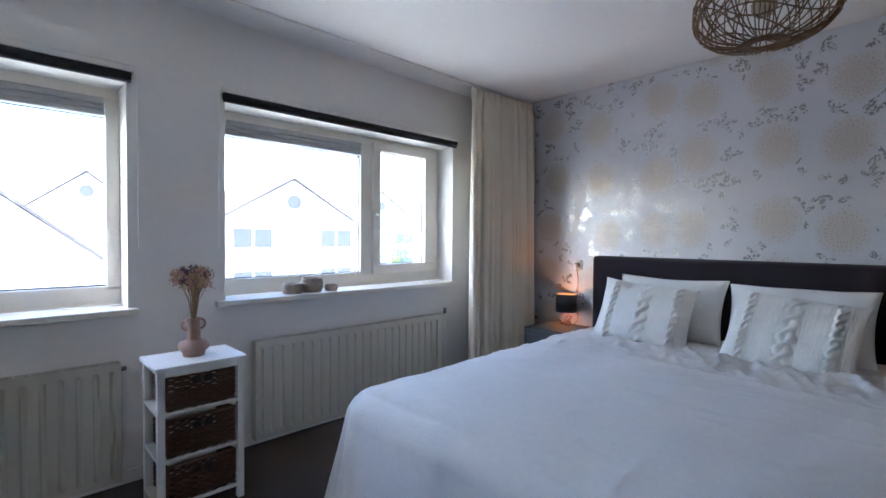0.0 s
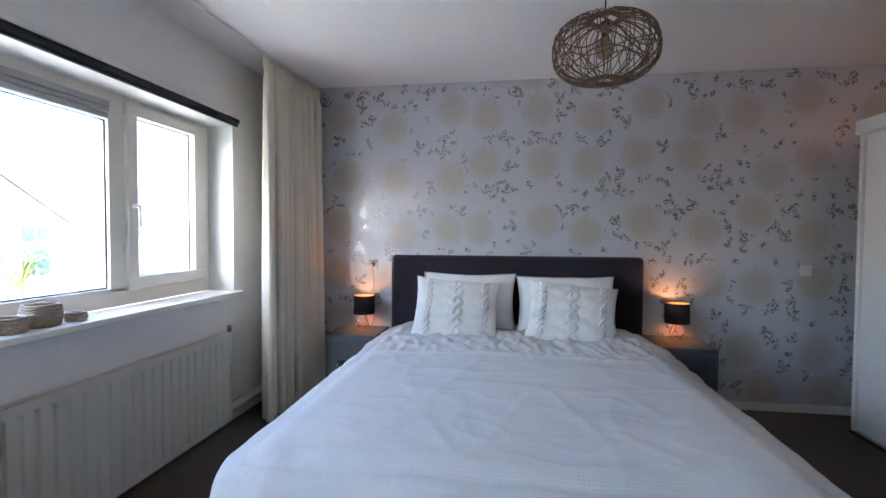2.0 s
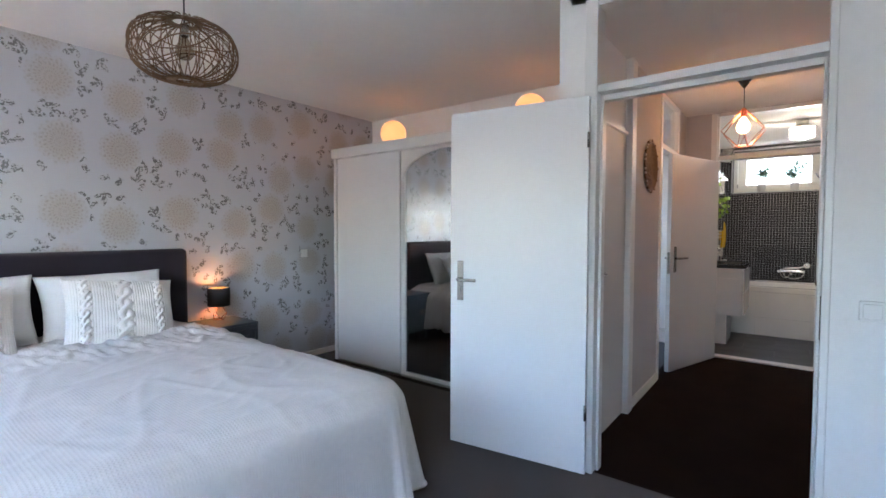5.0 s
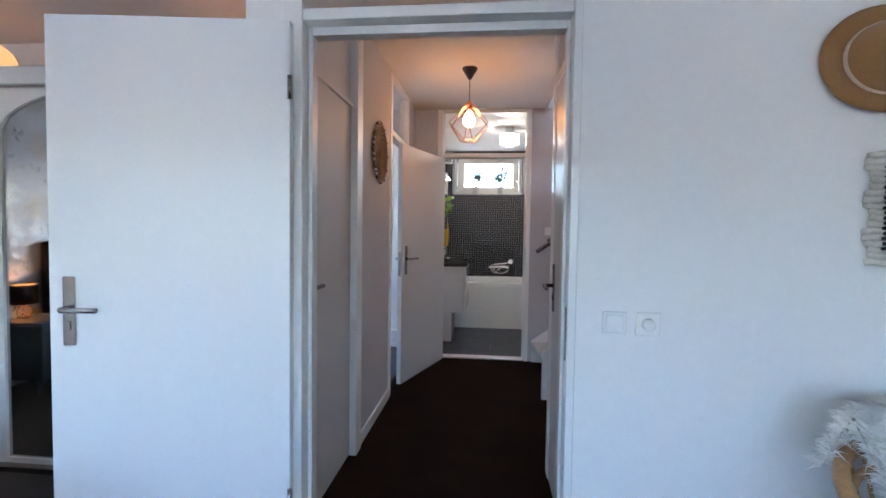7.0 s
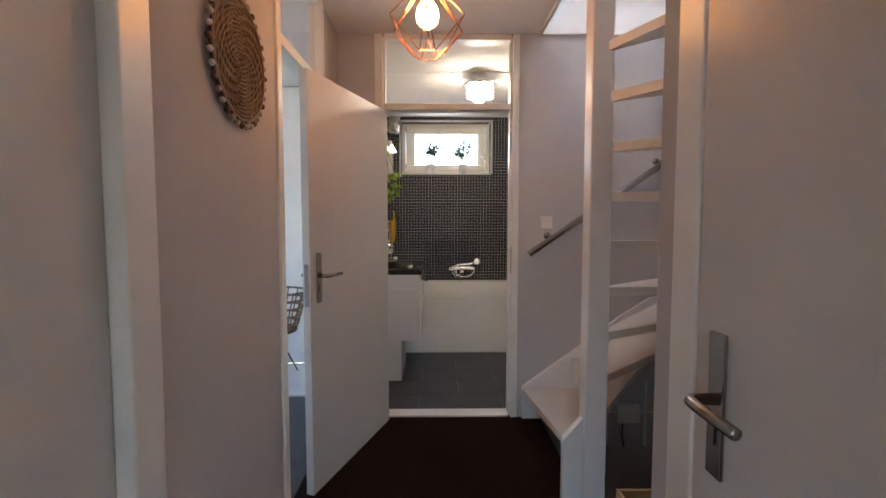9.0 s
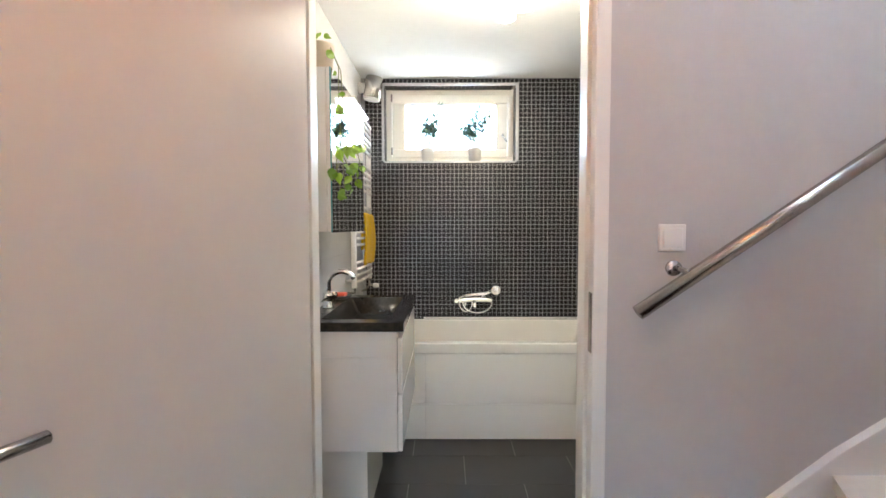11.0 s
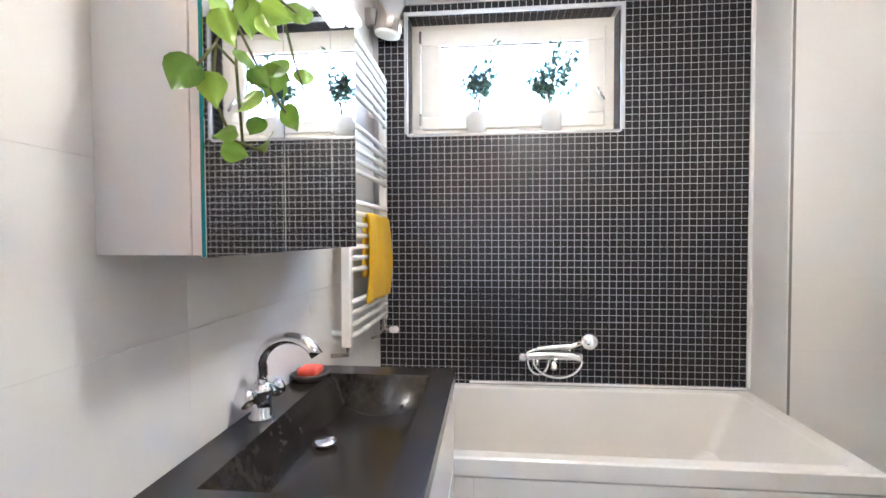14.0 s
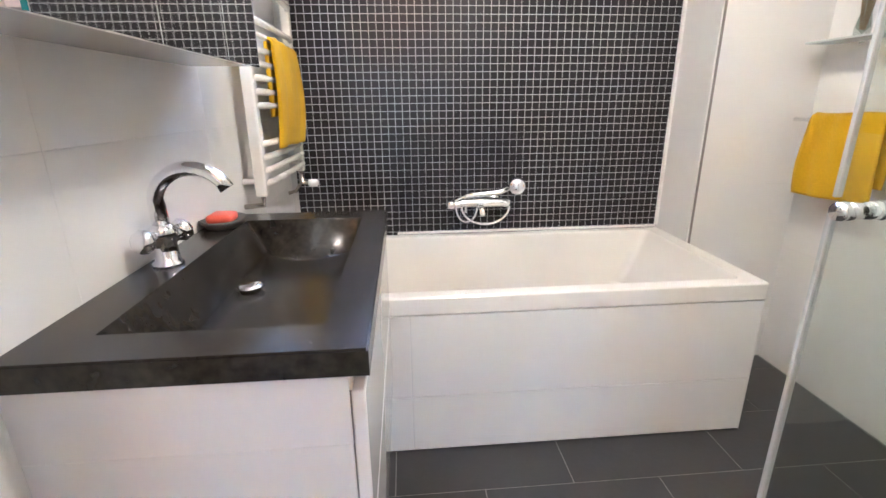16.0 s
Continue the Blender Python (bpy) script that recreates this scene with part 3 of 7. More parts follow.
# bedroom windows
def window(name, x0, x1, label, vent_side):
    """A wide white window: a fixed pane with a vent strip, a casement with a lever, a deep sill."""
    ob = thing(name, ((x0 + x1) / 2, YW - .2, ZS), label, "window", kind="structure")
    y0, y1 = -4.02, -3.945

    def side(pname, bm, material, parent, label="", smooth=False):
        """A part of the window, mirrored where the casement is at the other end."""
        if vent_side:
            bmesh.ops.transform(bm, matrix=Matrix.Translation((x0 + x1, 0, 0)) @ Matrix.Diagonal((-1, 1, 1, 1)), verts=bm.verts)
            bmesh.ops.reverse_faces(bm, faces=bm.faces)
        return part(pname, bm, material, parent, label, smooth)

    xm0, xm1 = (x0 + .70, x0 + .85)
    fr = bmesh.new()
    for r in ((x0, x1, y0, y1, 2.06, ZW), (x0, x1, y0, y1, .93, 1.035), (x0, x0 + .075, y0, y1, 1.01, 2.06), (x1 - .075, x1, y0, y1, 1.01, 2.06), (xm0 + .03, xm1, y0, y1, 1.01, 2.06)):
        box(fr, *r, .004)
    side("window_frame", fr, PVC, ob)
    sa = bmesh.new()
    a, b_, c, d = x0 + .062, xm0 + .045, 1.018, 2.09
    for r in ((a, b_, y0 + .01, y1 + .022, d - .07, d), (a, b_, y0 + .01, y1 + .022, c, c + .075), (a, a + .118, y0 + .01, y1 + .022, c + .075, d - .07), (b_ - .075, b_, y0 + .01, y1 + .022, c + .075, d - .07)):
        box(sa, *r, .005)
    sash = side("sash", sa, PVC, ob, "white opening casement")
    hx = b_ - .035
    side("handle", T([(hx, y1 + .022, 1.50), (hx, y1 + .06, 1.50), (hx, y1 + .065, 1.49), (hx, y1 + .065, 1.38)], [.012, .011, .010, .009], 10), PLASTIC, sash, "white lever handle", smooth=True)
    g1 = side("pane", B(a + .11, b_ - .07, -3.985, -3.979, c + .07, d - .065), GLASS, ob)
    g2 = side("pane", B(xm1 - .005, x1 - .05, -3.985, -3.979, 1.005, 1.97), GLASS, ob)
    for g in (g1, g2):
        g.visible_shadow = False
    side("gasket", boxes((xm1, x1 - .075, -3.972, -3.966, 1.036, 1.044), (xm1, x1 - .075, -3.972, -3.966, 1.955, 1.963), (xm1, xm1 + .007, -3.972, -3.966, 1.044, 1.955), (x1 - .062, x1 - .075, -3.972, -3.966, 1.044, 1.955)), BLACK, ob, "thin black glazing gasket")
    side("gasket", boxes((a + .118, b_ - .075, -3.974, -3.968, c + .075, c + .081), (a + .118, b_ - .075, -3.974, -3.968, d - .077, d - .071), (a + .118, a + .124, -3.974, -3.968, c + .081, d - .077), (b_ - .081, b_ - .075, -3.974, -3.968, c + .081, d - .077)), BLACK, ob, "thin black glazing gasket")
    vent = side("vent_strip", boxes((xm1 + .005, x1 - .077, -3.975, -3.935, 1.965, 1.998, .006), (xm1 + .005, x1 - .077, -3.975, -3.930, 1.999, 2.024, .006), (xm1 + .005, x1 - .077, -3.975, -3.925, 2.025, 2.0605, .006)), mat("vent_aluminium", (.42, .42, .42), .4, .3, var=.03), ob, "ribbed grey ventilation strip above the fixed pane")
    part("sill", B(x0 - .03, x1 + .05, -3.946, YW + .055, .895, .93, .006), PVC, ob, "white composite window sill")
    # reveals
    part("reveal", boxes((x0 - .002, x0 + .012, -3.945, YW + .002, .93, ZW)), TRIM, ob)
    part("reveal", boxes((x1 - .012, x1 + .002, -3.945, YW + .002, .93, ZW)), TRIM, ob)
    part("reveal", boxes((x0 + .012, x1 - .012, -3.945, YW + .002, ZW - .012, ZW + .002)), TRIM, ob)
    # black roller blind, wound up
    bl = thing("roller_blind", ((x0 + x1) / 2, YW + .03, 2.15), "dark roller blind rolled up above the window", "blind")
    part("cassette", B(x0 - .02, x1 + .02, YW + .003, YW + .045, 2.165, 2.20, .006), PLASTIC, bl, "slim white top rail")
    part("fabric", T([(x0 - .005, YW + .026, 2.148), (x1 + .005, YW + .026, 2.148)], .022, 12), BLIND, bl, smooth=True)
    part("bottom_bar", B(x0 - .005, x1 + .005, YW + .016, YW + .036, 2.112, 2.126, .004), BLIND, bl)
    ch = T([(x0 - .035 if vent_side else x1 + .03, YW + .03, 2.16), (x0 - .035 if vent_side else x1 + .03, YW + .03, 1.25)], .0035, 6)
    part("chain", ch, PLASTIC, bl, "white bead chain")
    return ob


BLIND = mat("dark_blind_fabric", (0.035, 0.038, 0.048), 0.85, var=0.15, fine=200, bump=0.2)
window("window_2", *W2, "wide white window with a fixed pane and a casement", False)
window("window_1", *W1, "wide white window beside the basket cabinet", True)

# upper edge of the stairwell: white fascia and the window above it
structure("upper_fascia", boxes((1.163, 2.098, YE - .022, YE - .001, 2.53, 2.755, .003)), TRIM, "white fascia board at the top of the stair wall", "trim")
uw = thing("window_upper", (1.64, YE + .05, 2.78), "white window high above the stair", "window", kind="structure")
part("window_frame", boxes((1.22, 2.06, YE + .03, YE + .09, 2.78, 2.84, .004), (1.22, 2.06, YE + .03, YE + .09, 3.69, 3.75, .004), (1.22, 1.28, YE + .03, YE + .09, 2.8405, 3.6895, .004), (2.0, 2.06, YE + .03, YE + .09, 2.8405, 3.6895, .004), (1.60, 1.67, YE + .03, YE + .09, 2.8405, 3.6895, .004)), PVC, uw)
part("window_sill", boxes((1.19, 2.09, YE - .05, YE + .029, 2.757, 2.779, .004)), TRIM, uw)
for xa, xb in ((1.281, 1.599), (1.671, 1.999)):
    pn = part("pane", B(xa, xb, YE + .055, YE + .061, 2.841, 3.689), GLASS, uw)
    pn.visible_shadow = False

# ---------------------------------------------------------------- bedroom
HEAD = mat("aubergine_fabric", (0.020, 0.015, 0.022), 0.9, var=0.25, fine=200, bump=0.5, bscale=300, sheen=0.25, spec=0.2)
SPREAD = waffle("waffle_cotton", (0.69, 0.655, 0.62), 0.0125)
LINEN = mat("white_bed_linen", (0.78, 0.76, 0.73), 0.9, var=0.04, scale=5, fine=90, bump=0.35, bscale=25, sheen=0.15, spec=0.2)
KNIT = mat("cream_wool_knit", (0.78, 0.75, 0.70), 0.95, var=0.08, scale=10, fine=160, bump=0.8, bscale=260, sheen=0.3, spec=0.15)
CURTAIN = translucent(mat("cream_linen_curtain", (0.84, 0.76, 0.61), 0.95, var=0.06, scale=4, fine=120, bump=0.5, bscale=220, sheen=0.2, spec=0.15), 0.12)
COPPER = mat("copper", (0.78, 0.36, 0.22), 0.22, 1.0, var=0.05)
SHADE = mat("black_lampshade", (0.012, 0.012, 0.014), 0.8, var=0.2, fine=150, bump=0.3)
GOLD = mat("gold_foil", (0.90, 0.58, 0.24), 0.5, 0.25, var=0.05)
STAND = mat("blue_grey_lacquer", (0.080, 0.090, 0.101), 0.5, var=0.06, bump=0.15, bscale=40)
RATTAN = mat("rattan_cane", (0.16, 0.088, 0.038), 0.5, var=0.3, scale=8, fine=60, bump=0.4, bscale=80)
WICKER = mat("dark_wicker", (0.105, 0.052, 0.026), 0.65, var=0.45, scale=14, fine=80, bump=0.5, bscale=120)
SEAGRASS = mat("pale_seagrass", (0.38, 0.30, 0.23), 0.8, var=0.4, scale=20, fine=90, bump=0.8, bscale=140)
RADI = mat("radiator_enamel", (0.60, 0.565, 0.475), 0.35, var=0.02, spec=0.5)
CLAY = mat("pink_clay", (0.36, 0.22, 0.17), 0.85, var=0.12, scale=12, fine=90, bump=0.4, bscale=120)

BX0, BX1, BYC, BW = -3.10, -.70, -1.742, .915

bed = thing("bed", (-1.9, BYC, 0), "double bed with a dark aubergine upholstered headboard", "bed")
part("headboard", B(-3.205, -3.105, -2.75, -.735, .12, 1.175, .035, 4), HEAD, bed, "dark aubergine fabric headboard", smooth=True)
part("base", B(-3.10, -.72, -2.60, -.90, .08, .34, .02, 2), HEAD, bed, "dark upholstered box base")
part("mattress", B(-3.09, -.75, -2.61, -.89, .345, .56, .05, 3), LINEN, bed, "white mattress", smooth=True)
for lx in (-2.9, -.95):
    for ly in (-2.45, -1.05):
        part("leg", L([(0, 0), (.025, 0), (.025, .079), (0, .079)], (lx, ly, 0), 12), BLACK, bed)


def bedspread():
    """A spread lying over the bed up to the headboard, hanging down at the sides and the foot."""
    x0, xf, zt = -3.09, BX1 - .04, .615
    hang, R = .56, .15

    def crease(x, y, cx_, cy_, seed, h_):
        return h_ * max(0.0, 1 - 5 * abs(noise.noise(Vector((x * cx_ + .4 * y, y * cy_ - .3 * x, seed))))) ** 2

    def top(x, y, px, py):
        z = zt + .012 * math.cos(py / BW * 1.4) + wobble((x, y, 0), 2.2, .008) + wobble((x, y, 3), 7, .003)
        z += crease(x, y, 1.1, 3.6, 3.8, .005) + crease(x, y, 2.9, 1.2, 3.1, .004) + crease(x, y, 6.0, 4.7, 3.3, .003)
        # gathered cloth in front of the pillows: short slanting wrinkles
        k = max(0.0, 1 - abs(px - .60) / .46) ** .7
        ridge = 1 - abs(noise.noise(Vector((x * 3.2 + y * 2.0, y * 11 - x * 3.5, 4.2)))) * 2.6
        fine = 1 - abs(noise.noise(Vector((x * 6 - y * 1.5, y * 17 + x * 5, 8.1)))) * 2.6
        z += k * (.024 * max(0.0, ridge) ** 2 + .012 * max(0.0, fine) ** 2 + wobble((x, y, 9), 9, .008))
        # the sewn edge folded across the bed
        z += .010 * max(0.0, 1 - abs(px - .98 - .02 * math.sin(y * 5)) / .05) ** 2
        return z

    def fn(u, v):
        a = u * (xf - x0 + hang * 1.02)
        b = (v - .5) * 2 * (BW + hang)
        # the top has rounded corners at the foot
        px, py = min(a, xf - x0 - R), max(R - BW, min(BW - R, b))
        ox, oy = a - px, b - py
        far = (ox ** 3 + abs(oy) ** 3) ** (1 / 3)
        d = max(0.0, far - R)
        q = R / far if d else 1.0
        gx, gy = ox * ox, oy * abs(oy)
        px, py = px + ox * q, py + oy * q
        x, y = x0 + px, BYC + py
        z = top(x, y, px, py)
        edge = R - far
        if d == 0:
            z -= .030 * max(0.0, 1 - edge / .09) ** 2
            return (x, y, z)
        n = math.hypot(gx, gy)
        ex, ey = gx / n, gy / n
        corner = min(1.0, 2.5 * abs(ex * ey))
        # the cloth rounds the edge over the soft mattress, then falls in folds
        side = abs(ey) / (abs(ey) + ex)
        rad = .22 * side + .15 * (1 - side)
        most = radians(80) * side + radians(85) * (1 - side)
        k = min(d, rad) / rad * most
        out = rad / most * math.sin(k)
        out *= 1 - .22 * corner
        drop = rad / most * (1 - math.cos(k))
        over = max(0.0, d - rad)
        run = px * abs(ey) + py * ex
        fold = .026 * math.sin(run * 7.5 + 1.3 * math.sin(run * 3.1)) + .010 * math.sin(run * 19 + 2)
        fold += .045 * corner * math.sin(math.atan2(abs(ey), ex) * 8)
        out += over * math.cos(most) + fold * (max(0.0, d - .07) / hang) ** 1.1
        z = z - .030 - drop - over * math.sin(most) + wobble((x, y, d * 3), 5, .006)
        return (x + ex * out, y + ey * out, max(z, .035))

    ob = part("bedspread", sheet(230, 190, fn, .006), SPREAD, None, "off-white waffle cotton spread draped over the bed", smooth=True)
    return tagged(ob, category="bedspread")


bedspread()


def cushion_mesh(w, h, t, n, knit=False, seed=0.0):
    """A filled square cushion in its own x (width), z (height); y is its thickness."""
    bm = bmesh.new()

    def height(u, v, side):
        a, b = abs(u), abs(v)
        p = max(0.0, (1 - a ** 2.6)) ** .55 * max(0.0, (1 - b ** 2.6)) ** .55
        d = t * p * side
        if knit and side < 0:
            x, z = u * w / 2, v * h / 2
            lift = 0.0
            for c, wide, long_ in ((-.33 * w, .015, .10), (0.0, .026, .15), (.33 * w, .015, .10)):
                c += .012 * noise.noise(Vector((z * 7, c * 9, seed)))
                for ph in (0, math.pi):
                    turn_ = z * 2 * math.pi / long_ + ph + .5 * noise.noise(Vector((z * 9, c * 5, seed + 3)))
                    dx = abs(x - (c + wide * math.sin(turn_)))
                    over = .62 + .38 * math.cos(turn_)
                    lift = max(lift, over * max(0.0, 1 - (dx / (wide * .95)) ** 2))
            lift *= .62 + .12 * math.sin(x * 700) * math.sin(z * 420)
            rib = .0026 * math.sin(x * 2 * math.pi / .015) + wobble((x, z, 1), 14, .008, seed)
            edge = .004 * math.sin(x * 2 * math.pi / .018) * math.sin(z * 2 * math.pi / .016) if abs(v) > .86 else 0
            d -= (.040 * lift + (rib if lift < .05 else 0) + edge) * min(1, p * 2)
        return d + wobble((u * 2, v * 2, side), 1.6, .012, seed) * p

    grids = []
    for side in (-1, 1):
        g = []
        for i in range(n + 1):
            row = []
            for j in range(n + 1):
                u, v = 2 * i / n - 1, 2 * j / n - 1
                pin = 1 - .07 * (1 - abs(v) ** 2) * abs(u) ** 6
                pin2 = 1 - .07 * (1 - abs(u) ** 2) * abs(v) ** 6
                row.append(bm.verts.new((u * w / 2 * pin, height(u, v, side), v * h / 2 * pin2 + .01 * wobble((u, v, seed), 1.5, 1))))
            g.append(row)
        grids.append(g)
        for i in range(n):
            for j in range(n):
                q = (g[i][j], g[i + 1][j], g[i + 1][j + 1], g[i][j + 1])
                bm.faces.new(q if side < 0 else q[::-1])
    bmesh.ops.remove_doubles(bm, verts=bm.verts, dist=.0008)
    return bm


def cushion(name, label, w, h, t, m, material, n=24, knit=False, seed=0.0, group=""):
    ob = part(name, cushion_mesh(w, h, t, n, knit, seed), material, None, label, smooth=True)
    ob.matrix_basis = m
    return tagged(ob, category="pillow" if not knit else "cushion", group=group)


# cushions lean against the headboard; their fronts face the foot of the bed (+x)
def lean(x, y, z, back, turn=0.0, roll=0.0):
    return Matrix.Translation((x, y, z)) @ pose(0, 0, 0, 0, 0, 90 + turn) @ pose(0, 0, 0, -back, roll, 0)


cushion("sleeping_pillow", "white cotton pillow leaning on the headboard", .74, .46, .09, lean(-2.955, -2.085, .825, 21), LINEN, 30, seed=1.0, group="pillows on the bed")
cushion("sleeping_pillow", "white cotton pillow leaning on the headboard", .74, .46, .09, lean(-2.955, -1.345, .815, 23), LINEN, 30, seed=4.0, group="pillows on the bed")
cushion("knit_cushion", "cream cable-knit cushion leaning on a pillow", .63, .48, .078, lean(-2.715, -2.155, .795, 27, 4, 4), KNIT, 130, True, 2.0, group="knit cushions")
cushion("knit_cushion", "cream cable-knit cushion leaning on a pillow", .63, .48, .078, lean(-2.700, -1.335, .783, 30, -4, 5), KNIT, 130, True, 7.0, group="knit cushions")


def nightstand(x0, x1, y0, y1, top, label):
    """A small sheet-metal locker: one framed door with louvres and a wire pull, short tapered legs."""
    ob = thing("nightstand", ((x0 + x1) / 2, (y0 + y1) / 2, 0), label, "nightstand", "nightstands beside the bed")
    part("body", B(x0, x1 - .012, y0, y1, .11, top - .022, .008, 3), STAND, ob)
    part("top", B(x0, x1 + .002, y0 - .004, y1 + .004, top - .021, top, .007, 3), STAND, ob)
    part("front_frame", boxes((x1 - .0115, x1, y0, y1, top - .056, top - .0215, .003), (x1 - .0115, x1, y0, y1, .11, .136, .003), (x1 - .0115, x1, y0, y0 + .022, .1365, top - .0565, .003), (x1 - .0115, x1, y1 - .022, y1, .1365, top - .0565, .003)), STAND, ob)
    door = part("door", B(x1 - .011, x1 - .003, y0 + .0245, y1 - .0245, .139, top - .059, .003), STAND, ob)
    yl = y0 + (y1 - y0) * .70
    for k in range(3):
        zl = top - .095 - k * .019
        part("louvre", B(x1 - .0029, x1 + .004, yl - .045, yl + .045, zl - .004, zl + .004, .0025), STAND, door, "pressed louvre")
    yc, zc = y0 + (y1 - y0) * .36, .335
    part("label_plate", B(x1 - .0029, x1 - .001, yc - .048, yc + .048, zc - .030, zc + .030, .0009, 1), STEEL, door, "steel handle plate")
    part("pull", T([(x1 - .002, yc - .044, zc + .006), (x1 + .014, yc - .040, zc - .004), (x1 + .020, yc - .022, zc - .016), (x1 + .020, yc + .022, zc - .016), (x1 + .014, yc + .040, zc - .004), (x1 - .002, yc + .044, zc + .006)], .004, 8), STEEL, door, "bent wire pull", smooth=True)
    for lx in (x0 + .03, x1 - .045):
        for ly in (y0 + .03, y1 - .03):
            part("leg", L([(0, 0), (.013, 0), (.017, .109), (0, .109)], (lx, ly, 0), 10), STAND, ob)
    return ob


nightstand(-3.19, -2.775, -3.19, -2.79, .56, "blue-grey metal locker nightstand beside the curtain")
nightstand(-3.19, -2.76, -.74, -.335, .56, "blue-grey metal locker nightstand near the wardrobe")
BULB = glow("warm_bulb", (1.0, .55, .22), 3.5)


def table_lamp(x, y):
    ob = thing("table_lamp", (x, y, .56), "small black-shaded table lamp lit, on a copper wire foot", "table lamp", "bedside lamps")
    part("shade", L([(.086, 0), (.088, 0), (.088, .155), (.086, .155), (.0845, .152), (.0845, .003), (.086, 0)], (x, y, .68), 36), [SHADE], ob, "black fabric shade", smooth=True)
    part("lining", L([(.0842, .004), (.0842, .151), (.0835, .151), (.0835, .004), (.0842, .004)], (x, y, .68), 36), GOLD, ob, "golden lining", smooth=True)
    bm = bmesh.new()
    pts = []
    for k in range(3):
        q = 2 * math.pi * k / 3 + .4
        a, b, c = (x + .012 * math.cos(q), y + .012 * math.sin(q), .70), (x + .062 * math.cos(q + .5), y + .062 * math.sin(q + .5), .615), (x + .045 * math.cos(q), y + .045 * math.sin(q), .564)
        tube(bm, [a, b, c], .0028, 6)
        pts += [b, c]
    for k in range(3):
        tube(bm, [pts[2 * k], pts[(2 * k + 3) % 6]], .0028, 6)
        tube(bm, [pts[2 * k + 1], pts[(2 * k + 3) % 6]], .0028, 6)
    part("foot", bm, COPPER, ob, "copper wire foot", smooth=True)
    part("socket", L([(0, .69), (.014, .69), (.016, .735), (0, .735)], (x, y, 0), 12), COPPER, ob)
    bl = part("bulb", L([(0, 0), (.012, .004), (.020, .02), (.016, .038), (0, .046)], (x, y, .736), 12), BULB, ob, "glowing bulb", smooth=True)
    return ob


table_lamp(-3.085, -2.975)
table_lamp(-3.085, -.50)
lc = thing("lamp_cord", (-3.15, -2.9, .565), "thin copper-coloured lamp cord up to the socket", "cord")
part("cord", T([(-3.09, -2.97, .566), (-3.15, -2.93, .567), (-3.195, -2.92, .60), (-3.19, -2.935, .75), (-3.188, -2.92, .95), (-3.175, -2.93, 1.06)], .003, 6), COPPER, lc, smooth=True)
part("plug", L([(0, 0), (.018, 0), (.020, .03), (.010, .045), (0, .045)], (-3.198, -2.93, 1.085), 12, pose(0, 0, 0, 0, 90, 0)), PLASTIC, lc, "white plug")


def wall_plate(name, x, y, z, out, w, h, label, category, knob=False, rocker=True):
    """A flush plate on a wall; out is the plan direction it faces."""
    ob = thing(name, (x, y, z), label, category)
    ax = (-out[1], out[0])
    m = Matrix(((ax[0], out[0], 0, x), (ax[1], out[1], 0, y), (0, 0, 1, z), (0, 0, 0, 1)))
    part("plate", B(-w / 2, w / 2, .0005, .010, -h / 2, h / 2, .004, 3, m), PLASTIC, ob)
    if knob:
        part("knob", L([(0, .0), (.021, 0), (.019, .018), (.017, .020), (0, .020)], m @ Vector((0, .010, 0)), 20, m.to_3x3().to_4x4() @ pose(0, 0, 0, -90, 0, 0)), PLASTIC, ob, smooth=True)
    elif rocker:
        part("rocker", B(-w * .36, w * .36, .010, .0145, -h * .36, h * .36, .003, 2, m), PLASTIC, ob)
    else:
        part("well", L([(.020, .0), (.024, 0), (.024, .003), (.020, .003), (.0195, 0)], m @ Vector((0, .010, 0)), 20, m.to_3x3().to_4x4() @ pose(0, 0, 0, -90, 0, 0)), PLASTIC, ob)
    return ob


wall_plate("socket", XW, .452, 1.088, (1, 0), .08, .08, "white wall socket on the papered wall", "socket", rocker=False)
wall_plate("socket", XW, -2.93, 1.085, (1, 0), .08, .08, "white wall socket above the nightstand", "socket", rocker=False)
wall_plate("light_switch", 1.062, 0, 1.01, (0, -1), .080, .080, "white rocker light switch beside the bedroom door", "switch")
wall_plate("dimmer", 1.172, 0, 1.01, (0, -1), .080, .080, "white round dimmer beside the light switch", "switch", knob=True)
wall_plate("light_switch", 1.226, YE, 1.322, (0, -1), .080, .080, "white rocker light switch above the handrail", "switch")


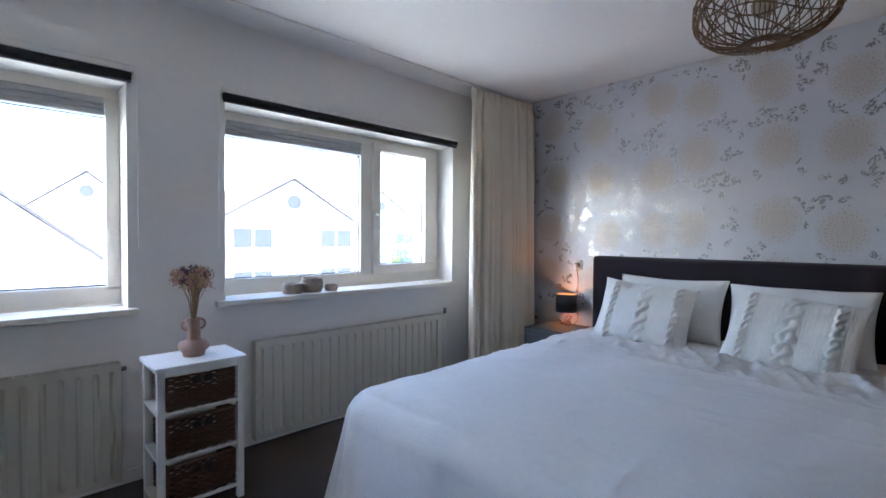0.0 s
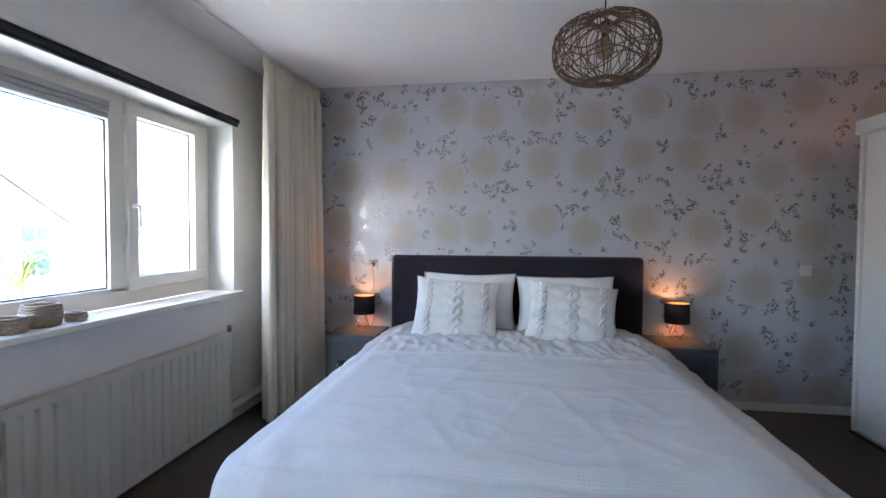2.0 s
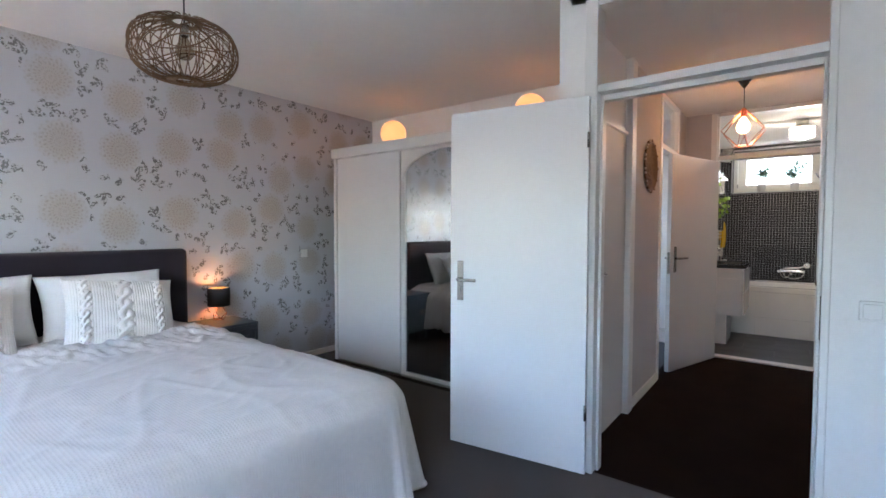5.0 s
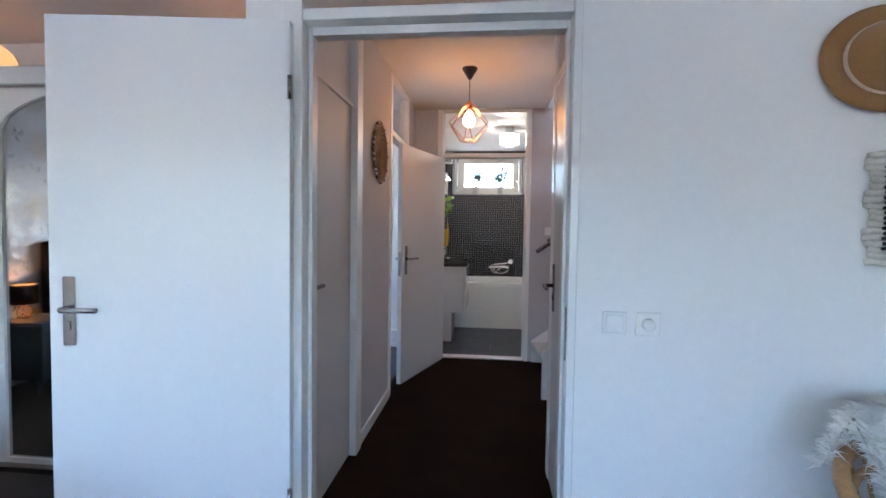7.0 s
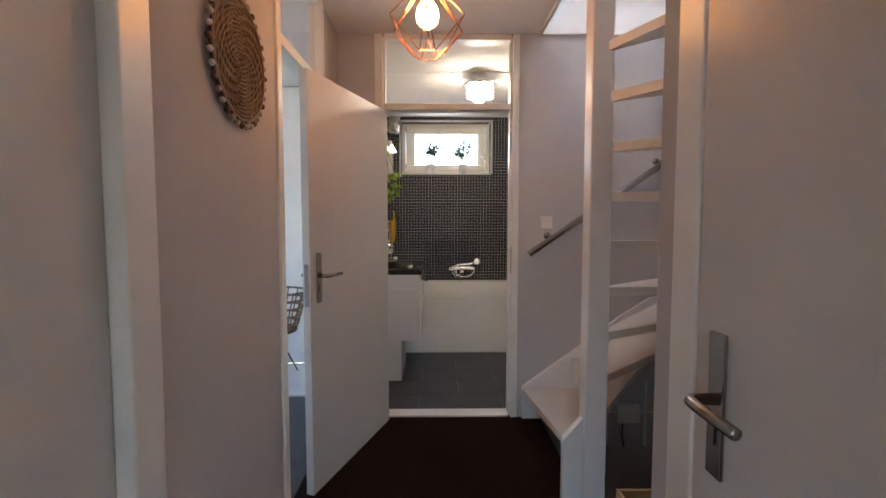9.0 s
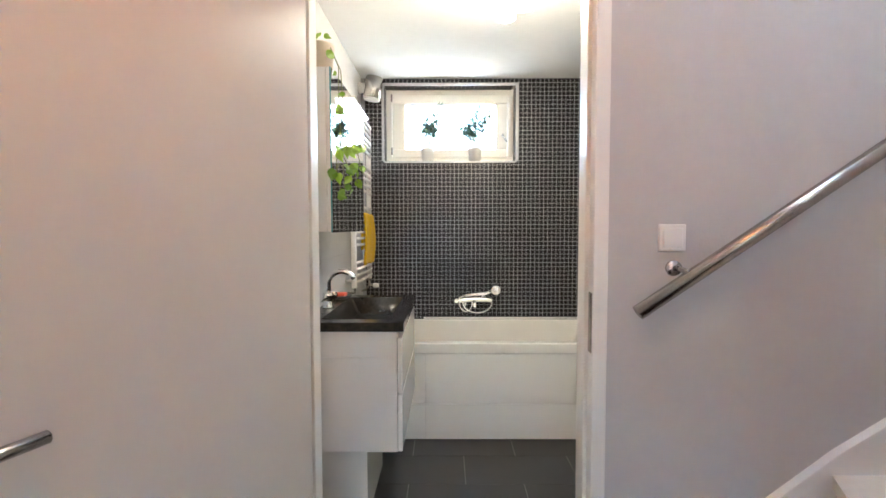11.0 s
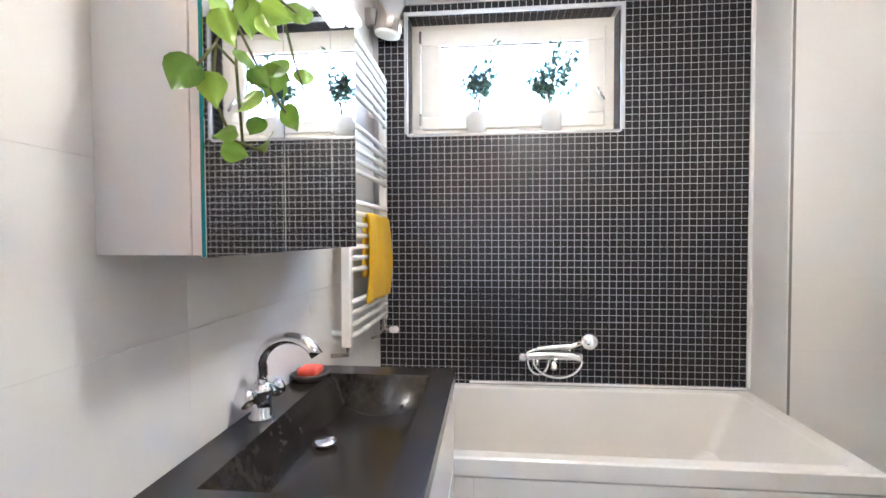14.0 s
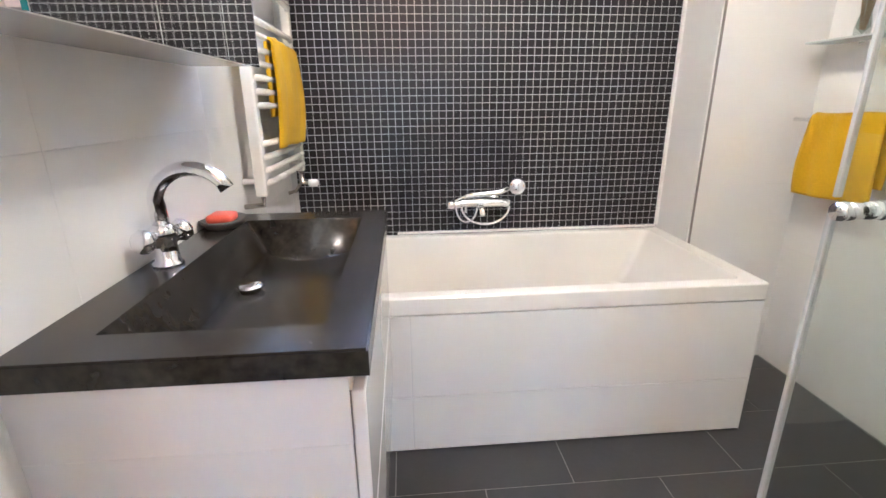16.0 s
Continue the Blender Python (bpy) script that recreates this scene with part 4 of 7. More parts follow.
def radiator(x0, x1, label, valve):
    ob = thing("radiator", ((x0 + x1) / 2, YW + .05, .35), label, "radiator", "radiators under the windows")
    y0, y1, z0, z1 = YW + .02, YW + .078, .045, .655
    bm = bmesh.new()
    n = int((x1 - x0) / .0667)
    xs = []
    p = (x1 - x0) / n
    for k in range(n):
        c = x0 + k * p
        xs += [(c, 0), (c + .30 * p, 0), (c + .42 * p, -.010), (c + .58 * p, -.010), (c + .70 * p, 0)]
    xs.append((x1, 0))
    zs = [z0, z0 + .03, z0 + .05, z1 - .05, z1 - .03, z1]
    g = [[bm.verts.new((x, y1 + (o if 2 <= j <= 3 else 0), z)) for j, z in enumerate(zs)] for x, o in xs]
    for a, b in zip(g, g[1:]):
        for j in range(5):
            bm.faces.new((a[j], b[j], b[j + 1], a[j + 1]))
    part("front_panel", bm, RADI, ob)
    part("back_panel", B(x0, x1, y0, y0 + .012, z0, z1, .003), RADI, ob)
    part("side_cover", B(x0 - .004, x0, y0, y1 + .002, z0, z1, .001), RADI, ob)
    part("side_cover", B(x1, x1 + .004, y0, y1 + .002, z0, z1, .001), RADI, ob)
    gr = bmesh.new()
    box(gr, x0, x1, y1 - .012, y1 + .001, z1 - .001, z1 + .008)
    box(gr, x0, x1, y0, y0 + .012, z1, z1 + .008)
    k = x0
    while k < x1 - .02:
        box(gr, k, k + .010, y0 + .012, y1 - .012, z1, z1 + .006)
        k += .022
    part("top_grille", gr, RADI, ob)
    if valve:
        part("valve", L([(0, 0), (.014, 0), (.016, .02), (.012, .045), (0, .048)], (x0 - .02, YW + .05, z1 + .005), 14), STEEL, ob, "radiator valve with a steel cap", smooth=True)
        part("pipe", T([(x0 - .02, YW + .05, z1 + .005), (x0 - .02, YW + .05, .2), (x0 - .03, YW + .05, .16), (x0 - .2, YW + .05, .15), (x0 - .55, YW + .05, .15)], .009, 8), RADI, ob, smooth=True)
        part("pipe", T([(x0, YW + .05, .08), (x0 - .08, YW + .05, .08), (x0 - .55, YW + .05, .085)], .009, 8), RADI, ob, smooth=True)
    else:
        part("bleed_valve", L([(0, 0), (.012, 0), (.012, .025), (0, .025)], (x0 - .004, YW + .05, z1 - .03), 10, pose(0, 0, 0, 0, -90, 0)), STEEL, ob)
    return ob


radiator(-2.295, -.665, "cream panel radiator under the window", True)
radiator(.03, 1.65, "cream panel radiator under the window beside the cabinet", False)


def curtain():
    ob = thing("curtain", (-2.7, -3.45, 0), "cream linen curtain gathered at the window", "curtain")

    def fn(u, v):
        ph = u * 11 * 2 * math.pi
        top = v ** 3
        x = -2.395 - u * .775 + .012 * math.sin(ph * 2 + 1) - .05 * (1 - v) * math.sin(u * 3) * .4
        amp = .028 + .022 * (1 - v)
        y = -3.475 + .075 * u + amp * math.sin(ph + .5 * math.sin(v * 3 + u * 5)) + .015 * math.sin(ph * .37 + 2)
        if v > .965:
            y = -3.475 + .07 * u + .028 * math.sin(ph)
        x += .03 * (1 - v) * (.5 - u)
        return (x, y, .015 + v * 2.555)

    part("fabric", sheet(230, 40, fn, .003), CURTAIN, ob, smooth=True)
    tr = thing("curtain_track", (0, -3.49, ZB - .02), "slim white curtain track along the ceiling", "curtain rail")
    part("track", B(-3.15, XE, -3.50, -3.475, ZB - .018, ZB - .001, .003), PLASTIC, tr)
    for k in range(9):
        part("glider", B(-2.42 - k * .068, -2.41 - k * .068, -3.492, -3.484, ZB - .05, ZB - .018), PLASTIC, tr)


curtain()


def wicker_panel(bm, x0, x1, y, z0, z1, rows, cols, r, depth=.006, only=None):
    """Rods woven over upright stakes, on the plane y; one row alone if asked."""
    for i in range(rows) if only is None else (only,):
        z = z0 + (i + .5) * (z1 - z0) / rows
        pts = []
        for j in range(cols * 2 + 1):
            pts.append((x0 + j * (x1 - x0) / (cols * 2), y + depth * math.sin(j * math.pi / 2 + (math.pi if i % 2 else 0) + .8), z + .0015 * math.sin(i * 3.1 + j * .7)))
        tube(bm, pts, r, 5)
    return bm


def basket_cabinet():
    x0, x1, y0, y1, top = -.412, -.03, -3.485, -3.195, .72
    ob = thing("basket_cabinet", ((x0 + x1) / 2, (y0 + y1) / 2, 0), "white wooden cabinet with three wicker baskets under the windows", "cabinet")
    part("top", B(x0 - .012, x1 + .012, y0 - .01, y1 + .012, top - .02, top, .004), TRIM, ob)
    for px in (x0, x1 - .032):
        for py in (y0, y1 - .03):
            part("post", B(px, px + .032, py, py + .03, 0, top - .021, .003), TRIM, ob)
    for z in (.06, .275, .49):
        part("shelf", B(x0 + .002, x1 - .002, y0 + .002, y1 - .002, z, z + .018, .002), TRIM, ob)
    part("back_panel", B(x0 + .03, x1 - .03, y0 + .002, y0 + .008, .06, top - .02), TRIM, ob)
    part("apron", B(x0 + .032, x1 - .032, y1 - .02, y1 - .001, top - .05, top - .021, .002), TRIM, ob)
    for z in (.079, .294, .509):
        bk = thing("wicker_basket", ((x0 + x1) / 2, (y0 + y1) / 2, z), "dark brown wicker drawer basket in the cabinet", "basket", "baskets in the cabinet")
        h = .172
        a, b = x0 + .040, x1 - .040
        for i in range(13):
            part("rod", wicker_panel(bmesh.new(), a, b, y1 - .012, z, z + h, 13, 13, .0062, only=i), WICKER, bk, smooth=True)
        for s in (a + .004, b - .004):
            for i in range(13):
                bm = bmesh.new()
                zz = z + (i + .5) * h / 13
                tube(bm, [(s + .004 * math.sin(j * math.pi / 2 + i * math.pi), y0 + .02 + j * .022, zz) for j in range(12)], .006, 5)
                part("rod", bm, WICKER, bk, smooth=True)
        part("bottom", B(a, b, y0 + .02, y1 - .02, z + .001, z + .008), WICKER, bk)
        xc = (a + b) / 2
        # no holes are cut; solid black blocks stand for the shade inside them
        part("hand_hole_shade", boxes((xc - .045, xc - .008, y1 - .014, y1 - .002, z + h - .058, z + h - .025, .006), (xc + .008, xc + .045, y1 - .014, y1 - .002, z + h - .058, z + h - .025, .006)), BLACK, bk, "black blocks for the shade in the hand holes")
        part("rim", T([(a, y1 - .010, z + h), (b, y1 - .010, z + h)], .008, 6), WICKER, bk, smooth=True)


basket_cabinet()

DRY = mat("dried_stems", (0.30, 0.20, 0.11), 0.9, var=0.3)
PETALS = [mat("dusty_pink_petals", (0.56, 0.32, 0.26), 0.9, var=0.3, island=.6), mat("violet_petals", (0.13, 0.08, 0.12), 0.9, var=0.35, island=.6), mat("straw_petals", (0.50, 0.36, 0.20), 0.9, var=0.3, island=.6)]


def bouquet(parent, x, y, z, h, spread, n, seed, small=1.0):
    """Thin stems that fan out, each with a head of many small scales."""
    r = random.Random(seed)
    for k in range(n):
        q, lean_ = r.uniform(0, 6.28), r.uniform(.1, 1) * spread
        hh = h * r.uniform(.72, 1.0)
        tip = Vector((x + lean_ * math.cos(q), y + lean_ * math.sin(q) * .8, z + hh))
        stem = bmesh.new()
        tube(stem, [(x + .008 * math.cos(q), y + .008 * math.sin(q), z), ((x * 2 + tip.x) / 3, (y * 2 + tip.y) / 3, z + hh * .5), tip], .0012, 4)
        part("stem", stem, DRY, parent)
        bm = bmesh.new()
        for _ in range(26):
            a, b = r.uniform(0, 6.28), r.uniform(-1, 1)
            d = Vector((math.cos(a) * math.sqrt(1 - b * b), math.sin(a) * math.sqrt(1 - b * b), b))
            p = tip + d * r.uniform(.004, .022) * small + Vector((0, 0, -.012 * small))
            u = d.orthogonal().normalized() * .006 * small
            w = d.cross(u).normalized() * .004 * small
            vs = [bm.verts.new(v) for v in (p - u, p + w, p + u + d * .007 * small, p - w)]
            bm.faces.new(vs)
        part("flower_head", bm, PETALS[k % len(PETALS)], parent)


va = thing("vase", (-.225, -3.35, .72), "pink clay vase with two ring handles and dried flowers", "vase")
part("body", L([(0, 0), (.048, 0), (.052, .02), (.066, .034), (.070, .05), (.062, .068), (.038, .075), (.030, .085), (.029, .17), (.033, .185), (.030, .187), (.026, .175), (.025, .09), (0, .085)], (-.225, -3.35, .72), 30), CLAY, va, smooth=True)
for s in (-1, 1):
    part("handle", T([(-.225 + s * (.030 + .022 * math.sin(q)), -3.35, .72 + .155 + .024 * math.cos(q)) for q in [math.pi * k / 8 for k in range(9)]], .006, 8), CLAY, va, smooth=True)
bouquet(va, -.225, -3.35, .89, .27, .095, 46, 5, 1.35)


def sill_basket(x, y, r, h, label):
    ob = thing("sill_basket", (x, y, .93), label, "basket", "baskets on the sill")
    rows = int(h / .011)
    for i in range(rows):
        z = .93 + .006 + i * .011
        q = i / max(1, rows - 1)
        rr = r * (.92 + .12 * math.sin(q * math.pi))
        bm = bmesh.new()
        tube(bm, [(x + (rr + .0025 * math.sin(k * 2.6 + i * 1.6)) * math.cos(2 * math.pi * k / 28), y + (rr + .0025 * math.sin(k * 2.6 + i * 1.6)) * math.sin(2 * math.pi * k / 28), z) for k in range(28)], .0062, 5, True)
        part("coil", bm, SEAGRASS, ob, smooth=True)
    part("bottom", L([(0, 0), (r * .9, 0), (r * .9, .006), (0, .006)], (x, y, .931), 20), SEAGRASS, ob)


sill_basket(-.965, -3.80, .062, .075, "pale woven seagrass basket on the window sill")
sill_basket(-1.115, -3.815, .070, .105, "taller woven seagrass basket on the window sill")
sill_basket(-1.255, -3.79, .040, .052, "smallest woven seagrass basket on the window sill")


def wardrobe():
    x0, x1, y0, y1 = -2.86, -.30, .565, 1.22
    WHITE = mat("wardrobe_laminate", (0.72, 0.69, 0.64), 0.4, var=0.02, bump=.1, bscale=30)
    ob = thing("wardrobe", ((x0 + x1) / 2, (y0 + y1) / 2, 0), "cream sliding-door wardrobe with an arched mirror", "wardrobe")
    part("carcass", boxes((x0, x0 + .02, y0 + .07, y1, 0, 2.03), (x1 - .02, x1, y0 + .07, y1, 0, 2.03), (x0 + .02, x1 - .02, y1 - .01, y1, 0, 2.03), (x0, x1, y0 + .07, y1, 2.031, 2.05), (x0, x1, y0 + .03, y1, 0, .025)), WHITE, ob)
    part("pelmet", B(x0 - .012, x1, y0 - .03, y0 + .03, 2.03, 2.125, .012, 3), WHITE, ob, "rounded cream pelmet")
    part("side_post", B(x0, x0 + .035, y0 - .006, y0 + .06, .0, 2.03, .006), WHITE, ob)
    part("plain_door", B(x0 + .037, -1.985, y0 + .012, y0 + .032, .03, 2.028, .004), WHITE, ob)
    # mirror door: a cream panel with an arched opening
    a, b, zs, zt = -1.945, -1.02, 1.82, 2.012
    y0 += .045
    dr = bmesh.new()
    for r in ((-1.985, a, y0 - .012, y0 + .010, .03, 2.028), (b, -.99, y0 - .012, y0 + .010, .03, 2.028), (a, b, y0 - .012, y0 + .010, .03, .055)):
        box(dr, *r)
    n = 24
    arch = [(a + (b - a) * k / n, zs + (zt - zs) * math.sin(math.pi * k / n) ** .55) for k in range(n + 1)]
    for (xa, za), (xb, zb) in zip(arch, arch[1:]):
        lo = [dr.verts.new((xa, y0 - .012, za)), dr.verts.new((xb, y0 - .012, zb)), dr.verts.new((xb, y0 - .012, 2.028)), dr.verts.new((xa, y0 - .012, 2.028))]
        hi = [dr.verts.new((v.co.x, y0 + .010, v.co.z)) for v in lo]
        dr.faces.new(lo)
        dr.faces.new(hi[::-1])
        dr.faces.new((lo[1], lo[0], hi[0], hi[1]))
    bmesh.ops.recalc_face_normals(dr, faces=dr.faces)
    door = part("mirror_door", dr, WHITE, ob, "cream door framing an arched mirror")
    glass_ = prism(bmesh.new(), [(a - .01, y0 + .003), (b + .01, y0 + .001), (b + .01, y0 + .006), (a - .01, y0 + .008)], .045, 2.02)
    part("mirror", glass_, mat("grey_mirror", (0.50, 0.505, 0.51), 0.03, 1.0, var=0.01, rvar=0.012), door, "grey-tinted arched mirror")
    y0 -= .045
    part("plain_door", B(-.985, x1 - .022, y0 + .012, y0 + .032, .03, 2.028, .004), WHITE, ob)
    part("bottom_track", B(x0, x1, y0 - .014, y0 + .034, .0, .028, .002), STEEL, ob)


wardrobe()
GLOBE = glow("warm_globe_glass", (1.0, .42, .15), 0.042)
for gx in (-2.44, -.92):
    gl = thing("globe_lamp", (gx, .98, 2.05), "round frosted globe lamp glowing on the wardrobe", "lamp", "globe lamps on the wardrobe")
    part("globe", L([(.130 * math.sin(math.pi * k / 16), .130 - .130 * math.cos(math.pi * k / 16)) for k in range(17)], (gx, .98, 2.172), 28), GLOBE, gl, "glowing frosted globe", smooth=True)
    part("base", L([(0, 0), (.07, 0), (.07, .08), (.05, .13), (0, .13)], (gx, .98, 2.051), 20), PLASTIC, gl)


def cane_pendant():
    x, y, zc, R, H = -1.80, -1.305, 2.274, .258, .154
    ob = thing("cane_pendant", (x, y, ZB), "bulging rattan cane pendant lamp hanging from the ceiling", "pendant lamp")
    part("canopy", L([(0, 0), (.062, 0), (.062, -.014), (.05, -.028), (0, -.03)], (x, y, ZB), 24), STEEL, ob, "steel ceiling canopy", smooth=True)
    part("cord", T([(x, y, ZB - .03), (x, y, zc + .10)], .0045, 6), BLACK, ob)

    def pt(q, s, k=1.0):
        c = math.copysign(abs(math.cos(s)) ** .62, math.cos(s))
        return (x + k * R * c * math.cos(q), y + k * R * c * math.sin(q), zc + k * H * math.copysign(abs(math.sin(s)) ** .9, math.sin(s)))

    s0 = 1.40
    for k in range(52):
        q = 2 * math.pi * k / 52
        part("cane", T([pt(q + .05 * math.sin(2 * s_ + k * 1.7), s_) for s_ in [-s0 + 2 * s0 * i / 16 for i in range(17)]], .0027, 5), RATTAN, ob, smooth=True)
    # hoops that sway up and down round the widest part, crossing one another
    for k, (mid, amp, ph) in enumerate(((.05, .42, 0), (.05, .42, math.pi), (.30, .30, 1.2), (-.28, .30, 2.6), (.58, .16, .7), (-.60, .18, 2.0))):
        part("hoop", T([pt(2 * math.pi * i / 60, mid + amp * math.sin(3 * 2 * math.pi * i / 60 + ph), 1.012) for i in range(60)], .0034, 5, True), RATTAN, ob, smooth=True)
    for s_, n in ((s0, 3), (-s0, 4)):
        px_, py_, pz_ = pt(0, s_)
        for i in range(n):
            rr = px_ - x - .004 - i * .011
            part("ring", T([(x + rr * math.cos(2 * math.pi * j / 36), y + rr * math.sin(2 * math.pi * j / 36), pz_) for j in range(36)], .0065, 6, True), RATTAN, ob, smooth=True)
    part("socket", L([(0, .08), (.02, .08), (.022, .14), (0, .15)], (x, y, zc), 14), STEEL, ob)
    part("bulb", L([(0, -.045), (.028, -.038), (.046, -.012), (.046, .012), (.030, .045), (.016, .075), (.013, .09), (0, .09)], (x, y, zc), 20), glass("smoked_bulb_glass", (.72, .66, .58), .03), ob, "unlit smoked glass bulb", smooth=True)
    cv = thing("cable_cover", (-.9, -.9, ZB), "slim white cable cover across the ceiling", "cable cover")
    part("strip", T([(x + .05, y + .02, ZB - .003), (1.45, -.02, ZB - .003)], .007, 8), CEIL, cv)


cane_pendant()

HAT = mat("tan_felt", (0.30, 0.155, 0.055), 0.9, var=0.12, fine=150, bump=0.4, sheen=.2)
hat = thing("sun_hat", (1.86, 0, 1.87), "tan felt sun hat with a cream band on the wall", "hat")
sq = Matrix.Diagonal((1.22, 1, 1, 1))
part("brim", L([(.10, .03), (.145, .012), (.165, .022), (.166, .026), (.144, .017), (.10, .035), (.10, .03)], (1.86, 0, 1.87), 40, sq @ pose(0, 0, 0, 90, 0, 0)), HAT, hat, smooth=True)
part("crown", L([(.112, .028), (.104, .07), (.085, .105), (.05, .118), (0, .112)], (1.86, 0, 1.87), 40, sq @ pose(0, 0, 0, 90, 0, 0)), HAT, hat, smooth=True)
part("band", L([(.1125, .030), (.1115, .045), (.1095, .0452), (.1105, .030), (.1125, .030)], (1.86, 0, 1.87), 40, sq @ pose(0, 0, 0, 90, 0, 0)), mat("cream_band", (.62, .48, .34), .9), hat, "cream ribbon band", smooth=True)
MAC = mat("cotton_cord", (0.62, 0.56, 0.48), 0.95, var=0.15, fine=120, bump=.6)
mw = thing("macrame_hanging", (1.99, 0, 1.4), "cream and black knotted wall hanging with tassels", "wall hanging")
bm = bmesh.new()
for i in range(18):
    z = 1.235 + i * .020
    tube(bm, [(1.83 + .012 * math.sin(i * 1.1) + j * .0142, -.012 + .004 * (-1) ** (i + j), z + .003 * math.sin(j + i)) for j in range(24)], .0118, 6)
part("weave", bm, MAC, mw, smooth=True)
bm = bmesh.new()
wicker_panel(bm, 1.868, 2.13, -.028, 1.27, 1.56, 18, 14, .006, .004)
part("dark_panel", bm, mat("charcoal_wool", (.03, .028, .026), .95), mw, "charcoal woven middle", smooth=True)


def fur_chair():
    cx, cy = 1.91, -.55
    ob = thing("rattan_chair", (cx, cy, 0), "light rattan armchair near the bedroom door", "armchair")
    CANE = mat("light_rattan", (0.46, 0.25, 0.09), 0.45, var=0.2, fine=80, bump=.3)
    arc = lambda rr, z, n=24, a0=-.6, a1=3.75: [(cx + rr * math.cos(a0 + (a1 - a0) * k / n), cy + rr * math.sin(a0 + (a1 - a0) * k / n) * .95, z + .12 * math.sin((k / n) * math.pi)) for k in range(n + 1)]
    part("arm_rail", T(arc(.42, .61), .020, 8), CANE, ob, smooth=True)
    part("arm_rail", T(arc(.40, .55), .013, 8), CANE, ob, smooth=True)
    part("seat_ring", T([(cx + .34 * math.cos(2 * math.pi * k / 28), cy + .34 * math.sin(2 * math.pi * k / 28), .40) for k in range(28)], .02, 8, True), CANE, ob, smooth=True)
    part("seat", L([(0, .39), (.33, .39), (.34, .405), (.33, .42), (0, .43)], (cx, cy, 0), 28), CANE, ob, smooth=True)
    for k in range(22):
        q = -.6 + 4.35 * k / 21
        part("spindle", T([(cx + .34 * math.cos(q), cy + .34 * math.sin(q), .40), (cx + .415 * math.cos(q), cy + .40 * math.sin(q), .61 + .12 * math.sin(k / 21 * math.pi))], .006, 5), CANE, ob, smooth=True)
    for k in range(4):
        q = .8 + k * math.pi / 2
        part("leg", T([(cx + .27 * math.cos(q), cy + .27 * math.sin(q), .40), (cx + .34 * math.cos(q), cy + .34 * math.sin(q), 0)], .016, 8), CANE, ob, smooth=True)
    # sheepskin over the back and seat: a pelt with many tufts
    r = random.Random(11)
    bm = bmesh.new()

    def pelt(u, v):
        q = 1.05 + (v - .5) * 2.9
        if u < .45:
            k = u / .45
            return Vector((cx + .24 * k * math.cos(q) * 1.0, cy + .24 * k * math.sin(q), .45))
        if u < .85:
            k = (u - .45) / .4
            return Vector((cx + (.24 + .16 * k) * math.cos(q), cy + (.24 + .15 * k) * math.sin(q), .45 + .39 * k ** .8))
        k = (u - .85) / .15
        return Vector((cx + (.40 + .06 * k) * math.cos(q), cy + (.39 + .06 * k) * math.sin(q), .84 - .16 * k))

    g = [[bm.verts.new(pelt(i / 20, j / 24)) for j in range(25)] for i in range(21)]
    for i in range(20):
        for j in range(24):
            bm.faces.new((g[i][j], g[i + 1][j], g[i + 1][j + 1], g[i][j + 1]))
    FUR = mat("white_sheepskin", (0.80, 0.77, 0.71), 1.0, var=0.08, fine=140, sheen=.4, spec=.1)
    fu = thing("sheepskin", (cx, cy, .45), "fluffy white sheepskin draped over the rattan chair", "throw")
    bmesh.ops.solidify(bm, geom=bm.faces[:], thickness=.02)
    part("pelt", bm, FUR, fu, smooth=True)
    hb = bmesh.new()
    for _ in range(9000):
        p = pelt(r.uniform(.3, 1), r.uniform(0, 1))
        up = Vector((p.x - cx, p.y - cy, .12)).normalized()
        d = (up * r.choice((1, 1, -.6)) * .6 + Vector((r.uniform(-.6, .6), r.uniform(-.6, .6), r.uniform(-.5, .8)))).normalized()
        s = d.orthogonal().normalized() * .0019
        m_ = p + d * .025 + Vector((0, 0, -.002))
        e = p + d * .046 + Vector((r.uniform(-.012, .012), r.uniform(-.012, .012), -.012))
        a, b, c, e2 = hb.verts.new(p - s), hb.verts.new(p + s), hb.verts.new(m_ + s * .8), hb.verts.new(m_ - s * .8)
        t_ = hb.verts.new(e)
        hb.faces.new((a, b, c, e2))
        hb.faces.new((e2, c, t_))
    tagged(part("fur", hb, FUR, fu, "long white wool tufts"), kind="stuff")


fur_chair()

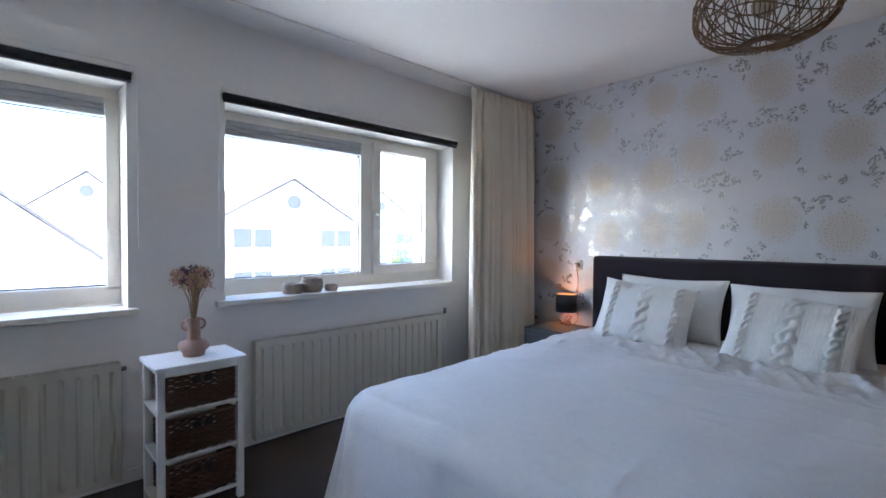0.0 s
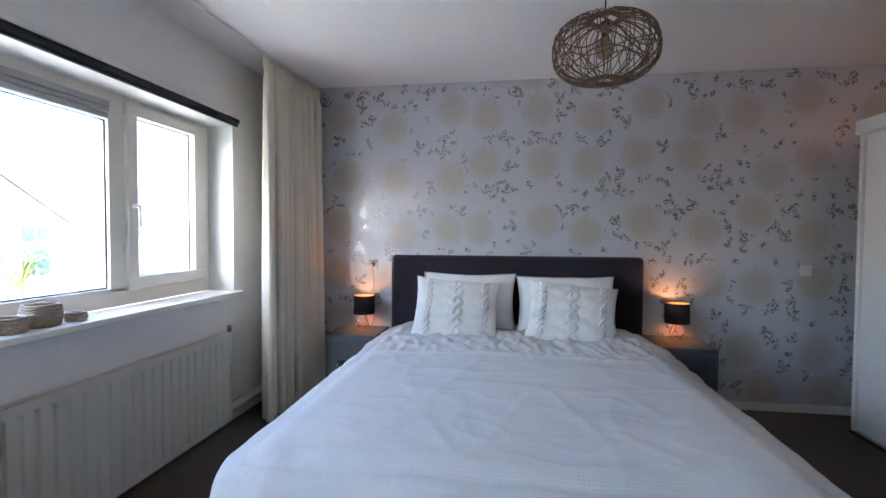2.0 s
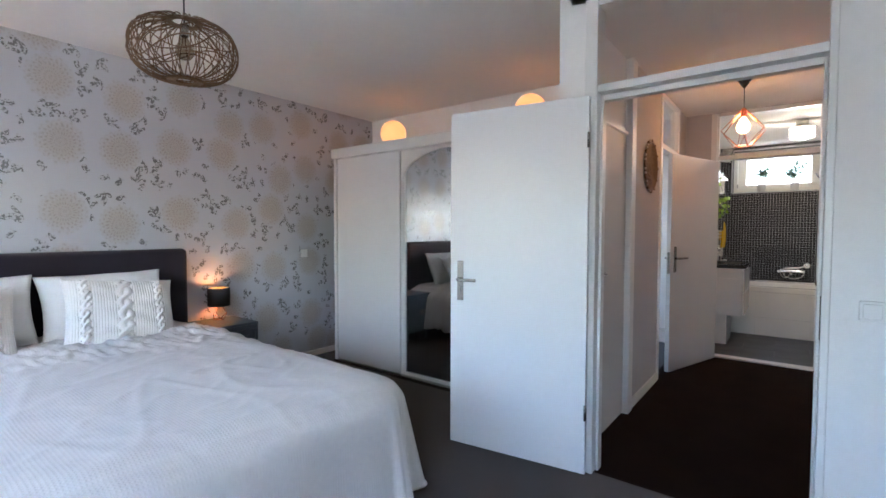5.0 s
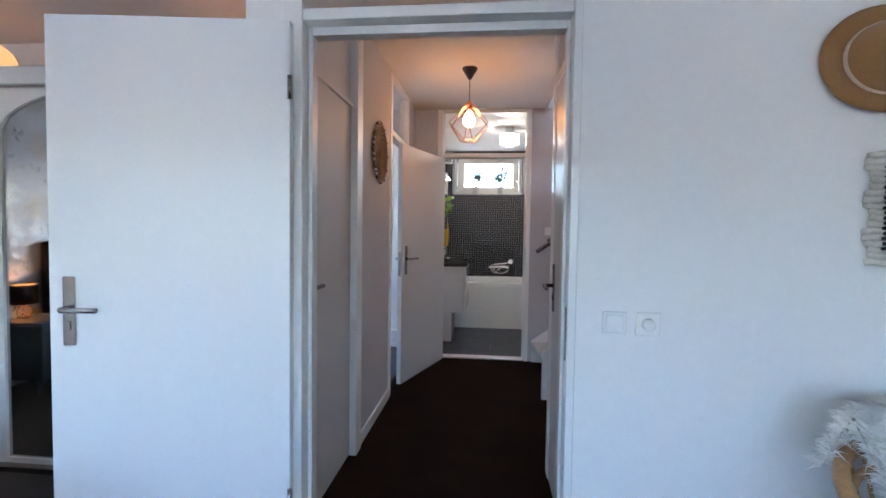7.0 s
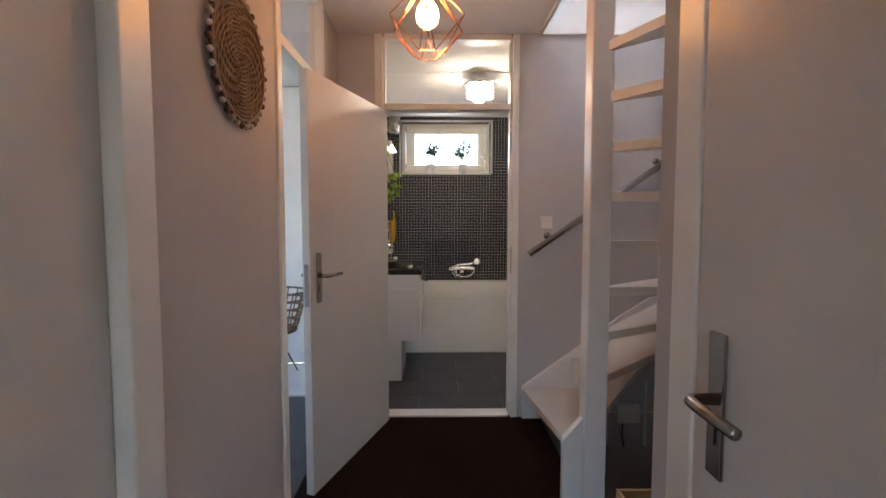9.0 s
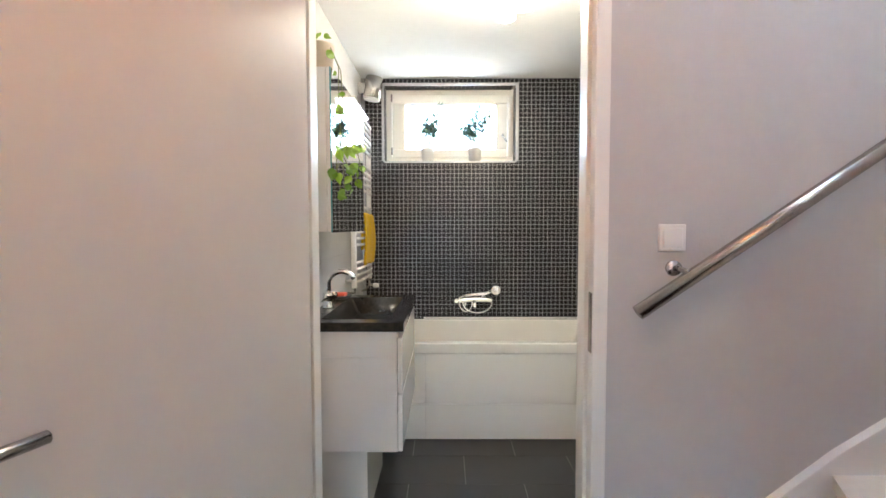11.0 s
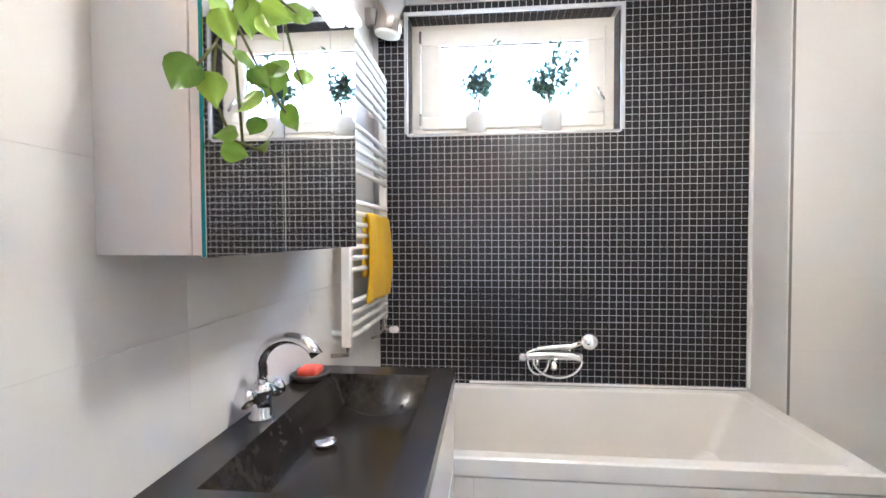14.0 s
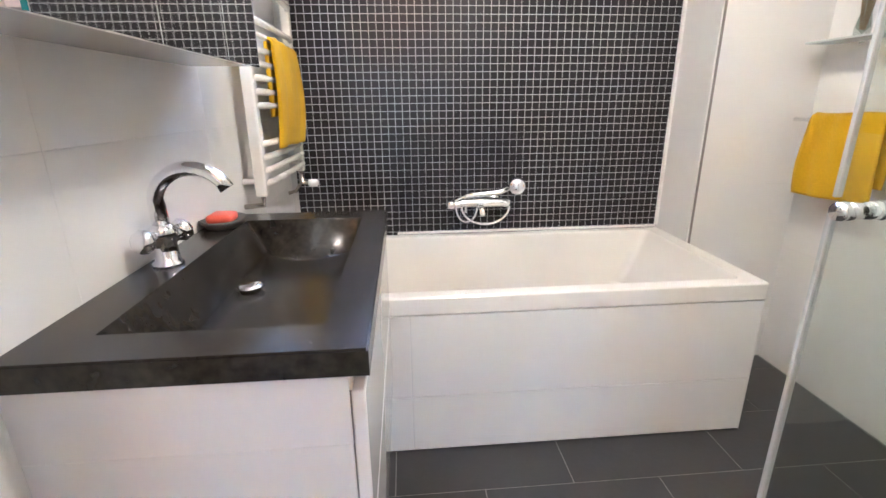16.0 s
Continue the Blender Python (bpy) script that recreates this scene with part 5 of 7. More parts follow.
# ---------------------------------------------------------------- landing and stair
def hall_pendant():
    x, y = .467, 1.92
    ob = thing("wire_pendant", (x, y, ZH), "copper wire cage pendant with a glowing bulb on the landing", "pendant lamp")
    part("canopy", L([(0, 0), (.058, 0), (.056, -.012), (.016, -.075), (.008, -.085), (0, -.085)], (x, y, ZH), 24), BLACK, ob, "black cone canopy", smooth=True)
    part("cord", T([(x, y, ZH - .08), (x, y, 2.29)], .003, 6), BLACK, ob)
    part("socket", L([(0, 0), (.019, 0), (.023, .03), (.020, .062), (.008, .075), (0, .075)], (x, y, 2.225), 18), COPPER, ob, "copper socket", smooth=True)
    part("bulb", L([(0, -.052), (.022, -.047), (.041, -.026), (.046, 0), (.040, .026), (.024, .052), (.016, .07), (0, .072)], (x, y, 2.15), 20), HALLBULB, ob, "glowing globe bulb", smooth=True)
    n = 6
    P0 = [(x + .024 * math.cos(2 * math.pi * k / n), y + .024 * math.sin(2 * math.pi * k / n), 2.275) for k in range(n)]
    P1 = [(x + .165 * math.cos(2 * math.pi * (k + .5) / n), y + .165 * math.sin(2 * math.pi * (k + .5) / n), 2.12) for k in range(n)]
    P2 = [(x + .062 * math.cos(2 * math.pi * k / n), y + .062 * math.sin(2 * math.pi * k / n), 1.995) for k in range(n)]
    for k in range(n):
        j = (k + 1) % n
        for a, b in ((P0[k], P1[k]), (P0[j], P1[k]), (P1[k], P2[k]), (P1[k], P2[j]), (P2[k], P2[j])):
            part("wire", T([a, b], .0026, 6), COPPER, ob)


HALLBULB = glow("hall_bulb_glass", (1.0, .42, .12), 2.9)
hall_pendant()


def wicker_disc():
    x, y, z, R = HL + .004, 1.54, 1.845, .185
    ob = thing("wicker_disc", (x, y, z), "round coiled wicker wall ornament with shells on its rim", "wall ornament")
    k, rr = 0, .012
    coil = mat("brown_wicker", (.20, .125, .065), .8, var=.4, scale=20, fine=90, bump=.6, bscale=120)
    while rr < R:
        ring_ = [(x + .010 + .004 * math.sin(q * 14 + k * 2), y + (rr + .002 * math.sin(q * 9 + k)) * math.cos(q), z + (rr + .002 * math.sin(q * 9 + k)) * math.sin(q)) for q in [2 * math.pi * i / 40 for i in range(40)]]
        part("coil", T(ring_, .0058, 5, True), coil, ob, smooth=True)
        rr += .0125
        k += 1
    part("backing", L([(0, 0), (R * .96, 0), (R * .96, .006), (0, .006)], (x - .002, y, z), 32, pose(0, 0, 0, 0, 90, 0)), RATTAN, ob)
    SHELL = mat("pale_shell", (.55, .48, .40), .4, var=.2)
    for i in range(36):
        q = 2 * math.pi * i / 36
        part("shell", L([(0, -.006), (.008, -.004), (.011, 0), (.007, .010), (0, .014)], (x + .012, y + (R + .018) * math.cos(q), z + (R + .018) * math.sin(q)), 8, pose(0, 0, 0, math.degrees(q) - 90, 0, 0)), SHELL if i % 3 else RATTAN, ob, smooth=True)
    part("binding", T([(x + .012, y + (R + .004) * math.cos(2 * math.pi * k / 60), z + (R + .004) * math.sin(2 * math.pi * k / 60) + .003 * math.sin(k * 2.5)) for k in range(60)], .007, 5, True), RATTAN, ob, smooth=True)


wicker_disc()


def stair():
    nx, ny = 1.20, 2.035
    TREAD = mat("painted_tread", (0.66, 0.60, 0.52), 0.5, var=0.05, scale=4, fine=50, bump=.15, bscale=30)
    ob = thing("winding_stair", (nx, ny, 0), "white painted open winding stair up to the attic", "stairs")
    part("newel_post", B(nx - .047, nx + .047, ny - .047, ny + .047, -.2, 4.4, .006), TRIM, ob, "tall white newel post")
    bx0, bx1, by0, by1 = 1.06, 2.095, 1.06, 3.06

    def reach(q, most=1.35):
        c, s = math.cos(q), math.sin(q)
        d = most
        if c > 1e-6:
            d = min(d, (bx1 - nx) / c)
        if c < -1e-6:
            d = min(d, (bx0 - nx) / c)
        if s > 1e-6:
            d = min(d, (by1 - ny) / s)
        if s < -1e-6:
            d = min(d, (by0 - ny) / s)
        return (nx + d * c, ny + d * s)

    angles = [97, 79, 64, 50, 38, 15, 0, -20, -34, -46, -58]
    for k, q in enumerate(angles):
        z = .208 * (k + 1)
        a, b = radians(q), radians((angles[k + 1] if k + 1 < len(angles) else q - 14) - 9)
        mids = [a + (b - a) * i / 6 for i in range(7)]
        plan = [(nx + .03 * math.cos(b), ny + .03 * math.sin(b))] + [(nx + .03 * math.cos(a), ny + .03 * math.sin(a))] + [reach(m) for m in mids]
        part("tread", prism(bmesh.new(), plan, z - .038, z), TREAD, ob, "cream painted tread")
    # low string board at the foot and wall string along the end wall
    st = bmesh.new()
    f0 = [(nx - .135, 0), (nx - .05, 0), (nx - .05, .46), (nx - .135, .36)]
    lo = [st.verts.new((x, ny - .02, z)) for x, z in f0]
    hi = [st.verts.new((x, ny + .02, z)) for x, z in f0]
    st.faces.new(lo)
    st.faces.new(hi[::-1])
    for k in range(4):
        st.faces.new((lo[k], hi[k], hi[(k + 1) % 4], lo[(k + 1) % 4]))
    bmesh.ops.recalc_face_normals(st, faces=st.faces)
    part("string_board", st, TRIM, ob)
    ws = bmesh.new()
    prof = [(1.075, 0), (1.075, .215), (1.509, .527), (1.719, .688), (1.928, .82), (2.09, .84), (2.09, .60), (1.73, .25), (1.45, .0)]
    lo = [ws.verts.new((x, YE - .03, z)) for x, z in prof]
    hi = [ws.verts.new((x, YE - .001, z)) for x, z in prof]
    ws.faces.new(lo)
    ws.faces.new(hi[::-1])
    for k in range(len(prof)):
        j = (k + 1) % len(prof)
        ws.faces.new((lo[k], hi[k], hi[j], lo[j]))
    bmesh.ops.recalc_face_normals(ws, faces=ws.faces)
    part("wall_string", ws, TRIM, ob)


stair()
hr = thing("handrail", (1.6, YE - .08, 1.45), "brushed steel handrail on the stair wall", "handrail")
part("rail", T([(1.10, YE - .08, 1.115), (2.09, YE - .08, 1.79)], .021, 16), STEEL, hr, smooth=True)
for bx in (1.235, 1.95):
    bz = 1.115 + (bx - 1.10) * .682
    part("bracket", T([(bx, YE - .08, bz), (bx, YE - .082, bz + .022), (bx, YE - .045, bz + .026), (bx, YE - .004, bz + .026)], .008, 8), STEEL, hr, smooth=True)
    part("rosette", L([(0, 0), (.024, 0), (.022, .008), (0, .009)], (bx, YE, bz + .026), 18, pose(0, 0, 0, 90, 0, 0)), STEEL, hr, smooth=True)

jb = thing("junction_box", (1.79, YE - .03, .03), "white junction box with surface conduits under the stair", "junction box")
part("body", B(1.71, 1.87, YE - .055, YE - .001, -.03, .095, .012, 3), PLASTIC, jb)
for r in (((1.66, -.2), (1.66, .24)), ((1.92, -.2), (1.92, .24))):
    part("conduit", T([(p[0], YE - .012, p[1]) for p in r], .008, 6), PLASTIC, jb)
part("conduit", T([(1.60, YE - .012, .035), (1.98, YE - .012, .035)], .008, 6), PLASTIC, jb)
part("cord", T([(1.76, YE - .03, -.03), (1.755, YE - .03, -.12), (1.77, YE - .03, -.20)], .005, 6), BLACK, jb)
cr = thing("wooden_crate", (1.32, 1.54, 0), "small pale wooden crate under the stair", "crate")
PINE = mat("pale_pine", (0.42, 0.27, 0.12), 0.6, var=0.2, scale=6, fine=60, stretch=(1, 1, 6), bump=.2)
for k in range(4):
    part("slat", B(1.17, 1.47, 1.40, 1.412, .01 + k * .085, .085 + k * .085, .003), PINE, cr)
    part("slat", B(1.17, 1.47, 1.668, 1.68, .01 + k * .085, .085 + k * .085, .003), PINE, cr)
    part("slat", B(1.17, 1.182, 1.413, 1.667, .01 + k * .085, .085 + k * .085, .003), PINE, cr)
    part("slat", B(1.458, 1.47, 1.413, 1.667, .01 + k * .085, .085 + k * .085, .003), PINE, cr)
part("bottom", B(1.182, 1.458, 1.413, 1.667, .0, .012), PINE, cr)
# fascia of the upper floor round the stair opening
structure("stair_fascia", boxes((1.161, 1.175, 1.05, YE - .001, ZH - .02, ZH + .27, .002)), TRIM, "white fascia board at the stair opening", "fascia")
bal = thing("attic_balustrade", (1.12, 2.0, ZH + .27), "white balustrade beside the upper stair opening", "balustrade")
part("top_rail", B(1.08, 1.14, 1.05, YE, ZH + 1.05, ZH + 1.10, .006), TRIM, bal)
for k in range(16):
    part("baluster", B(1.10, 1.125, 1.15 + k * .12, 1.175 + k * .12, ZH + .27, ZH + 1.05, .003), TRIM, bal)

# side room, seen through its doorway
sc = thing("rattan_tub_chair", (-.92, 3.8, 0), "light rattan tub chair on black wire legs", "chair")
for k in range(6):
    rr = .24 + .02 * k
    part("cane_hoop", T([(-.92 + rr * math.cos(q), 3.85 + .8 * rr * math.sin(q), .42 + .065 * k) for q in [2 * math.pi * i / 24 for i in range(24)]], .010, 6, True), RATTAN, sc, smooth=True)
for k in range(20):
    q = 2 * math.pi * k / 20
    part("cane", T([(-.92 + .24 * math.cos(q), 3.85 + .19 * math.sin(q), .42), (-.92 + .34 * math.cos(q), 3.85 + .27 * math.sin(q), .745)], .006, 5), RATTAN, sc)
part("seat", L([(0, .41), (.24, .41), (.24, .43), (0, .44)], (-.92, 3.85, 0), 20), RATTAN, sc)
for sx, sy in ((-1, -1), (1, -1), (-1, 1), (1, 1)):
    part("leg", T([(-.92 + sx * .05, 3.85 + sy * .05, .41), (-.92 + sx * .2, 3.85 + sy * .18, .005)], .006, 6), BLACK, sc)
rg = part("rug", B(-1.9, -.25, 3.45, 4.2, 0, .018, .006), mat("white_rug", (.72, .70, .68), 1, var=.1, fine=90, bump=.8), None, "white woven rug in the side room")
tagged(rg, category="rug")

# ---------------------------------------------------------------- bathroom
ACRYL = mat("white_acrylic", (0.80, 0.77, 0.72), 0.10, var=0.01, scale=2, rvar=.03, spec=.55)
STONE = mat("black_limestone", (0.012, 0.0105, 0.0095), 0.22, var=0.4, scale=14, fine=60, bump=0.015, bscale=60, hue=(0.030, 0.025, 0.020), rvar=.015, spec=0.42)
GLOSSW = mat("gloss_white_front", (0.76, 0.74, 0.72), 0.08, var=0.01, rvar=.02)
YELLOW = mat("mustard_terry", (0.60, 0.345, 0.008), 1.0, var=0.15, fine=180, bump=1.0, bscale=260, sheen=.08, spec=.1)
POTW = mat("white_ceramic", (0.72, 0.69, 0.64), 0.35, var=0.03)
LEAFG = translucent(mat("pothos_leaf", (0.10, 0.23, 0.02), 0.28, var=0.35, scale=14, fine=50, hue=(.27, .40, .05), island=.6), 0.35)
STEMG = mat("green_stem", (0.12, 0.13, 0.03), 0.6, var=.2)
BUSH = translucent(mat("dark_green_leaf", (0.07, 0.13, 0.085), 0.35, var=.4, island=.5), 0.35)


def bathtub():
    x0, x1, y0, y1, zt = BL, 1.715, 4.612, BY - .006, .622
    ob = thing("bathtub", ((x0 + x1) / 2, (y0 + y1) / 2, 0), "white built-in bathtub with a tiled front", "bathtub")
    # rim and basin: rounded rectangles lofted downwards
    def ring(xa, xb, ya, yb, z, r, n=6):
        pts = []
        for cx, cy, q0 in ((xb - r, yb - r, 0), (xa + r, yb - r, 90), (xa + r, ya + r, 180), (xb - r, ya + r, 270)):
            for k in range(n + 1):
                q = radians(q0 + 90 * k / n)
                pts.append((cx + r * math.cos(q), cy + r * math.sin(q), z))
        return pts

    bm = bmesh.new()
    loops = [ring(x0, x1, y0, y1, .56, .006), ring(x0, x1, y0, y1, zt - .006, .006), ring(x0 + .006, x1 - .006, y0 + .006, y1 - .006, zt, .006),
             ring(x0 + .10, x1 - .070, y0 + .050, y1 - .045, zt, .03), ring(x0 + .105, x1 - .076, y0 + .056, y1 - .051, zt - .008, .03),
             ring(x0 + .14, x1 - .20, y0 + .075, y1 - .07, .36, .05), ring(x0 + .2, x1 - .33, y0 + .10, y1 - .09, .22, .09), ring(x0 + .26, x1 - .42, y0 + .16, y1 - .15, .20, .10)]
    vs = [[bm.verts.new(p) for p in lp] for lp in loops]
    for A, C in zip(vs, vs[1:]):
        n = len(A)
        for k in range(n):
            bm.faces.new((A[k], A[(k + 1) % n], C[(k + 1) % n], C[k]))
    bm.faces.new(vs[-1])
    bmesh.ops.recalc_face_normals(bm, faces=bm.faces)
    part("tub", bm, ACRYL, ob, "white acrylic tub", smooth=False)
    part("front_base", B(BL, x1 - .003, y0 + .012, y0 + .03, 0, .559), mat("white_grout", (.62, .60, .57), .9), ob)
    for xa, xb in ((BL, .437), (.437, x1 - .002)):
        for za, zb in ((.002, .232), (.232, .553)):
            part("front_tile", B(xa + .0012, xb - .0012, y0 + .003, y0 + .0115, za + .0012, zb - .0012, .001, 1), TILE_, ob, "glossy white front tile")
    part("end_panel", B(x1 - .002, x1 + .002, y0 + .004, SY - .002, .0, .559), TILE_, ob)
    part("waste", L([(0, 0), (.03, 0), (.028, .006), (0, .008)], (.35, 5.0, .202), 20), CHROME, ob, smooth=True)
    part("silicone_joint", boxes((.39, 1.712, y1 - .001, y1 + .004, zt, zt + .012, .003)), PLASTIC, ob, "white silicone joint")


TILE_ = mat("white_front_tile", (0.77, 0.745, 0.70), 0.075, var=0.015, scale=1.5, fine=8, bump=0.06, bscale=6, rvar=.02)
bathtub()
structure("mosaic_edge_trim", boxes((1.708, 1.722, BY - .012, BY + .004, .635, ZT, .002)), PLASTIC, "white trim at the end of the mosaic", "trim")
structure("shower_corner_strip", boxes((1.728, 1.736, SY - .003, SY + .003, .60, ZT)), mat("grey_sealant", (.22, .20, .18), .6), "thin dark corner strip of the shower wall", "trim")


def vanity():
    x0, x1, y0, y1 = BL, .381, 3.735, 4.562
    ob = thing("vanity_cabinet", ((x0 + x1) / 2, (y0 + y1) / 2, .35), "gloss white wall-hung vanity with two drawers", "vanity cabinet")
    part("body", B(x0, x1 - .030, y0 + .008, y1 - .004, .352, .78, .002), GLOSSW, ob)
    for r in ((x0, x1 - .030, y0 + .008, y0 + .026), (x0, x1 - .030, y1 - .022, y1 - .004), (x0, x0 + .018, y0 + .0265, y1 - .0225), (x1 - .046, x1 - .030, y0 + .0265, y1 - .0225)):
        part("top_panel", B(*r, .7802, .894), GLOSSW, ob)
    for za, zb in ((.356, .612), (.622, .868)):
        dr = part("drawer", B(x1 - .028, x1 - .008, y0 + .006, y1 - .004, za, zb, .003), GLOSSW, ob, "gloss white drawer front")
    part("grip_recess", B(x1 - .034, x1 - .026, y0 + .01, y1 - .01, .868, .893), PLASTIC, ob)
    # stone top with a sloping trough
    tp = thing("washbasin", ((x0 + x1) / 2, (y0 + y1) / 2, .895), "black limestone washbasin with a sloping trough on the vanity", "washbasin")
    zt, zb = .936, .896
    a0, a1, b0, b1 = -.005, .312, 3.812, 4.475
    bm = bmesh.new()
    V = lambda *p: bm.verts.new(p)
    o = [V(x0, y0, zt), V(x1, y0, zt), V(x1, y1, zt), V(x0, y1, zt)]
    u = [V(x0, y0, zb), V(x1, y0, zb), V(x1, y1, zb), V(x0, y1, zb)]
    # flat floor up to a curved crease, then a scooped ramp up to the rim
    n1, n2, m = 10, 12, 20
    n = n1 + n2

    def far_end(s):
        return .045 + .125 * math.sin(math.pi * s) ** .9

    def along(k, s):
        on = far_end(s)
        return (1 - on) * k / n1 if k <= n1 else 1 - on + on * (k - n1) / n2

    left = [V(a0, b0 + (b1 - b0) * along(k, 0), zt) for k in range(n + 1)]
    right = [V(a1, b0 + (b1 - b0) * along(k, 1), zt) for k in range(n + 1)]
    grid_ = []
    for k in range(n + 1):
        up = max(0.0, (k - n1) / n2)
        line = []
        for i in range(m + 1):
            s = i / m
            deep = (.090 - .006 * s) * (1 - up ** 1.5)
            g = deep / .09
            xa, xb = a0 + .004 + .048 * g, a1 - .002 - .018 * g
            line.append(V(xa + (xb - xa) * s, b0 + (b1 - b0) * along(k, s) + (.004 if k == 0 else -.001 if k == n else 0), zt - max(deep, .001)))
        grid_.append(line)
    for k in range(n):
        bm.faces.new((left[k], left[k + 1], grid_[k + 1][0], grid_[k][0]))
        for i in range(m):
            bm.faces.new((grid_[k][i], grid_[k + 1][i], grid_[k + 1][i + 1], grid_[k][i + 1])).smooth = k >= n1
        bm.faces.new((grid_[k][m], grid_[k + 1][m], right[k + 1], right[k]))
    bm.faces.new([left[0]] + grid_[0] + [right[0]])
    bm.faces.new([left[-1], right[-1]] + grid_[n][::-1])
    # top surface round the trough
    bm.faces.new([o[0], o[1], right[0], left[0]])
    bm.faces.new([o[1], o[2], right[-1]] + right[-2::-1])
    bm.faces.new([o[2], o[3], left[-1], right[-1]])
    bm.faces.new([o[3], o[0]] + left)
    for k in range(4):
        bm.faces.new((u[k], u[(k + 1) % 4], o[(k + 1) % 4], o[k]))
    bmesh.ops.recalc_face_normals(bm, faces=bm.faces)
    outer = [e for e in bm.edges if len(e.link_faces) == 2 and all(v in o for v in e.verts)]
    bmesh.ops.bevel(bm, geom=outer, offset=.003, segments=2, affect="EDGES")
    part("stone_top", bm, STONE, tp)
    part("plug", L([(.0, .010), (.022, .012), (.030, .008), (.031, .004), (.024, .0), (.024, -.006), (0, -.006)], (.085, 4.175, .853), 24), CHROME, tp, "chrome pop-up plug", smooth=True)
    pl = thing("pipe_cover", (.05, 4.0, 0), "white tiled pipe cover under the vanity", "pipe cover")
    part("panel", B(x0, .205, 3.80, 4.30, 0, .351, .003), TILE_, pl)


vanity()


def basin_tap():
    x, y, z = -.045, 4.115, .936
    ob = thing("basin_tap", (x, y, z), "chrome two-handle basin tap with a swan neck", "tap")
    part("base", L([(0, 0), (.029, 0), (.029, .006), (.023, .010), (.022, .055), (.028, .062), (.024, .078), (.016, .085), (0, .085)], (x, y, z), 24), CHROME, ob, smooth=True)
    pts = [(x, y, z + .075), (x, y, z + .122)] + [(x + .073 - .073 * math.cos(q), y - .006, z + .122 + .070 * math.sin(q)) for q in [math.pi * k / 14 for k in range(1, 13)]]
    part("spout", T(pts, [.016, .0150] + [.0145] * 12, 14), CHROME, ob, smooth=True)
    for s in (-1, 1):
        d = Vector((-.35 * 1, s * 1, .35)).normalized() if s < 0 else Vector((.35, 1, .35)).normalized()
        c = Vector((x, y, z + .045))
        hd_ = part("valve", T([c, c + d * .032, c + d * .036], [.013, .013, .016], 14), CHROME, ob, smooth=True)
        k = c + d * .05
        bm = L([(0, -.013), (.018, -.015), (.023, -.008), (.024, .006), (.018, .013), (0, .015)], k, 10, d.to_track_quat("Z", "Y").to_matrix().to_4x4())
        part("knob", bm, CHROME, hd_, "faceted chrome knob", smooth=True)


basin_tap()
sdsh = thing("soap_dish", (-.045, 4.42, .936), "grey stone soap dish with a red bar of soap", "soap dish")
part("dish", L([(0, 0), (.042, 0), (.056, .016), (.058, .022), (.052, .022), (.040, .010), (0, .009)], (-.045, 4.42, .9365), 28, Matrix.Diagonal((1, 1.15, 1, 1))), mat("grey_stone", (.10, .095, .09), .7, var=.3, fine=90, bump=.3), sdsh, smooth=True)
part("soap", B(-.078, -.015, 4.385, 4.455, .948, .972, .010, 3), mat("coral_soap", (.72, .10, .055), .45, var=.05), sdsh, "coral-red bar of soap", smooth=True)


def mirror_cabinet():
    x0, x1, y0, y1, z0, z1 = BL, .078, 3.72, 4.485, 1.335, 2.035
    ob = thing("mirror_cabinet", (0, 4.1, z0), "white bathroom cabinet with three mirror doors", "mirror cabinet")
    part("body", B(x0, x1 - .022, y0, y1, z0, z1, .002), GLOSSW, ob)
    ya = [y0, 3.985, 4.265, y1]
    for a, b in zip(ya, ya[1:]):
        dr = part("door", B(x1 - .020, x1 - .004, a + .001, b - .001, z0, z1, .001), GLOSSW, ob)
        part("mirror", B(x1 - .0035, x1 + .001, a + .002, b - .001, z0 - .004, z1, .0006, 1), MIRROR, dr, "mirror glass")
    part("glass_edge", B(x1 - .004, x1 + .0005, y0 - .0015, y0 + .0015, z0 - .003, z1), mat("green_glass_edge", (.02, .22, .24), .1), ob, "blue-green glass edge")
    lb = thing("mirror_light", (.10, 4.2, 1.97), "slim chrome light bar at the top of the mirror", "light bar")
    part("bar", B(.083, .125, 3.99, 4.40, 1.962, 1.980, .004), glow("light_bar_diffuser", (1, .93, .85), .06), lb)
    part("arm", B(.05, .10, 4.18, 4.22, 1.981, 2.04, .003), CHROME, lb)


mirror_cabinet()


def leaf_mesh(bm, m, s):
    """A pointed heart-shaped leaf: two halves that rise from the midrib, the tip curling down."""
    rows = [(0.0, .02), (.06, .24), (.16, .40), (.32, .47), (.52, .42), (.72, .29), (.90, .13), (1.10, .0)]

    def at(x, y):
        back = .10 * (abs(x) / .47) if y < .10 else 0.0
        return bm.verts.new(m @ Vector((x * s, (y - back) * s, s * (.55 * abs(x) - .75 * x * x - .38 * max(0.0, y - .35) ** 2 + .02 * math.sin(9 * y + 5 * x)))))

    g = [[at(w * k / 3, y) for k in (-3, -2, -1, 0, 1, 2, 3)] for y, w in rows]
    for A, C in zip(g, g[1:]):
        for k in range(6):
            bm.faces.new((A[k], A[k + 1], C[k + 1], C[k]))
    bmesh.ops.remove_doubles(bm, verts=bm.verts, dist=s * .004)


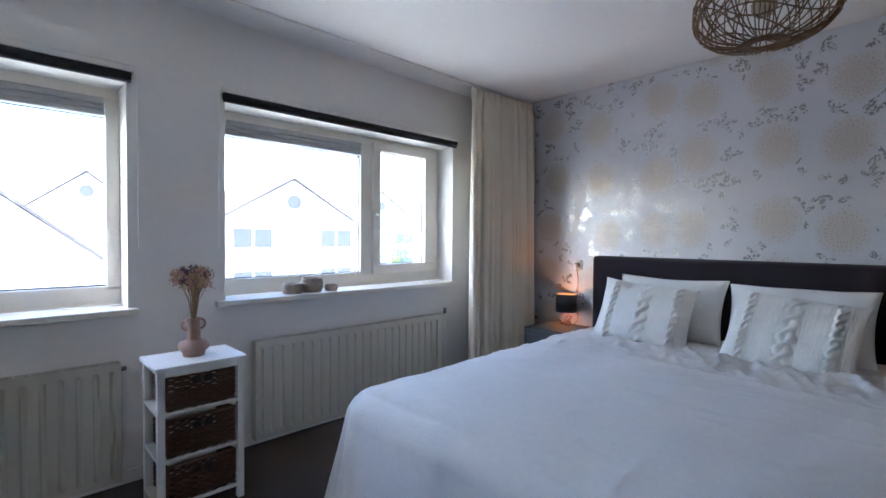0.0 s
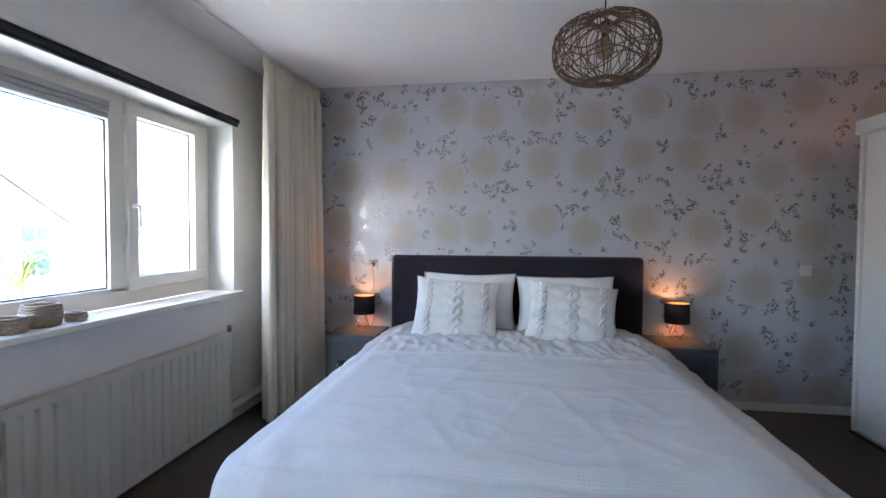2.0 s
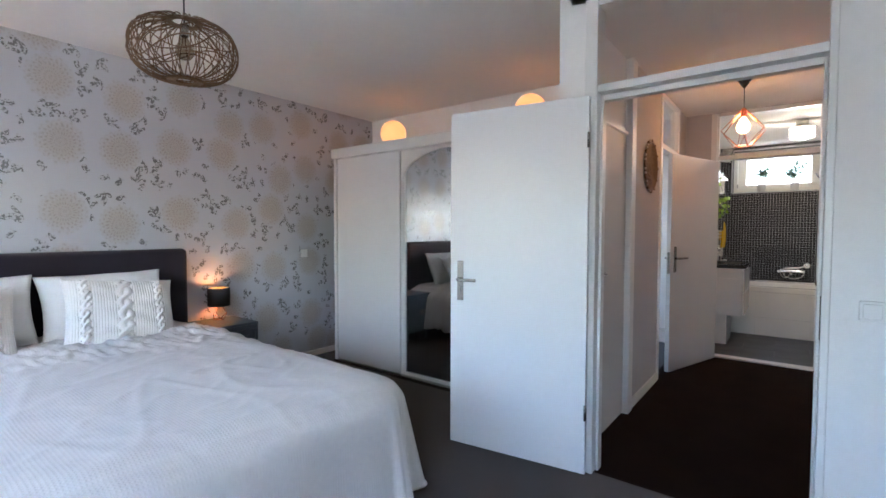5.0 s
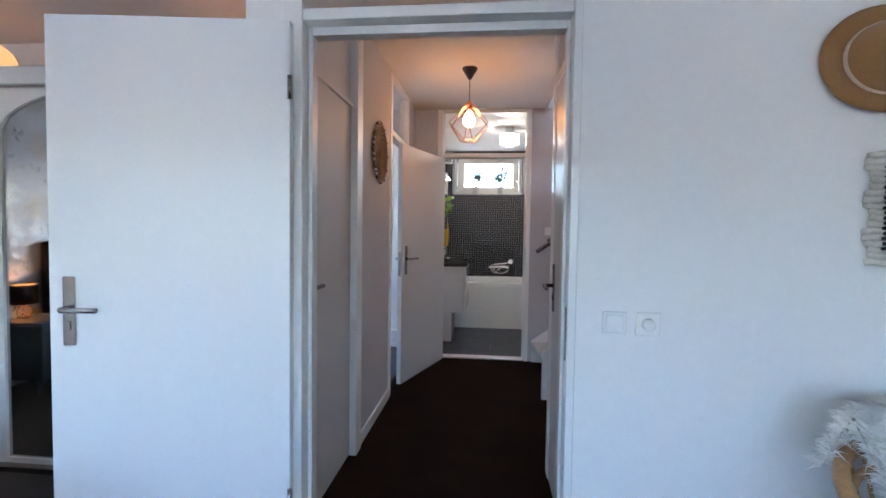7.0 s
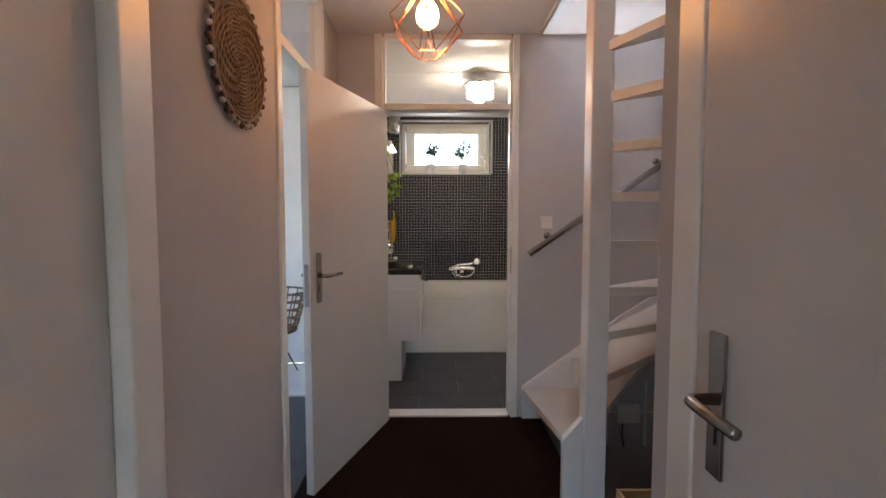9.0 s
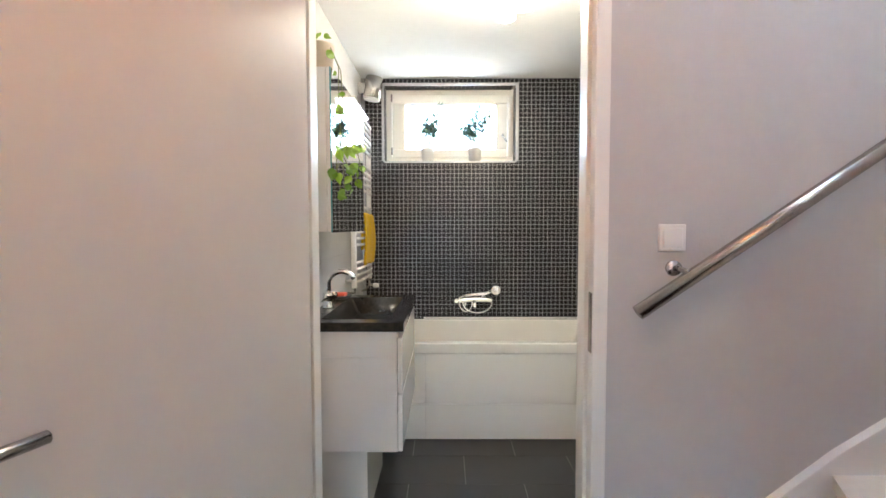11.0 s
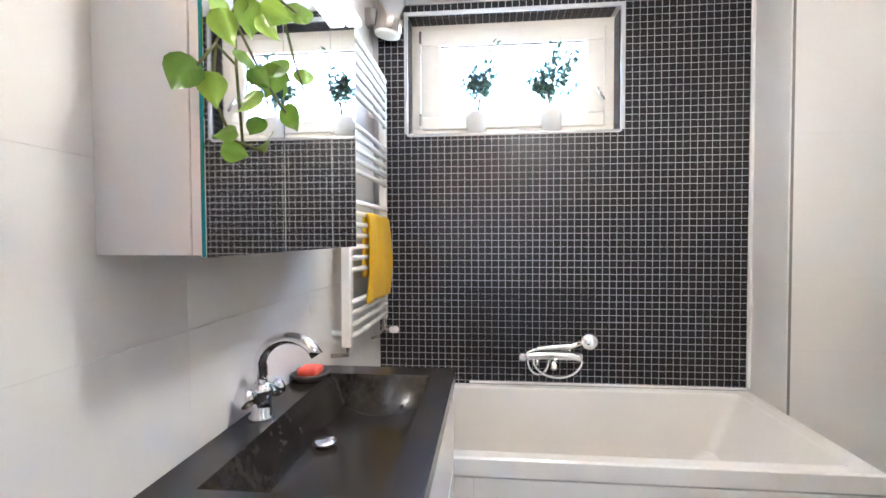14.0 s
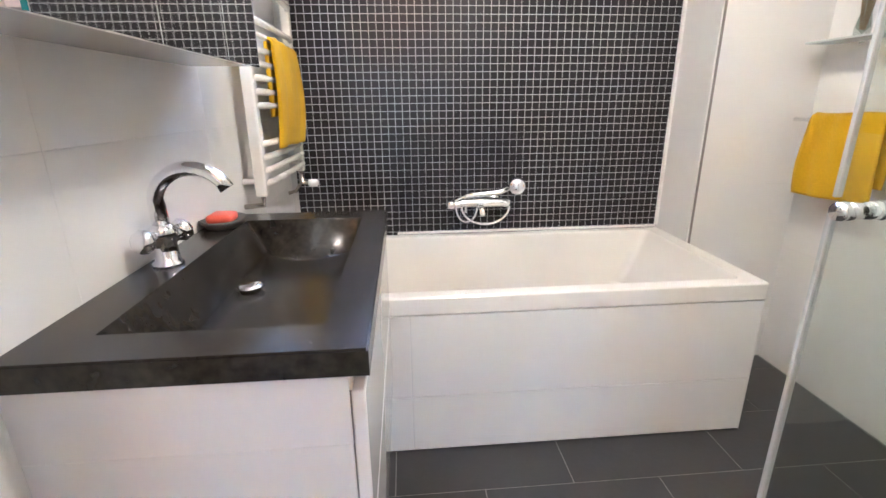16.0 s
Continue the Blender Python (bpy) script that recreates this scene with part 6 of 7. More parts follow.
def pothos():
    px, py, pz = .0, 3.83, 2.036
    ob = thing("hanging_plant", (px, py, pz), "trailing green pothos in a beige pot on the mirror cabinet", "plant")
    part("pot", L([(0, 0), (.058, 0), (.070, .12), (.074, .125), (.068, .125), (.063, .10), (0, .10)], (px, py, pz), 28), mat("beige_pot", (.55, .45, .34), .5, var=.05), ob, "beige ceramic pot", smooth=True)
    part("soil", L([(0, 0), (.062, 0), (.062, .012), (0, .014)], (px, py, pz + .098), 20), mat("potting_soil", (.03, .02, .012), 1), ob)
    spots = [(.12, 3.738, 1.69), (.2, 3.777, 1.696), (.12, 3.715, 1.652), (.17, 3.776, 1.616), (.10, 3.642, 1.567), (.12, 3.68, 1.552), (.14, 3.726, 1.55), (.18, 3.765, 1.568), (.19, 3.776, 1.536), (.14, 3.744, 1.515), (.13, 3.733, 1.483), (.16, 3.745, 1.585), (.10, 3.77, 1.93), (.11, 3.775, 1.86), (.06, 3.77, 2.10), (.02, 3.75, 2.17), (-.03, 3.78, 2.19), (.05, 3.84, 2.20), (.03, 3.90, 2.17), (.085, 3.79, 2.02), (.15, 3.70, 1.60), (.17, 3.75, 1.66), (.11, 3.70, 1.50), (.15, 3.76, 1.50), (.20, 3.79, 1.60)]
    r = random.Random(4)
    top = Vector((px + .055, py - .03, pz + .12))
    stems = bmesh.new()
    runs = ([top, (.095, 3.80, 2.06), (.10, 3.775, 1.85), (.115, 3.745, 1.70), (.13, 3.72, 1.60), (.13, 3.735, 1.49)],
            [top, (.10, 3.82, 2.05), (.115, 3.80, 1.85), (.15, 3.785, 1.74), (.20, 3.78, 1.70)],
            [(.115, 3.745, 1.68), (.15, 3.76, 1.60), (.18, 3.77, 1.55)], [(.125, 3.725, 1.61), (.118, 3.69, 1.625), (.11, 3.66, 1.585)],
            [(.15, 3.785, 1.74), (.175, 3.775, 1.70), (.19, 3.78, 1.63), (.20, 3.79, 1.59)], [(.115, 3.745, 1.70), (.10, 3.72, 1.64), (.105, 3.70, 1.56), (.125, 3.715, 1.50), (.15, 3.75, 1.49)])
    for run in runs:
        tube(stems, run, .0022, 5)
    part("vine", stems, STEMG, ob, "thin brown-green vines", smooth=True)
    spots += [(x + r.uniform(-.03, .03), y + r.uniform(-.03, .03), z + r.uniform(-.04, .04)) for x, y, z in spots[:4]]
    for k, p in enumerate(spots):
        bm = bmesh.new()
        s = r.uniform(.030, .055) if p[2] < 1.75 else r.uniform(.030, .048)
        m = Matrix.Translation(p) @ pose(0, 0, 0, 0, 0, r.uniform(-60, 60)) @ pose(0, 0, 0, r.uniform(-125, -70), r.uniform(-40, 40), 0) @ pose(0, 0, 0, 0, 0, r.uniform(-50, 50))
        m = m @ Matrix.Translation((0, -.03, 0))
        leaf_mesh(bm, m, s)
        part("leaf", bm, LEAFG, ob, smooth=True)


pothos()


def towel(ob, bar, along, w, front, back, material, out):
    """A towel folded over a bar: bar point, the plan direction along it, and the plan direction of the front."""
    bx, by, bz = bar

    def fn(u, v):
        s = u * (front + back + .04) - back
        c = (v - .5) * w * (1 + .03 * math.sin(u * 9))
        if s < 0:
            o, z = -.014, bz + s
        elif s < .04:
            q = math.pi * (1 - s / .04)
            o, z = .014 * math.cos(q), bz + .014 * math.sin(q)
        else:
            k = s - .04
            o, z = .014 + .012 * math.sin(k * 9) + .004 * math.sin(v * 14), bz - k
        o += .003 * math.sin(v * 23 + u * 5)
        return (bx + along[0] * c + out[0] * o, by + along[1] * c + out[1] * o, z + .004 * math.sin(v * 6))

    return part("cloth", sheet(40, 20, fn, .010), material, ob, smooth=True)


def towel_radiator():
    ob = thing("towel_radiator", (-.04, 5.04, .95), "white ladder towel radiator on the tiled wall", "towel radiator")
    ya, yb, z0, z1 = 4.735, 5.325, .955, 2.105
    for y in (ya, yb):
        part("upright", B(-.048, -.012, y - .019, y + .019, z0, z1, .006, 2), RADI_W, ob)
    zz = z0 + .04
    groups = [4, 7, 5, 6]
    for n in groups:
        for k in range(n):
            part("rung", T([(-.022, ya, zz), (-.006, ya + .05, zz), (-.002, (ya + yb) / 2, zz), (-.006, yb - .05, zz), (-.022, yb, zz)], .0105, 8), RADI_W, ob, smooth=True)
            zz += .042
        zz += .075
    for y in (ya + .02, yb - .02):
        for z in (1.0, 1.95):
            part("bracket", T([(BL + .001, y, z), (-.03, y, z)], .010, 8), RADI_W, ob)
    part("valve", T([(-.03, yb, z0), (-.03, yb, z0 - .05), (.0, yb, z0 - .055)], .012, 8), STEEL, ob, smooth=True)
    part("valve_knob", L([(0, 0), (.014, 0), (.017, .012), (.017, .034), (.012, .042), (0, .043)], (.0, yb, z0 - .055), 16, pose(0, 0, 0, 0, 90, 0)), PLASTIC, ob, "white valve knob", smooth=True)
    part("pipe", T([(-.03, yb, z0 - .05), (-.06, yb, z0 - .09), (BL + .002, yb, z0 - .10)], .008, 8), STEEL, ob)
    part("pipe", T([(-.03, ya, z0), (-.03, ya, z0 - .03), (BL + .002, ya, z0 - .035)], .009, 8), STEEL, ob)
    tw = thing("towel", (0, 5.0, 1.45), "mustard yellow towel hung over the towel radiator", "towel", "mustard towels")
    towel(tw, (.004, 5.045, 1.440), (0, 1), .36, .345, .24, YELLOW, (1, 0))


RADI_W = mat("white_radiator_enamel", (0.78, 0.74, 0.67), 0.25, var=0.01)
towel_radiator()

wl = thing("wall_lamp", (.03, 5.27, 2.4), "grey metal wall lamp with a frosted underside", "wall lamp")
tilt = pose(.02, 5.27, 2.40, 0, 8, 0)
part("housing", L([(.0, .085), (.062, .085), (.066, .080), (.066, -.07), (.062, -.075), (0, -.07)], (0, 0, 0), 28, tilt), STEEL, wl, smooth=True)
part("diffuser", L([(0, -.076), (.060, -.076), (.060, -.086), (.05, -.09), (0, -.09)], (0, 0, 0), 28, tilt), PLASTIC, wl, "frosted white diffuser", smooth=True)
part("mount", B(BL, -.03, 5.24, 5.30, 2.36, 2.44, .006), STEEL, wl)


def bath_window():
    y0, y1 = 5.50, 5.57
    xa, xb = BWX
    za, zb = BWZ
    ob = thing("window_3", ((xa + xb) / 2, 5.53, za), "small white bathroom window in a mosaic recess", "window", kind="structure")
    part("window_frame", boxes((xa, xb, y0, y1, zb - .045, zb, .004), (xa, xb, y0, y1, za, za + .045, .004), (xa, xa + .05, y0, y1, za + .045, zb - .045, .004), (xb - .05, xb, y0, y1, za + .045, zb - .045, .004)), PVC, ob)
    sx0, sx1, sz0, sz1 = xa + .055, xb - .055, za + .042, zb - .042
    sash = part("sash", boxes((sx0, sx1, y0 - .018, y1 - .01, sz1 - .075, sz1, .006), (sx0, sx1, y0 - .018, y1 - .01, sz0, sz0 + .065, .006), (sx0, sx0 + .10, y0 - .018, y1 - .01, sz0 + .065, sz1 - .075, .006), (sx1 - .085, sx1, y0 - .018, y1 - .01, sz0 + .065, sz1 - .075, .006)), PVC, ob, "white tilting sash")
    part("handle", T([(sx1 - .04, y0 - .018, 2.09), (sx1 - .04, y0 - .05, 2.09), (sx1 - .045, y0 - .055, 2.085), (sx1 - .075, y0 - .055, 2.12)][:3] + [(sx1 - .01, y0 - .055, 2.03)], .008, 8), CHROME, sash, "chrome lever", smooth=True)
    for z in (sz0 + .02, sz1 - .06):
        part("hinge", T([(sx0 - .004, y0 - .02, z), (sx0 - .004, y0 - .02, z + .06)], .006, 8), STEEL, sash)
    part("gasket", boxes((sx0 + .10, sx1 - .085, y0 - .004, y0 + .002, sz1 - .081, sz1 - .075), (sx0 + .10, sx0 + .106, y0 - .004, y0 + .002, sz0 + .065, sz1 - .081), (sx1 - .091, sx1 - .085, y0 - .004, y0 + .002, sz0 + .065, sz1 - .081)), BLACK, ob)
    g = part("pane", B(sx0 + .095, sx1 - .08, 5.53, 5.536, sz0 + .06, sz1 - .07), GLASS, ob)
    g.visible_shadow = False
    part("edge_trim", boxes((xa - .008, xb + .008, BY - .007, BY + .006, zb, zb + .008, .002), (xa - .008, xa, BY - .007, BY + .006, za - .008, zb, .002), (xb, xb + .008, BY - .007, BY + .006, za - .008, zb, .002), (xa, xb, BY - .007, BY + .006, za - .008, za, .002)), mat("satin_aluminium", (.52, .52, .53), .35, .8, var=.03), ob, "satin aluminium edge trim")
    part("sill", B(xa, xb, BY, y0, za - .012, za + .002, .001), ACRYL, ob)


bath_window()


def sill_plant(x, y, h, w, seed, n):
    z = BWZ[0] + .003
    ob = thing("potted_plant", (x, y, z), "leafy shrub in a white pot on the bathroom sill", "potted plant", "plants on the bathroom sill")
    part("pot", L([(0, 0), (.045, 0), (.052, .100), (.054, .108), (.050, .108), (.046, .095), (0, .092)], (x, y, z), 24), POTW, ob, "white ceramic pot", smooth=True)
    part("soil", L([(0, 0), (.047, 0), (.047, .006), (0, .008)], (x, y, z + .0915), 16), mat("dark_soil", (.03, .02, .012), 1), ob)
    r = random.Random(seed)
    lf = bmesh.new()
    for k in range(n):
        bm = bmesh.new()
        q = r.uniform(0, 6.28)
        tip = Vector((x + w * r.uniform(-1, 1), y + .03 * math.sin(q), z + .07 + h * r.uniform(.5, 1)))
        mid = Vector((x + (tip.x - x) * .4, y, z + .07 + (tip.z - z) * .45))
        tube(bm, [(x, y, z + .06), mid, tip], .0028, 4)
        part("branch", bm, STEMG, ob)
        for j in range(26):
            a = r.uniform(.35, 1.05)
            p = mid.lerp(tip, (a - .35) / .65) + Vector((r.uniform(-.022, .022), r.uniform(-.022, .022), r.uniform(-.02, .02)))
            m = Matrix.Translation(p) @ pose(0, 0, 0, r.uniform(-100, 100), r.uniform(-60, 60), r.uniform(0, 360))
            s = r.uniform(.030, .052)
            vs = [lf.verts.new(m @ Vector(v)) for v in ((0, 0, 0), (.22 * s, .45 * s, .05 * s), (0, s, 0), (-.22 * s, .45 * s, .05 * s))]
            lf.faces.new(vs)
    part("foliage", lf, BUSH, ob, "small dark green leaves")


sill_plant(.425, 5.455, .36, .085, 2, 11)
sill_plant(.80, 5.45, .36, .14, 9, 16)


def bath_mixer():
    y = BY - .055
    ob = thing("bath_mixer", (.80, BY, .79), "chrome bath mixer with a hand shower and hose on the mosaic", "bath mixer")
    part("bar", T([(.665, y, .775), (.675, y, .778), (.70, y, .782), (.80, y, .785), (.90, y, .782), (.925, y, .778), (.935, y, .775)], [.018, .024, .022, .025, .022, .024, .018], 16), CHROME, ob, smooth=True)
    part("control_knob", T([(.635, y, .775), (.668, y, .775)], [.022, .024], 12), CHROME, ob, smooth=True)
    for x in (.74, .865):
        part("wall_union", T([(x, BY - .008, .785), (x, y, .785)], .018, 12), CHROME, ob, smooth=True)
        part("rosette", L([(0, 0), (.032, 0), (.026, .012), (0, .014)], (x, BY - .006, .785), 20, pose(0, 0, 0, 90, 0, 0)), CHROME, ob, smooth=True)
    part("spout", T([(.79, y, .775), (.79, y - .05, .765), (.79, y - .09, .745)], [.016, .015, .012], 12), CHROME, ob, smooth=True)
    part("diverter", T([(.72, y, .765), (.72, y - .01, .735)], [.010, .008], 10), CHROME, ob, smooth=True)
    sh = part("hand_shower", T([(.72, y - .015, .822), (.80, y - .02, .828), (.88, y - .02, .835), (.93, y - .02, .855)], [.011, .013, .013, .016], 12), CHROME, ob, "chrome hand shower", smooth=True)
    part("shower_head", L([(0, 0), (.034, 0), (.042, .012), (.036, .028), (.018, .036), (0, .038)], (.955, y - .045, .865), 20, pose(0, 0, 0, 78, -18, 0)), CHROME, sh, "round spray head", smooth=True)
    hose = [(.70 + .115 * (1 - math.cos(q)), y - .02 - .012 * math.sin(q), .77 - .085 * math.sin(q)) for q in [math.pi * k / 18 for k in range(19)]]
    part("hose", T(hose, .006, 8), CHROME, ob, "ribbed chrome hose", smooth=True)
    hose = [(.675 + .05 * (1 - math.cos(q)), y - .01, .765 - .072 * math.sin(q)) for q in [math.pi * k / 14 for k in range(15)]]
    part("hose", T([(.72, y - .015, .82), (.67, y - .02, .80)] + hose, .006, 8), CHROME, ob, "ribbed chrome hose", smooth=True)


bath_mixer()


def shower():
    gx, ya, yb = 1.272, YE + .112, 4.005
    ob = thing("shower_screen", (gx, 3.6, 0), "clear glass shower door with a chrome double knob", "shower screen")
    g = part("glass_panel", B(gx - .004, gx + .004, ya + .02, yb, .012, 2.05, .001, 1), glass("shower_glass", (.93, .96, .945)), ob, "clear greenish glass")
    g.visible_shadow = False
    part("wall_profile", B(gx - .012, gx + .012, ya - .004, ya + .022, .0, 2.06, .003), CHROME, ob)
    part("edge_seal", B(gx - .007, gx + .007, yb, yb + .009, 1.06, 2.05, .001, 1), mat("milky_seal", (.50, .51, .50), .2), ob, "milky edge seal")
    part("edge_seal", B(gx - .008, gx + .008, yb, yb + .010, .012, 1.03, .001, 1), mat("clear_seal", (.60, .62, .62), .2), ob)
    part("knob", T([(gx - .050, yb - .05, 1.045), (gx - .038, yb - .05, 1.045), (gx - .034, yb - .05, 1.045), (gx - .030, yb - .05, 1.045), (gx - .004, yb - .05, 1.045)], [.017, .019, .014, .018, .016], 18), CHROME, ob, "chrome door knob", smooth=True)
    part("knob", T([(gx + .004, yb - .05, 1.045), (gx + .030, yb - .05, 1.045), (gx + .034, yb - .05, 1.045), (gx + .038, yb - .05, 1.045), (gx + .050, yb - .05, 1.045)], [.016, .018, .014, .019, .017], 18), CHROME, ob, "chrome door knob", smooth=True)
    sh = thing("glass_shelf", (2.12, 4.75, 1.45), "frosted glass shelf on the shower wall", "shelf")
    part("shelf", B(2.06, 2.192, 4.50, 5.085, 1.450, 1.458, .002, 1), mat("frosted_glass", (.55, .58, .56), .25), sh)
    for y in (4.58, 4.95):
        part("support", B(2.17, 2.199, y - .012, y + .012, 1.435, 1.449, .003), CHROME, sh)
    fv = thing("flower_vase", (2.115, 4.90, 1.459), "small glass vase with dried pink flowers on the shelf", "vase")
    part("glass_body", L([(0, 0), (.024, 0), (.026, .03), (.017, .075), (.020, .12), (.018, .12), (.015, .076), (.022, .03), (0, .006)], (2.115, 4.90, 1.459), 18), glass("vase_glass", (.85, .88, .86), .02), fv, smooth=True)
    bouquet(fv, 2.115, 4.90, 1.48, .42, .12, 34, 21, 1.0)
    sp_ = thing("sponge", (2.12, 4.68, 1.459), "yellow bath sponge on the shelf", "sponge")
    part("foam", L([(0, 0), (.03, .004), (.036, .02), (.028, .045), (0, .052)], (2.12, 4.70, 1.459), 14), YELLOW, sp_, smooth=True)
    br = thing("towel_bar", (2.1, 4.78, 1.16), "chrome towel bar on the shower wall", "towel bar")
    part("bar", T([(2.10, 4.50, 1.16), (2.10, 5.10, 1.16)], .008, 10), CHROME, br, smooth=True)
    for y in (4.53, 5.03):
        part("bracket", T([(2.199, y, 1.16), (2.10, y, 1.16)], .010, 10), CHROME, br)
    tw = thing("towel", (2.1, 4.85, 1.16), "mustard yellow towel hung over the shower towel bar", "towel", "mustard towels")
    towel(tw, (2.10, 4.84, 1.168), (0, 1), .32, .30, .24, YELLOW, (-1, 0))
    ve = thing("extractor_vent", (1.953, SY, 2.39), "round white extractor vent high on the shower wall", "vent")
    rv = pose(0, 0, 0, 90, 0, 0)
    part("ring", L([(.048, 0), (.066, 0), (.064, .012), (.052, .014), (.048, .0)], (1.953, SY - .001, 2.39), 30, rv), PLASTIC, ve, smooth=True)
    part("disc", L([(0, .004), (.044, .004), (.042, .016), (0, .018)], (1.953, SY - .001, 2.39), 30, rv), PLASTIC, ve, smooth=True)
    part("stem", L([(0, 0), (.02, 0), (.02, .005), (0, .005)], (1.953, SY - .0005, 2.39), 12, rv), BLACK, ve)


shower()
hk = thing("coat_hook", (BL, 3.50, 1.63), "chrome double hook on the tiled wall", "hook")
part("plate", B(BL, BL + .006, 3.485, 3.515, 1.59, 1.68, .002), CHROME, hk)
part("prong", T([(BL + .004, 3.50, 1.66), (BL + .035, 3.50, 1.655), (BL + .045, 3.50, 1.675)], .006, 8), CHROME, hk, smooth=True)
part("prong", T([(BL + .004, 3.50, 1.61), (BL + .030, 3.50, 1.60), (BL + .040, 3.50, 1.62)], .006, 8), CHROME, hk, smooth=True)


structure("ceiling_joint", boxes((BL, BR, 3.800, 3.812, ZT - .004, ZT - .0005)), PLASTIC, "slim joint strip across the bathroom ceiling", "trim")


def bath_ceiling_lamp():
    x, y, z = .85, 3.86, ZT - .075
    ob = thing("ceiling_lamp", (x, y, ZT), "round chrome ceiling lamp with three lit glass shades", "ceiling lamp")
    part("mount", L([(0, 0), (.055, 0), (.055, -.075), (0, -.075)], (x, y, ZT), 24), PLASTIC, ob, "white ceiling mount", smooth=True)
    part("plate", L([(0, 0), (.125, 0), (.125, -.010), (.11, -.018), (0, -.018)], (x, y, z), 32), CHROME, ob, smooth=True)
    for k in range(3):
        q = radians(90 + 120 * k)
        cx, cy = x + .072 * math.cos(q), y + .072 * math.sin(q)
        sh = part("shade", L([(0, -.02), (.04, -.02), (.043, -.026), (.043, -.118), (.040, -.124), (0, -.124)], (cx, cy, z), 20), BATHLIGHT, ob, "glowing white glass shade", smooth=True)


BATHLIGHT = glow("bath_lamp_glass", (1.0, .85, .68), 2.15)
bath_ceiling_lamp()

# ---------------------------------------------------------------- outside
GROUND = mat("grass_and_paving", (0.30, 0.29, 0.26), 0.95, var=0.3, scale=.3, fine=3)
gb = bmesh.new()
for v_ in ((-400, -400), (400, -400), (400, 400), (-400, 400)):
    gb.verts.new((*v_, -2.85))
gb.faces.new(gb.verts[:])
tagged(part("ground", gb, GROUND), "grey-green ground outside the house", "ground", kind="structure")
RENDER_ = mat("pale_render_facade", (0.50, 0.48, 0.45), 0.9, var=0.06, scale=.8, fine=6, bump=.3, bscale=8)
ROOF = mat("dark_roof_tiles", (0.10, 0.085, 0.08), 0.8, var=0.3, scale=2, fine=12, bump=.6, bscale=10)
PANED = mat("dark_window_glass", (0.13, 0.13, 0.13), 0.35, var=.2, spec=0.15)


def gable_house(xc, half_, yf, depth, z_eaves, z_top, label, windows=True):
    """A house whose gable end faces the bedroom windows."""
    ob = thing("gabled_house", (xc, yf - depth / 2, -2.85), label, "house")
    bm = bmesh.new()
    prof = [(xc - half_, -2.85), (xc + half_, -2.85), (xc + half_, z_eaves), (xc, z_top), (xc - half_, z_eaves)]
    a = [bm.verts.new((x, yf, z)) for x, z in prof]
    b = [bm.verts.new((x, yf - depth, z)) for x, z in prof]
    bm.faces.new(a)
    bm.faces.new(b[::-1])
    for k in range(5):
        bm.faces.new((a[k], b[k], b[(k + 1) % 5], a[(k + 1) % 5]))
    bmesh.ops.recalc_face_normals(bm, faces=bm.faces)
    part("wall", bm, RENDER_, ob)
    for s in (-1, 1):
        e = Vector((xc + s * (half_ + .12), 0, z_eaves - .12 * (z_top - z_eaves) / half_))
        t_ = Vector((xc, 0, z_top + .06))
        rb = bmesh.new()
        q = [rb.verts.new((p.x, y, p.z + o)) for p in (e, t_) for y in (yf + .08, yf - depth - .1) for o in (0.0, .10)]
        for f in ((0, 1, 3, 2), (4, 6, 7, 5), (0, 4, 5, 1), (2, 3, 7, 6), (1, 5, 7, 3), (0, 2, 6, 4)):
            rb.faces.new([q[i] for i in f])
        bmesh.ops.recalc_face_normals(rb, faces=rb.faces)
        part("roof", rb, ROOF, ob, "dark tiled roof slope")
    if windows:
        part("round_window", L([(0, 0), (.34, 0), (.34, .05), (.27, .05), (.27, .02), (0, .02)], (xc, yf, z_top - 1.05), 24, pose(0, 0, 0, -90, 0, 0)), PANED, ob, "round gable window")
        for wx in (-2.3, 2.0):
            for z0, z1 in ((.75, 1.75), (-1.3, -.2)):
                w = part("window", boxes((xc + wx - .95, xc + wx + .95, yf, yf + .06, z0, z0 + .07), (xc + wx - .95, xc + wx + .95, yf, yf + .06, z1 - .07, z1), (xc + wx - .95, xc + wx - .88, yf, yf + .06, z0 + .07, z1 - .07), (xc + wx + .88, xc + wx + .95, yf, yf + .06, z0 + .07, z1 - .07), (xc + wx - .05, xc + wx + .05, yf, yf + .06, z0 + .07, z1 - .07)), PVC, ob)
                part("pane", B(xc + wx - .9, xc + wx - .04, yf + .01, yf + .02, z0 + .06, z1 - .06), PANED, w)
                part("pane", B(xc + wx + .04, xc + wx + .9, yf + .01, yf + .02, z0 + .06, z1 - .06), PANED, w)
    return ob


gable_house(-9.9, 3.45, -22.0, 9, 2.08, 4.05, "pale rendered house with a gable and round window")
gable_house(1.7, 3.6, -16.0, 6, .35, 3.3, "lower house with a dark tiled roof", False)
gable_house(-3.2, 4.2, -34.0, 8, 1.6, 4.9, "pale gabled house farther down the street")
gable_house(-21.0, 5.0, -30.0, 9, 1.6, 4.8, "pale gabled house across the gardens")


